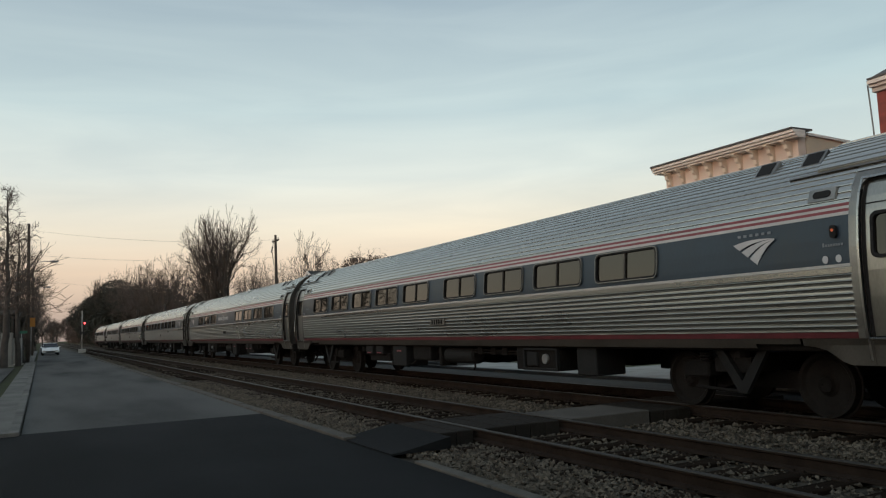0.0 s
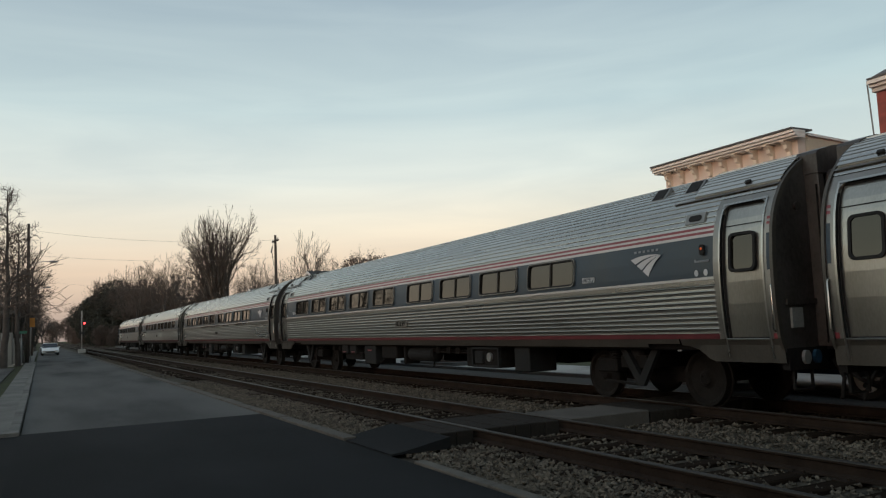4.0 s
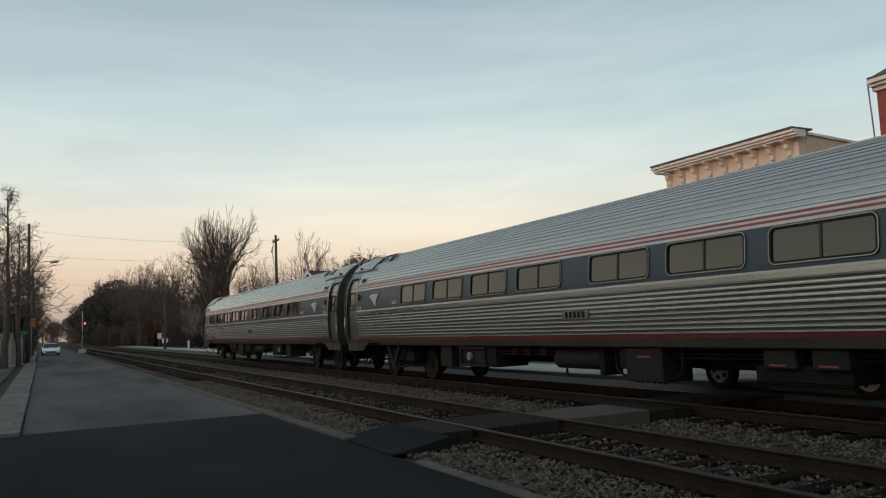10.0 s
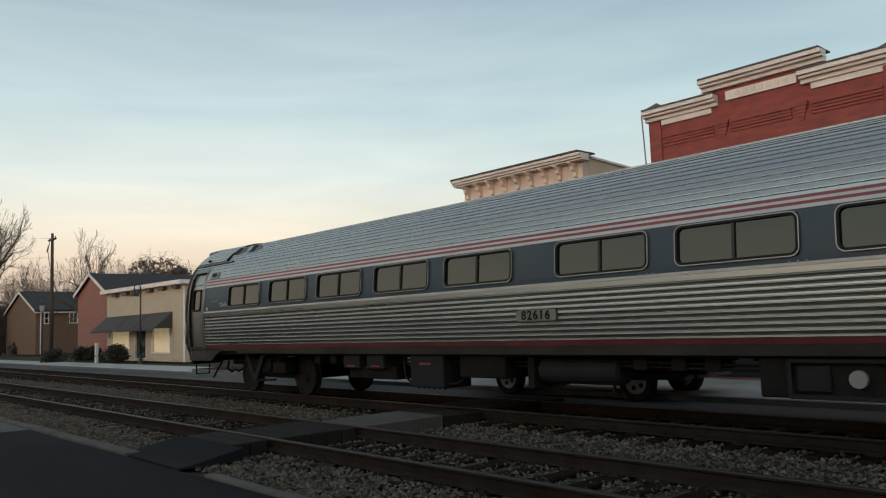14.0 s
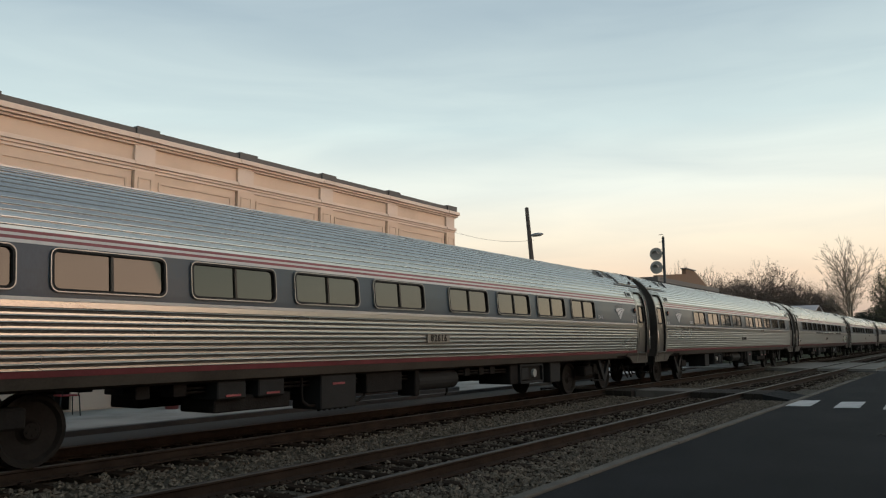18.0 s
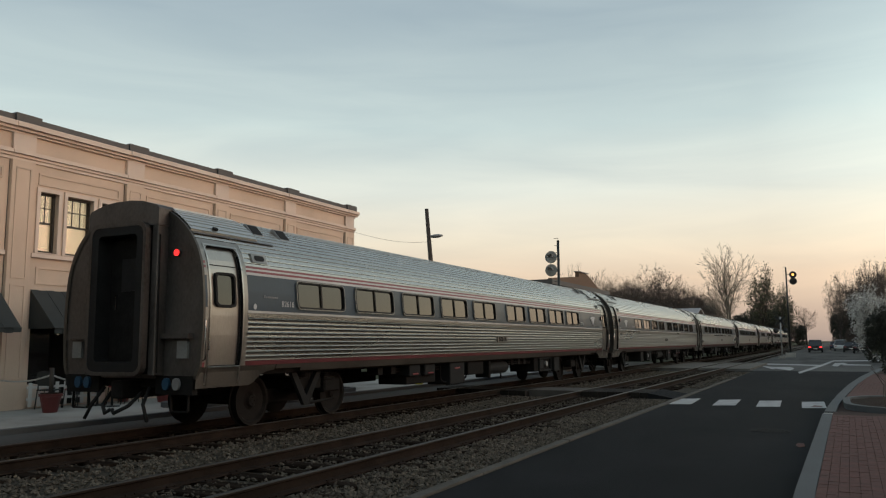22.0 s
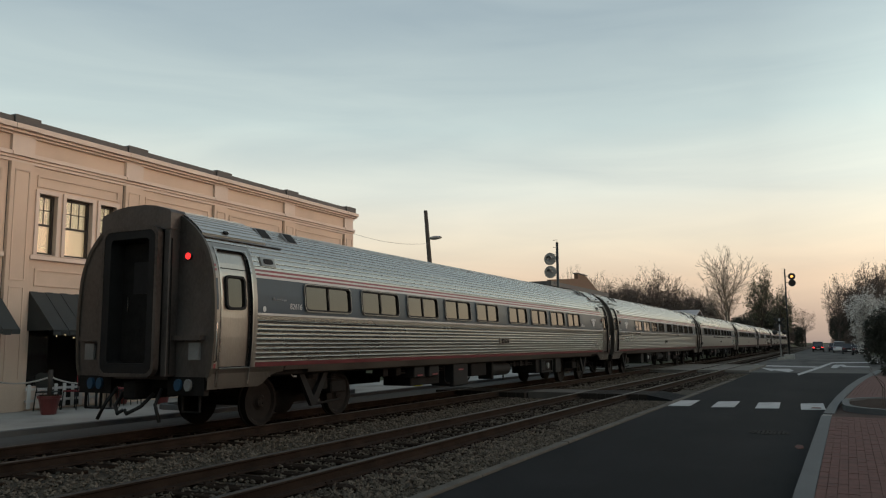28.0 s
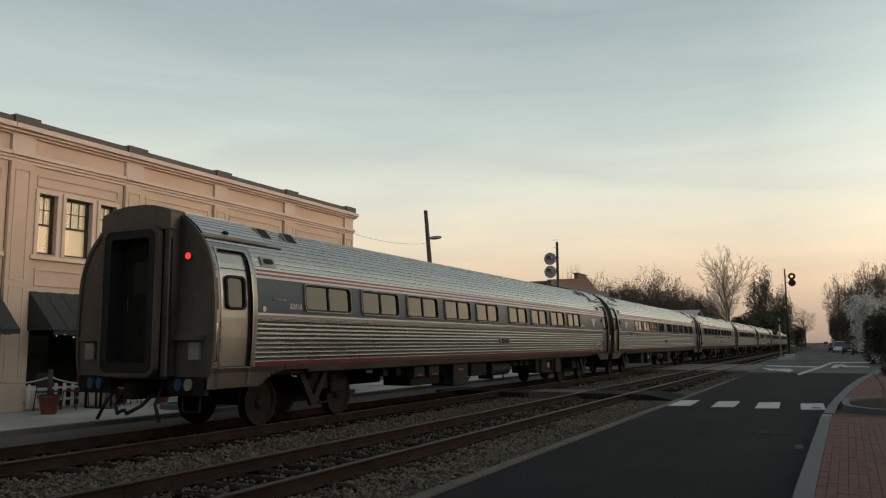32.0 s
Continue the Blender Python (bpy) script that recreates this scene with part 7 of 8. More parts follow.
def car(m, paint, label, suv=False, pickup=False, lights=None, L=4.5, W=1.8):
    """Parked car along y, front toward +y."""
    c = thing("car", m, label, "car", "cars in the street")
    h = W / 2
    r = 0.33 if not pickup else 0.40
    top = 1.72 if suv else 1.85 if pickup else 1.43
    sill = 0.28 if not pickup else 0.42
    belt = 0.92 if not pickup else 1.15
    wb = L * 0.30
    body = [(-L / 2, sill + 0.12), (-L / 2, belt - 0.05), (-L / 2 + 0.12, belt), (L * 0.22, belt), (L / 2 - 0.25, belt - 0.12), (L / 2, belt - 0.35), (L / 2, sill + 0.1), (L / 2 - 0.15, sill)]
    body += [(-L / 2 + 0.15, sill)]
    bm = bmesh.new()
    prism(bm, body, "x", -h, h)
    bmesh.ops.bevel(bm, geom=[e for e in bm.edges if abs(e.verts[0].co.x - e.verts[1].co.x) < 1e-5], offset=0.07, segments=2, affect="EDGES")
    part("body", bm, paint, c)
    for s in (-1, 1):
        for y in (wb, -wb):
            bm = bmesh.new()
            prism(bm, [(y + (r + 0.05) * math.cos(a), max(sill - 0.01, r + (r + 0.05) * math.sin(a))) for a in [6.2832 * k / 18 for k in range(18)]], "x", s * (h - 0.18), s * (h + 0.004))
            part("wheel_arch", bm, BLACKMETAL, c)
    y0, y1 = (-L * 0.46, L * 0.20) if suv else (-L * 0.02, L * 0.24) if pickup else (-L * 0.36, L * 0.18)
    bm = bmesh.new()
    prism(bm, [(y0, belt - 0.02), (y0 + 0.25, top - 0.08), (y0 + 0.5, top), (y1 - 0.75, top), (y1 - 0.6, top - 0.04), (y1, belt - 0.02)], "x", -h + 0.14, h - 0.14)
    bmesh.ops.bevel(bm, geom=bm.edges[:], offset=0.04, segments=2, affect="EDGES")
    part("cabin", bm, CARGLASS, c, "dark glazed cabin")
    bm = bmesh.new()
    rbx(bm, -h + 0.15, h - 0.15, y0 + 0.38, y1 - 0.66, top - 0.05, top + 0.015, 0.03, 2)
    for s in (-1, 1):
        for a, b in ((y0 + 0.15, y0 + 0.28), ((y0 + y1) / 2 - 0.05, (y0 + y1) / 2 + 0.05)):
            bx(bm, min(s * (h - 0.145), s * (h - 0.12)), max(s * (h - 0.145), s * (h - 0.12)), a, b, belt - 0.02, top - 0.06)
    part("roof_panel", bm, paint, c)
    for s in (-1, 1):
        for y in (wb, -wb):
            wheel_part(c, s * h, y, r, 0.2)
        bm = bmesh.new()
        rbx(bm, s * (h - 0.22) - 0.16, s * (h - 0.22) + 0.16, -L / 2 - 0.012, -L / 2 + 0.05, belt - 0.24, belt - 0.09, 0.02)
        part("tail_lamp", bm, lights or REDSTRIPE, c)
        bm = bmesh.new()
        rbx(bm, s * (h - 0.25) - 0.17, s * (h - 0.25) + 0.17, L / 2 - 0.05, L / 2 + 0.012, belt - 0.46, belt - 0.33, 0.02)
        part("headlamp", bm, LAMPGLASS, c)
        bm = bmesh.new()
        rbx(bm, s * (h + 0.07) - 0.07, s * (h + 0.07) + 0.07, y1 - 0.45, y1 - 0.33, belt, belt + 0.12, 0.02)
        part("mirror", bm, paint, c)
    bm = bmesh.new()
    rbx(bm, -0.5, 0.5, L / 2 - 0.02, L / 2 + 0.02, sill + 0.08, sill + 0.24, 0.02)
    part("grille", bm, BLACKMETAL, c)
    bm = bmesh.new()
    rbx(bm, -0.25, 0.25, -L / 2 - 0.015, -L / 2 + 0.01, belt - 0.45, belt - 0.33, 0.005)
    part("blank_plate", bm, WHITESIGN, c)
    return c


PAINTWHITE = mat("white car paint", (0.60, 0.61, 0.61), 0.25, 0, 0.06, 1, 0)
PAINTDARK = mat("dark car paint", (0.020, 0.021, 0.024), 0.25, 0, 0.1, 1, 0)
PAINTBLUE = mat("dark blue car paint", (0.016, 0.024, 0.045), 0.25, 0, 0.1, 1, 0)
PAINTSILVER = mat("silver car paint", (0.30, 0.30, 0.31), 0.3, 0.5, 0.1, 1, 0)
car(pose(1.0, 104, 0, 0, 0, 180), PAINTWHITE, "white car parked at the kerb")
car(pose(0.9, 111, 0, 0, 0, 180), PAINTDARK, "dark car parked behind a white one")
LEAVING = car(pose(2.4, -84, 0), PAINTDARK, "dark car driving away with tail lamps lit", suv=True, lights=TAIL)
car(pose(-0.9, -138, 0, 0, 0, 180), PAINTWHITE, "white car parked by the far pavement", suv=True)
car(pose(-2.0, -122, 0, 0, 0, 180), PAINTDARK, "dark car parked by the far pavement")
car(pose(-3.0, -112, 0, 0, 0, 180), PAINTDARK, "dark low car parked by the far pavement")
car(pose(-0.2, -153, 0, 0, 0, 180), PAINTBLUE, "dark blue car parked by the far pavement")
car(pose(13.75, 10.5, 0.06), PAINTBLUE, "dark blue pickup with pale rims beside the line", pickup=True, L=5.6, W=1.9)
car(pose(15.5, -66, 0, 0, 0, 90), PAINTSILVER, "silver car waiting at the crossing")


# ---- cafe pavement ----
def planter_pot(x, y, r, h, label):
    t = thing("flower_pot", pose(x, y, 0.14), label, "flower pot", "pots on the pavement")
    bm = bmesh.new()
    tube(bm, [(0, 0, 0), (0, 0, 0.03), (0, 0, h * 0.85), (0, 0, h * 0.86), (0, 0, h)], [r * 0.62, r * 0.66, r * 0.95, r * 1.06, r * 1.06], 18)
    part("pot", bm, TERRACOTTA, t)
    bm = bmesh.new()
    tube(bm, [(0, 0, h - 0.03), (0, 0, h + 0.015)], r * 0.94, 16)
    part("soil", bm, MULCH, t)
    return t


p = planter_pot(16.0, -12.05, 0.24, 0.42, "dark red pot holding a wooden rope post")
rod("rope_post", p, [(0, 0, 0.4), (0, 0, 1.0)], 0.05, POLEWOOD)
p2 = planter_pot(16.0, -15.4, 0.22, 0.40, "dark red pot holding a wooden rope post")
rod("rope_post", p2, [(0, 0, 0.4), (0, 0, 1.0)], 0.05, POLEWOOD)


def rope(p, q, sag):
    p, q = Vector(p), Vector(q)
    pts = [p.lerp(q, k / 12) - Vector((0, 0, sag * 4 * (k / 12) * (1 - k / 12))) for k in range(13)]
    bm = bmesh.new()
    tube(bm, pts, 0.02, 6)
    tagged(part("barrier_rope", bm, ROPE), "white rope slung between two posts", "rope", "barrier ropes")


rope((16.0, -12.05, 0.98), (16.0, -13.75, 0.92), 0.16)
rope((16.0, -13.75, 0.92), (16.0, -15.4, 0.98), 0.16)
rope((16.0, -12.05, 0.98), (17.35, -11.75, 0.85), 0.08)
t = thing("rope_stand", pose(16.0, -13.75, 0.14), "plain dark post for a barrier rope", "post")
rod("post", t, [(0, 0, 0), (0, 0, 0.8)], 0.03, BLACKMETAL)
cuboid("foot", t, (-0.14, 0.14, -0.14, 0.14, 0, 0.03), BLACKMETAL)


def cafe_chair(x, y, rz, m, label):
    t = thing("cafe_chair", pose(x, y, 0.14, 0, 0, rz), label, "chair", "chairs before the cafe")
    cuboid("seat", t, (-0.21, 0.21, -0.21, 0.21, 0.43, 0.46), m, 0.012)
    for sx in (-1, 1):
        for sy in (-1, 1):
            rod("leg", t, [(sx * 0.19, sy * 0.19, 0.44), (sx * 0.22, sy * 0.22, 0)], 0.013, BLACKMETAL, 6)
    bm = bmesh.new()
    prism(bm, rounded(-0.21, 0.21, 0.55, 0.90, 0.10, 4), "y", 0.20, 0.222)
    part("backrest", bm, m, t)
    for sx in (-1, 1):
        rod("back_post", t, [(sx * 0.17, 0.20, 0.44), (sx * 0.17, 0.21, 0.62)], 0.013, BLACKMETAL, 6)
    return t


for x, y, rz, m, lab in ((16.7, -13.3, 100, REDCHAIR, "red cafe chair by a small table"), (16.6, -14.5, -80, REDCHAIR, "red cafe chair by a small table"), (17.0, -12.75, 30, BLACKMETAL, "black metal cafe chair under the awning"), (16.6, -14.9, 150, BLACKMETAL, "black metal cafe chair under the awning"), (16.5, -9.7, 80, REDCHAIR, "red cafe chair by the shopfront")):
    cafe_chair(x, y, rz, m, lab)
for y in (-13.9, -9.2):
    t = thing("cafe_table", pose(16.7, y, 0.14), "small round dark cafe table", "table", "tables before the cafe")
    rod("tabletop", t, [(0, 0, 0.72), (0, 0, 0.75)], 0.33, BLACKMETAL, 20)
    rod("stem", t, [(0, 0, 0.02), (0, 0, 0.72)], 0.03, BLACKMETAL)
    rod("foot", t, [(0, 0, 0), (0, 0, 0.025)], 0.22, BLACKMETAL, 16)
t = thing("picket_screen", pose(17.25, -13.4, 0.14), "low white picket screen before the shop window", "fence")
for k in range(9):
    cuboid("picket", t, (-0.02, 0.0, -1.0 + 0.24 * k, -0.90 + 0.24 * k, 0.05, 0.62), WHITESIGN, 0.008)
for z in (0.2, 0.48):
    cuboid("rail", t, (0.001, 0.03, -1.05, 1.05, z, z + 0.06), WHITESIGN, 0.006)
planter_pot(17.1, -15.05, 0.2, 0.36, "small red pot by the cafe wall")

t = thing("fire_hydrant", pose(13.8, -25.6, 0.14), "yellow fire hydrant on the pavement", "hydrant")
rod("barrel", t, [(0, 0, 0), (0, 0, 0.06), (0, 0, 0.07), (0, 0, 0.5), (0, 0, 0.62), (0, 0, 0.68)], [0.16, 0.16, 0.11, 0.11, 0.09, 0.03], HYDRANT, 14)
for s in (-1, 1):
    rod("nozzle", t, [(0, s * 0.1, 0.42), (0, s * 0.19, 0.42)], 0.05, HYDRANT, 10)
t = thing("sand_truck", pose(14.6, 6.4, 0.14), "small hand truck standing on the pavement", "hand truck")
for s in (-1, 1):
    rod("wheel", t, [(s * 0.16, 0, 0.12), (s * 0.2, 0, 0.12)], 0.12, TYRE, 12)
cuboid("crate", t, (-0.14, 0.14, -0.3, 0.3, 0.12, 0.34), GREYCAP)


def kerbed_bed(x0, x1, y0, y1, z, label, mound=0.22, seed=1, stems=0):
    t = thing("planting_bed", pose(0, 0, 0), label, "planting bed", "planting beds")
    bm = bmesh.new()
    r = min(x1 - x0, y1 - y0) * 0.45
    ringed(bm, rounded(x0, x1, y0, y1, r, 6), rounded(x0 + 0.15, x1 - 0.15, y0 + 0.15, y1 - 0.15, r - 0.1, 6), "z", z - 0.12, z + 0.12)
    part("kerb", bm, KERBPALE, t)
    bm = bmesh.new()
    n, rng = 14, random.Random(seed)
    o = rounded(x0 + 0.14, x1 - 0.14, y0 + 0.14, y1 - 0.14, r - 0.1, 6)
    cx, cy = (x0 + x1) / 2, (y0 + y1) / 2
    rings = []
    for k in range(6):
        f = 1 - k / 6
        rings.append([bm.verts.new((cx + (u - cx) * f, cy + (v - cy) * f, z + 0.05 + mound * (1 - f * f) + rng.uniform(-0.015, 0.03))) for u, v in o])
    for a, b in zip(rings, rings[1:]):
        for i in range(len(o)):
            bm.faces.new((a[i], a[(i + 1) % len(o)], b[(i + 1) % len(o)], b[i]))
    bm.faces.new(rings[-1])
    part("mulch", bm, MULCH, t, smooth=True)
    if stems:
        bm = bmesh.new()
        for k in range(stems):
            px, py = cx + rng.uniform(-0.3, 0.3) * (x1 - x0), cy + rng.uniform(-0.3, 0.3) * (y1 - y0)
            tube(bm, [(px, py, z), (px + rng.uniform(-0.1, 0.1), py + rng.uniform(-0.1, 0.1), z + 0.5), (px + rng.uniform(-0.3, 0.3), py + rng.uniform(-0.3, 0.3), z + rng.uniform(0.7, 1.1))], [0.012, 0.008, 0.004], 4)
        part("stems", bm, TWIG, t, "thin bare stems")
    return t


kerbed_bed(-3.6, -0.12, -23.6, -18.9, 0.11, "mulched planting bed with pale kerb", 0.12, 3, 16)
kerbed_bed(13.6, 14.6, -2.0, 0.3, 0.14, "mulch mound in a kerbed bed", 0.30, 5)
kerbed_bed(13.6, 15.0, -21.5, -14.0, 0.14, "planting bed with dry grasses beside the line", 0.15, 6, 60)
kerbed_bed(13.6, 15.0, 26, 31, 0.13, "planting bed with dry shrubs beside the line", 0.15, 7, 50)
t = thing("iron_fence", pose(16.4, -0.6, 0.14), "low iron railing before the shop", "fence")
for k in range(14):
    rod("baluster", t, [(0, -1.3 + 0.2 * k, 0), (0, -1.3 + 0.2 * k, 0.9)], 0.012, BLACKMETAL, 5)
for z in (0.1, 0.88):
    rod("rail", t, [(0, -1.4, z), (0, 1.4, z)], 0.02, BLACKMETAL, 6)

# ---- road markings ----
def marking(name, pts, label, m=None, z=0.005):
    bm = bmesh.new()
    prism(bm, pts, "z", z - 0.004, z)
    tagged(part(name, bm, m or WHITEPAINT), label, "road marking", "paint on the street")


for x in (4.02, 2.92, 1.86, 0.80):
    marking("crosswalk_bar", [(x - 0.55, -21.6), (x, -21.4), (x + 0.08, -23.5), (x - 0.47, -23.8)], "white crosswalk bar on dark asphalt")
marking("stop_line", [(5.09, -62.13), (0.91, -58.86), (0.95, -56.5), (4.94, -59.29)], "worn white stop line", z=0.012)
marking("lane_line", [(1.77, -45.17), (0.94, -58.45), (0.26, -70.71), (-0.03, -70.77), (0.72, -56.56), (1.62, -43.26)], "slanting white lane line", z=0.012)
marking("edge_line", [(0.18, -72.32), (-3.79, -74.29), (-3.6, -70.71), (0.09, -68.85)], "long white edge line", z=0.012)
marking("turn_arrow", [(4.36, -55.63), (3.46, -53.43), (2.53, -53.68), (2.15, -50.53), (2.28, -47.59), (3.23, -50.74), (3.26, -49.21), (3.98, -53.3)], "worn white turn arrow", z=0.012)
marking("turn_arrow", [(0.22, -56.69), (0.02, -63.75), (-0.58, -64.69), (-0.81, -60.95), (-2.14, -59.88), (-2.08, -58.16), (-0.51, -58.15), (-0.4, -60.85), (-0.1, -55.55)], "worn white turn arrow", z=0.012)
marking("slash_line", [(4.4, -46.98), (5.42, -64.19), (5.08, -63.43), (4.28, -47.01)], "short slanting white line", z=0.012)
marking("spray_mark", [(0.62, -14.15), (0.53, -14.1), (0.50, -13.7), (0.58, -13.55), (0.64, -13.8)], "faded orange spray mark on the asphalt", SPRAY)
marking("spray_mark", [(0.55, -22.3), (0.35, -22.2), (0.36, -21.9), (0.6, -21.9)], "faded orange spray mark on the crosswalk", SPRAY, 0.008)
marking("spray_mark", [(0.10, -15.2), (-0.02, -15.1), (0.0, -14.4), (0.12, -14.5)], "orange spray mark on the kerb", SPRAY, 0.153)
t = thing("manhole_cover", pose(1.15, -15.8, 0.0), "round iron manhole cover in the asphalt", "manhole cover")
bm = bmesh.new()
tube(bm, [(0, 0, -0.03), (0, 0, 0.006)], 0.36, 24)
part("frame", bm, GEAR, t)
bm = bmesh.new()
for i in range(-4, 5):
    for j in range(-4, 5):
        if math.hypot(i, j) < 4.3:
            bx(bm, i * 0.07 - 0.02, i * 0.07 + 0.02, j * 0.07 - 0.02, j * 0.07 + 0.02, 0.006, 0.012)
part("cover_studs", bm, WHEEL, t)

# ---- corner pavement of red pavers, with its pale kerb ----
band("pavement_bed", -6.0, 0.105, -18.7, 0.5, 0.14, JOINTSAND, 0.22)
sheet("kerb_corner", [(0.11, -18.2), (0.30, -18.2), (0.44, -9), (0.47, -4), (0.47, 0.5), (0.28, 0.5), (0.25, -9)], 0.15, KERBPALE, 0.2)
sheet("kerb_ramp", [(0.30, -18.25), (-6.0, -18.0), (-6.0, -18.45), (0.28, -18.7)], 0.125, CONCRETE, 0.12)
sheet("kerb_corner_south", [(0.27, -18.75), (0.17, -21.24), (0.01, -24.48), (-0.35, -30.24), (-0.86, -36.69), (-1.71, -44.99), (-2.63, -52.24), (-2.93, -51.49), (-1.99, -44.39), (-1.12, -36.24), (-0.59, -29.94), (-0.21, -24.33), (-0.03, -21.24), (0.06, -18.75)], 0.15, KERBPALE, 0.2)
sheet("pavement_corner", [(0.05, -18.76), (-0.03, -21.24), (-0.21, -24.33), (-0.59, -29.94), (-1.12, -36.24), (-1.99, -44.39), (-2.93, -51.49), (-9.0, -51.49), (-9.0, -18.76)], 0.10, JOINTSAND, 0.18)
bm = bmesh.new()
bx(bm, 0, 0.095, 0, 0.195, 0, 0.05)
PAVE = mesh_of(bm, PAVER)
root = tagged(new("pavement_pavers"), kind="structure")
rng = random.Random(11)
made, rest = 0, []
y = -17.9
row = 0
while y < -6.0:
    x = 0.11 + 0.0152 * (y + 18.2) - 0.10
    while x > -3.2:
        dz = rng.uniform(-0.002, 0.002)
        if made < 300 and -0.9 < x and y < -9.2:
            part("paver", PAVE, PAVER, root, at=pose(x, y, 0.104 + dz))
            made += 1
        else:
            rest.append((x, y, dz))
        x -= 0.10
    y += 0.20
    row += 1
bm = bmesh.new()
for x, y, dz in rest:
    bx(bm, x, x + 0.095, y, y + 0.195, 0.104, 0.154 + dz)
tagged(part("pavers", bm, PAVER, root), kind="stuff")
bm = bmesh.new()
for j in range(81):
    y = -40.0 + 0.20 * j
    x0 = float(np.interp(y, [-45, -36.7, -30.2, -24.5, -21.2], [-2.0, -1.15, -0.62, -0.25, -0.05])) - 0.10
    for i in range(27):
        bx(bm, x0 - 0.10 * i, x0 - 0.10 * i + 0.095, y, y + 0.195, 0.104, 0.154)
tagged(part("pavers", bm, PAVER, root), kind="stuff")

# ---- sleepers ----
bm = bmesh.new()
rbx(bm, -1.30, 1.30, -0.115, 0.115, -0.16, 0, 0.014)
TIEMESH = mesh_of(bm, TIE)
bm = bmesh.new()
for s in (-1, 1):
    bx(bm, s * GAUGE / 2 - 0.17, s * GAUGE / 2 + 0.17, -0.09, 0.09, 0.0, 0.012)
    for a in (-0.12, 0.12):
        for b in (-0.06, 0.06):
            bx(bm, s * GAUGE / 2 + a - 0.012, s * GAUGE / 2 + a + 0.012, b - 0.012, b + 0.012, 0.014, 0.035)
PLATEMESH = mesh_of(bm, RAILSIDE)
rng = random.Random(2)
for name, cx, lo, hi in (("track_near", NEAR, -30, 36), ("track_far", FAR, -26, 34)):
    root = tagged(new(name), kind="structure")
    far = bmesh.new()
    y = -420.0
    while y < 420:
        j = rng.uniform(-0.03, 0.03)
        dz = rng.uniform(-0.012, 0.006)
        if lo < y < hi:
            m = pose(cx + rng.uniform(-0.06, 0.06), y + j, -0.024 + dz, 0, 0, rng.uniform(-1.2, 1.2))
            s = part("sleeper", TIEMESH, TIE, root, at=m)
            part("tie_plate", PLATEMESH, RAILSIDE, s)
        elif abs(y) < 140:
            bx(far, cx - 1.3, cx + 1.3, y - 0.115, y + 0.115, -0.12, -0.024 + dz)
        y += 0.55
    tagged(part("sleepers", far, TIE, root), kind="stuff")

# ---- foot crossings of timber over the tracks ----
def foot_crossing(name, y0, y1, label):
    t = thing(name, pose(0, 0, 0), label, "crossing", "foot crossings over the line")
    def deck(x0, x1, m, n, z=RAIL - 0.005):
        w = (x1 - x0) / n
        for k in range(n):
            bm = bmesh.new()
            rbx(bm, x0 + k * w + 0.006, x0 + (k + 1) * w - 0.006, y0, y1 - 0.25 * (m is PADGREY), -0.07, z + 0.004 * (k % 2), 0.012)
            part("plank", bm, m, t)
    deck(NEAR - 0.66, NEAR + 0.66, PLANK, 5)
    deck(FAR - 0.66, FAR + 0.66, PLANK, 5)
    deck(NEAR + 0.85, 8.85, PADGREY, 1)
    deck(8.87, FAR - 0.85, PLANK, 3, RAIL - 0.03)
    deck(NEAR - 1.40, NEAR - 0.85, PLANK, 2)
    deck(FAR + 0.85, FAR + 1.45, PLANK, 2)
    bm = bmesh.new()
    prism(bm, [(XK - 0.1, 0.0), (XK + 0.05, 0.01), (NEAR - 1.41, 0.14), (NEAR - 1.41, -0.02), (XK - 0.1, -0.02)], "y", y0 - 0.35, y1 + 0.15)
    part("ramp", bm, ASPHALT_NEW, t, "asphalt ramp up from the street")
    return t


foot_crossing("foot_crossing", 9.95, 11.45, "dark timber foot crossing over both tracks")
foot_crossing("foot_crossing", -25.4, -23.6, "dark timber foot crossing over both tracks")
bm = bmesh.new()
bx(bm, 11.98, 12.095, -46, 150, -0.1, 0.055)
tagged(part("platform_face", bm, PLANK), kind="structure")


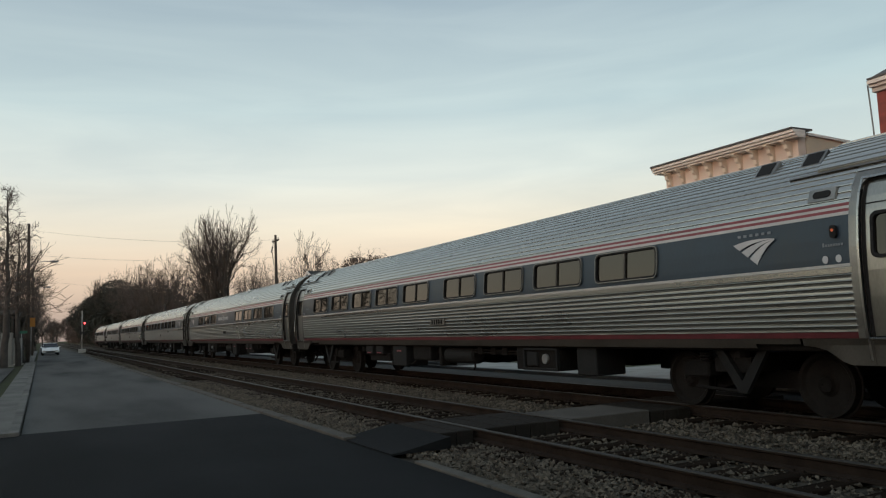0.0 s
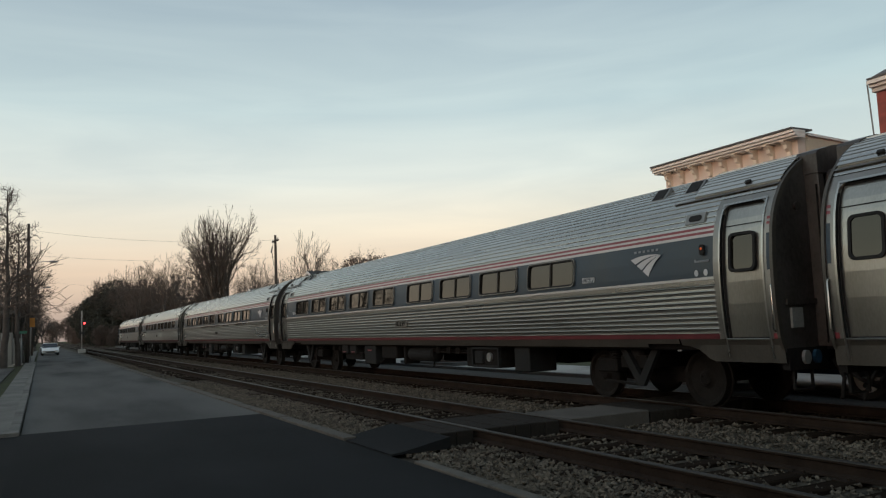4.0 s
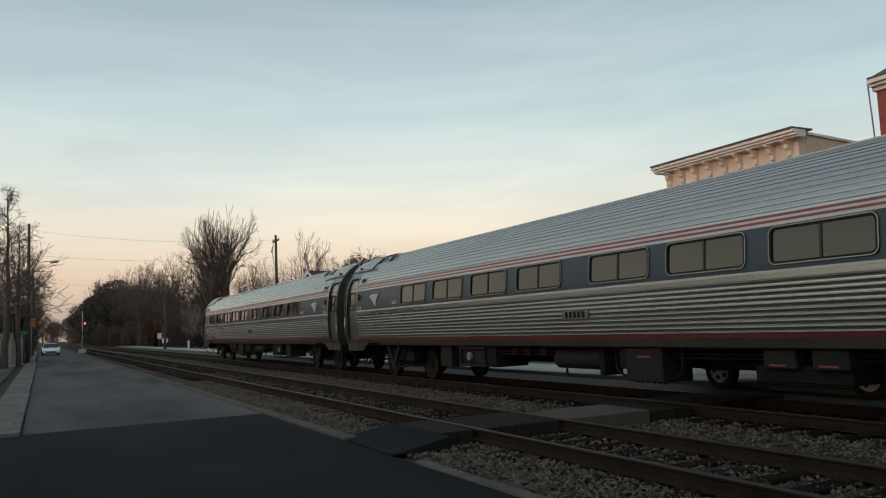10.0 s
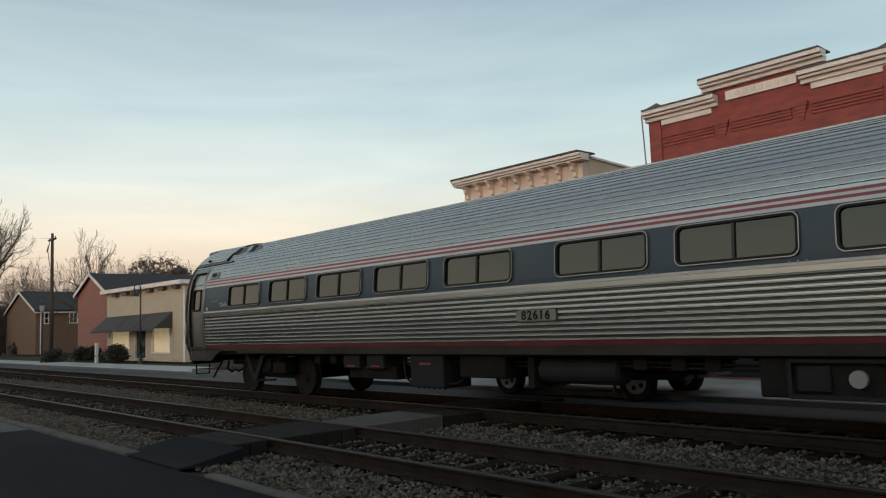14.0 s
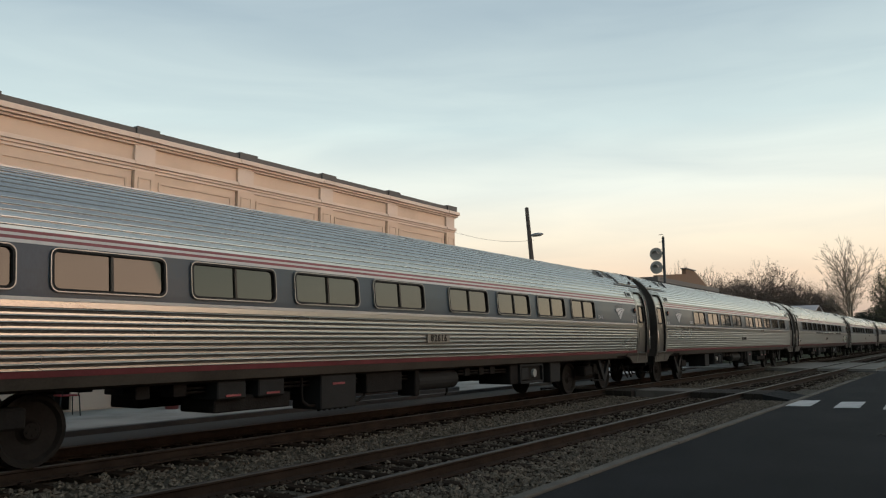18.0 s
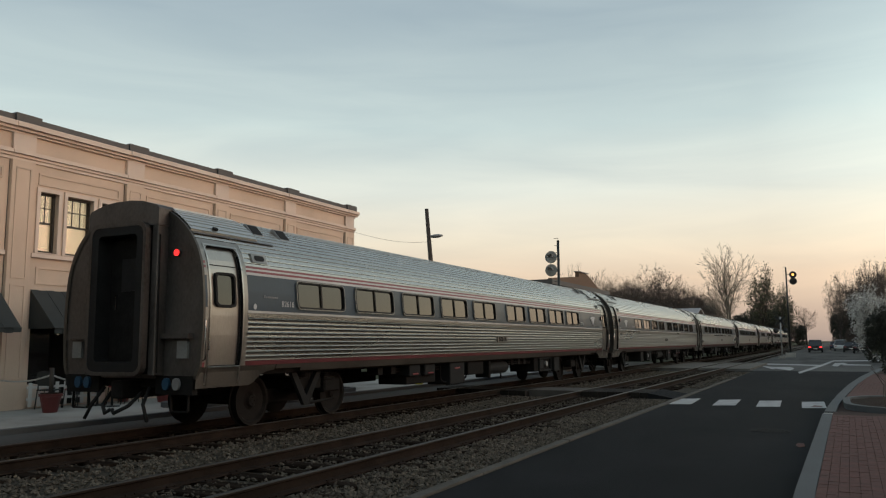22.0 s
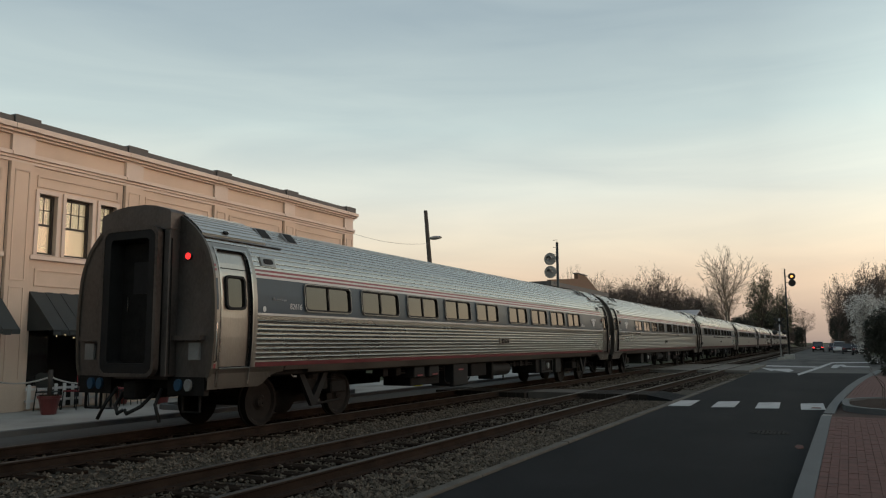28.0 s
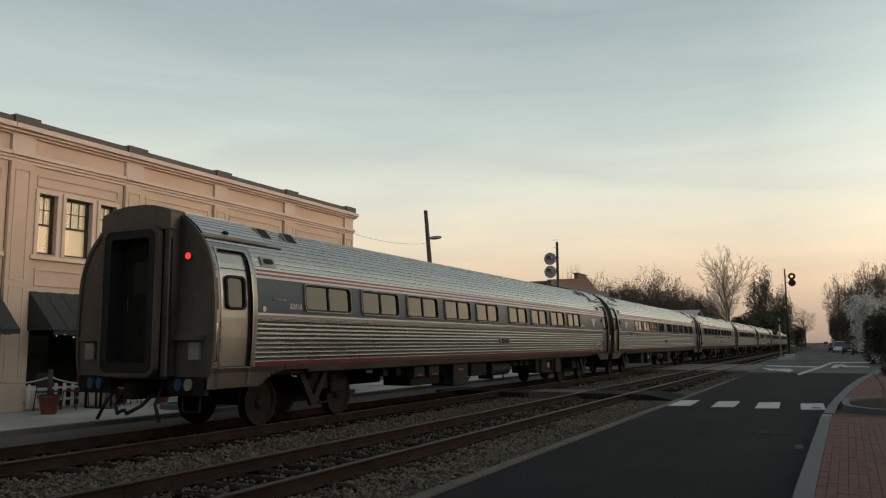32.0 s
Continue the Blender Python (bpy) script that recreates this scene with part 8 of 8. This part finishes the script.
# ---- ballast stones ----
def stones(name, n, x0, x1, y0, y1, seed, smin, smax, avoid=(), z=-0.012, ties=()):
    """Loose angular stones, each with its own shape."""
    r = np.random.default_rng(seed)
    base = np.array([(1, 0, 0), (-1, 0, 0), (0, 1, 0), (0, -1, 0), (0, 0, 1), (0, 0, -1)], float)
    tri = np.array([(0, 2, 4), (2, 1, 4), (1, 3, 4), (3, 0, 4), (2, 0, 5), (1, 2, 5), (3, 1, 5), (0, 3, 5)])
    P = np.stack([r.uniform(x0, x1, n), r.uniform(y0, y1, n), np.full(n, z)], 1)
    keep = np.ones(n, bool)
    for a, b in avoid:
        keep &= ~((P[:, 1] > a) & (P[:, 1] < b))
    for cx in ties:
        keep &= ~((np.abs(P[:, 0] - cx) < 1.33) & (np.abs((P[:, 1] + 420 + 0.275) % 0.55 - 0.275) < 0.14))
    P = P[keep]
    n = len(P)
    s = r.uniform(smin, smax, (n, 1, 1)) * r.uniform(0.55, 1.25, (n, 6, 1))
    a = r.uniform(0, 6.283, n)
    c, d = np.cos(a), np.sin(a)
    V = base[None] * s + r.normal(0, 0.006, (n, 6, 3))
    tilt = r.uniform(-0.6, 0.6, n)
    V = np.stack([V[..., 0] + V[..., 2] * tilt[:, None], V[..., 1], V[..., 2] - V[..., 0] * tilt[:, None] * 0.6], -1)
    V = np.stack([V[..., 0] * c[:, None] - V[..., 1] * d[:, None], V[..., 0] * d[:, None] + V[..., 1] * c[:, None], V[..., 2] * 0.8], -1)
    V = V + P[:, None, :] + np.array([0, 0, 1.0]) * r.uniform(0.0, 0.022, (n, 1, 1))
    F = (tri[None] + 6 * np.arange(n)[:, None, None]).reshape(-1, 3)
    me = bpy.data.meshes.new("stones")
    me.from_pydata(V.reshape(-1, 3).tolist(), [], F.tolist())
    me.materials.append(STONEISLE)
    tagged(new(name, me), "loose grey ballast stones along the tracks", "ballast", kind="stuff")


STONEISLE = mat("loose ballast stones", (0.092, 0.079, 0.062), 0.95, 0, 0.4, 5, 0.3, 30, spec=0.08, second=(0.048, 0.041, 0.033))
nt = STONEISLE.node_tree
geo, hs = nt.nodes.new("ShaderNodeNewGeometry"), nt.nodes.new("ShaderNodeHueSaturation")
mr = nt.nodes.new("ShaderNodeMapRange")
mr.inputs[3].default_value, mr.inputs[4].default_value = 0.55, 1.3
p = nt.nodes["Principled BSDF"]
src = p.inputs["Base Color"].links[0].from_socket
nt.links.new(geo.outputs["Random Per Island"], mr.inputs[0])
nt.links.new(src, hs.inputs["Color"]), nt.links.new(mr.outputs[0], hs.inputs["Value"]), nt.links.new(hs.outputs[0], p.inputs["Base Color"])
GAPS = ((9.85, 11.55), (-25.5, -23.5))
stones("ballast", 30000, XK + 0.10, NEAR - 0.86, -26, 30, 1, 0.018, 0.040, GAPS, -0.050)
stones("ballast", 13000, NEAR - 0.68, NEAR + 0.68, -30, 36, 2, 0.016, 0.036, GAPS, -0.052)
stones("ballast", 34000, NEAR + 0.86, FAR - 0.86, -30, 34, 3, 0.018, 0.040, GAPS, -0.060, (FAR,))
stones("ballast", 8000, FAR - 0.68, FAR + 1.35, -30, 40, 4, 0.016, 0.038, GAPS, -0.065, (FAR,))
stones("ballast", 9000, XK + 0.1, 12, 34, 90, 5, 0.03, 0.06, (), -0.06)
stones("ballast", 5000, XK + 0.1, 12, -46, -30, 6, 0.03, 0.06, (), -0.06)


def motions():
    """The train rolls in from the left, slows down and stops."""
    dist = [(0, 170.1), (1, 157.2), (2, 144.8), (3, 132.2), (3.5, 126.2), (5.5, 103.5), (6, 98.2), (7, 87.8), (8, 78.2), (9, 69.2), (10, 60.3), (11, 52.0), (12, 44.4),
            (13, 37.2), (14, 30.2), (15, 23.6), (15.5, 20.9), (16.5, 15.9), (17.5, 11.0), (18, 9.15), (18.5, 7.4), (19, 5.87), (19.5, 4.47), (20, 3.25), (20.5, 2.21), (21, 1.37), (21.5, 0.69), (22, 0.28), (22.5, 0.07), (23, 0.0), (32, 0.0)]
    for i, ob in enumerate(TRAIN):
        rows = [(t, pose(FAR, REST - CAR * i + d, RAIL, 0, 0, TURN[i])) for t, d in dist]
        walk(ob, rows)
    # one car pulls off from the crossing and drives away down the street
    walk(LEAVING, [(t, pose(x, y, 0, 0, 0, 180)) for t, x, y in ((0, 2.6, -82), (15, 2.6, -82), (17.5, 2.6, -85), (18.5, 2.5, -89), (20, 2.4, -97), (22, 2.3, -120), (25, 2.3, -137), (28, 2.3, -150), (30, 2.3, -180), (32, 2.3, -330))])
    # the wheels roll without slipping
    ts = np.arange(0, 32.001, 0.005)
    turn = np.degrees((dist[0][1] - np.interp(ts, [t for t, _ in dist], [d for _, d in dist])) / 0.46)
    steps = [0]
    for k in range(1, len(ts)):
        if turn[k] - turn[steps[-1]] > 72 or ts[k] - ts[steps[-1]] > 0.99:
            steps.append(k)
    if steps[-1] != len(ts) - 1:
        steps.append(len(ts) - 1)
    for i, ob in enumerate(TRAIN):
        sense = -1 if TURN[i] else 1
        for w in ob.children_recursive:
            if w.name.startswith("wheelset"):
                y = w.matrix_basis.translation.y
                walk(w, [(float(ts[k]), pose(0, y, 0.46, sense * float(turn[k]), 0, 0)) for k in steps])


motions()
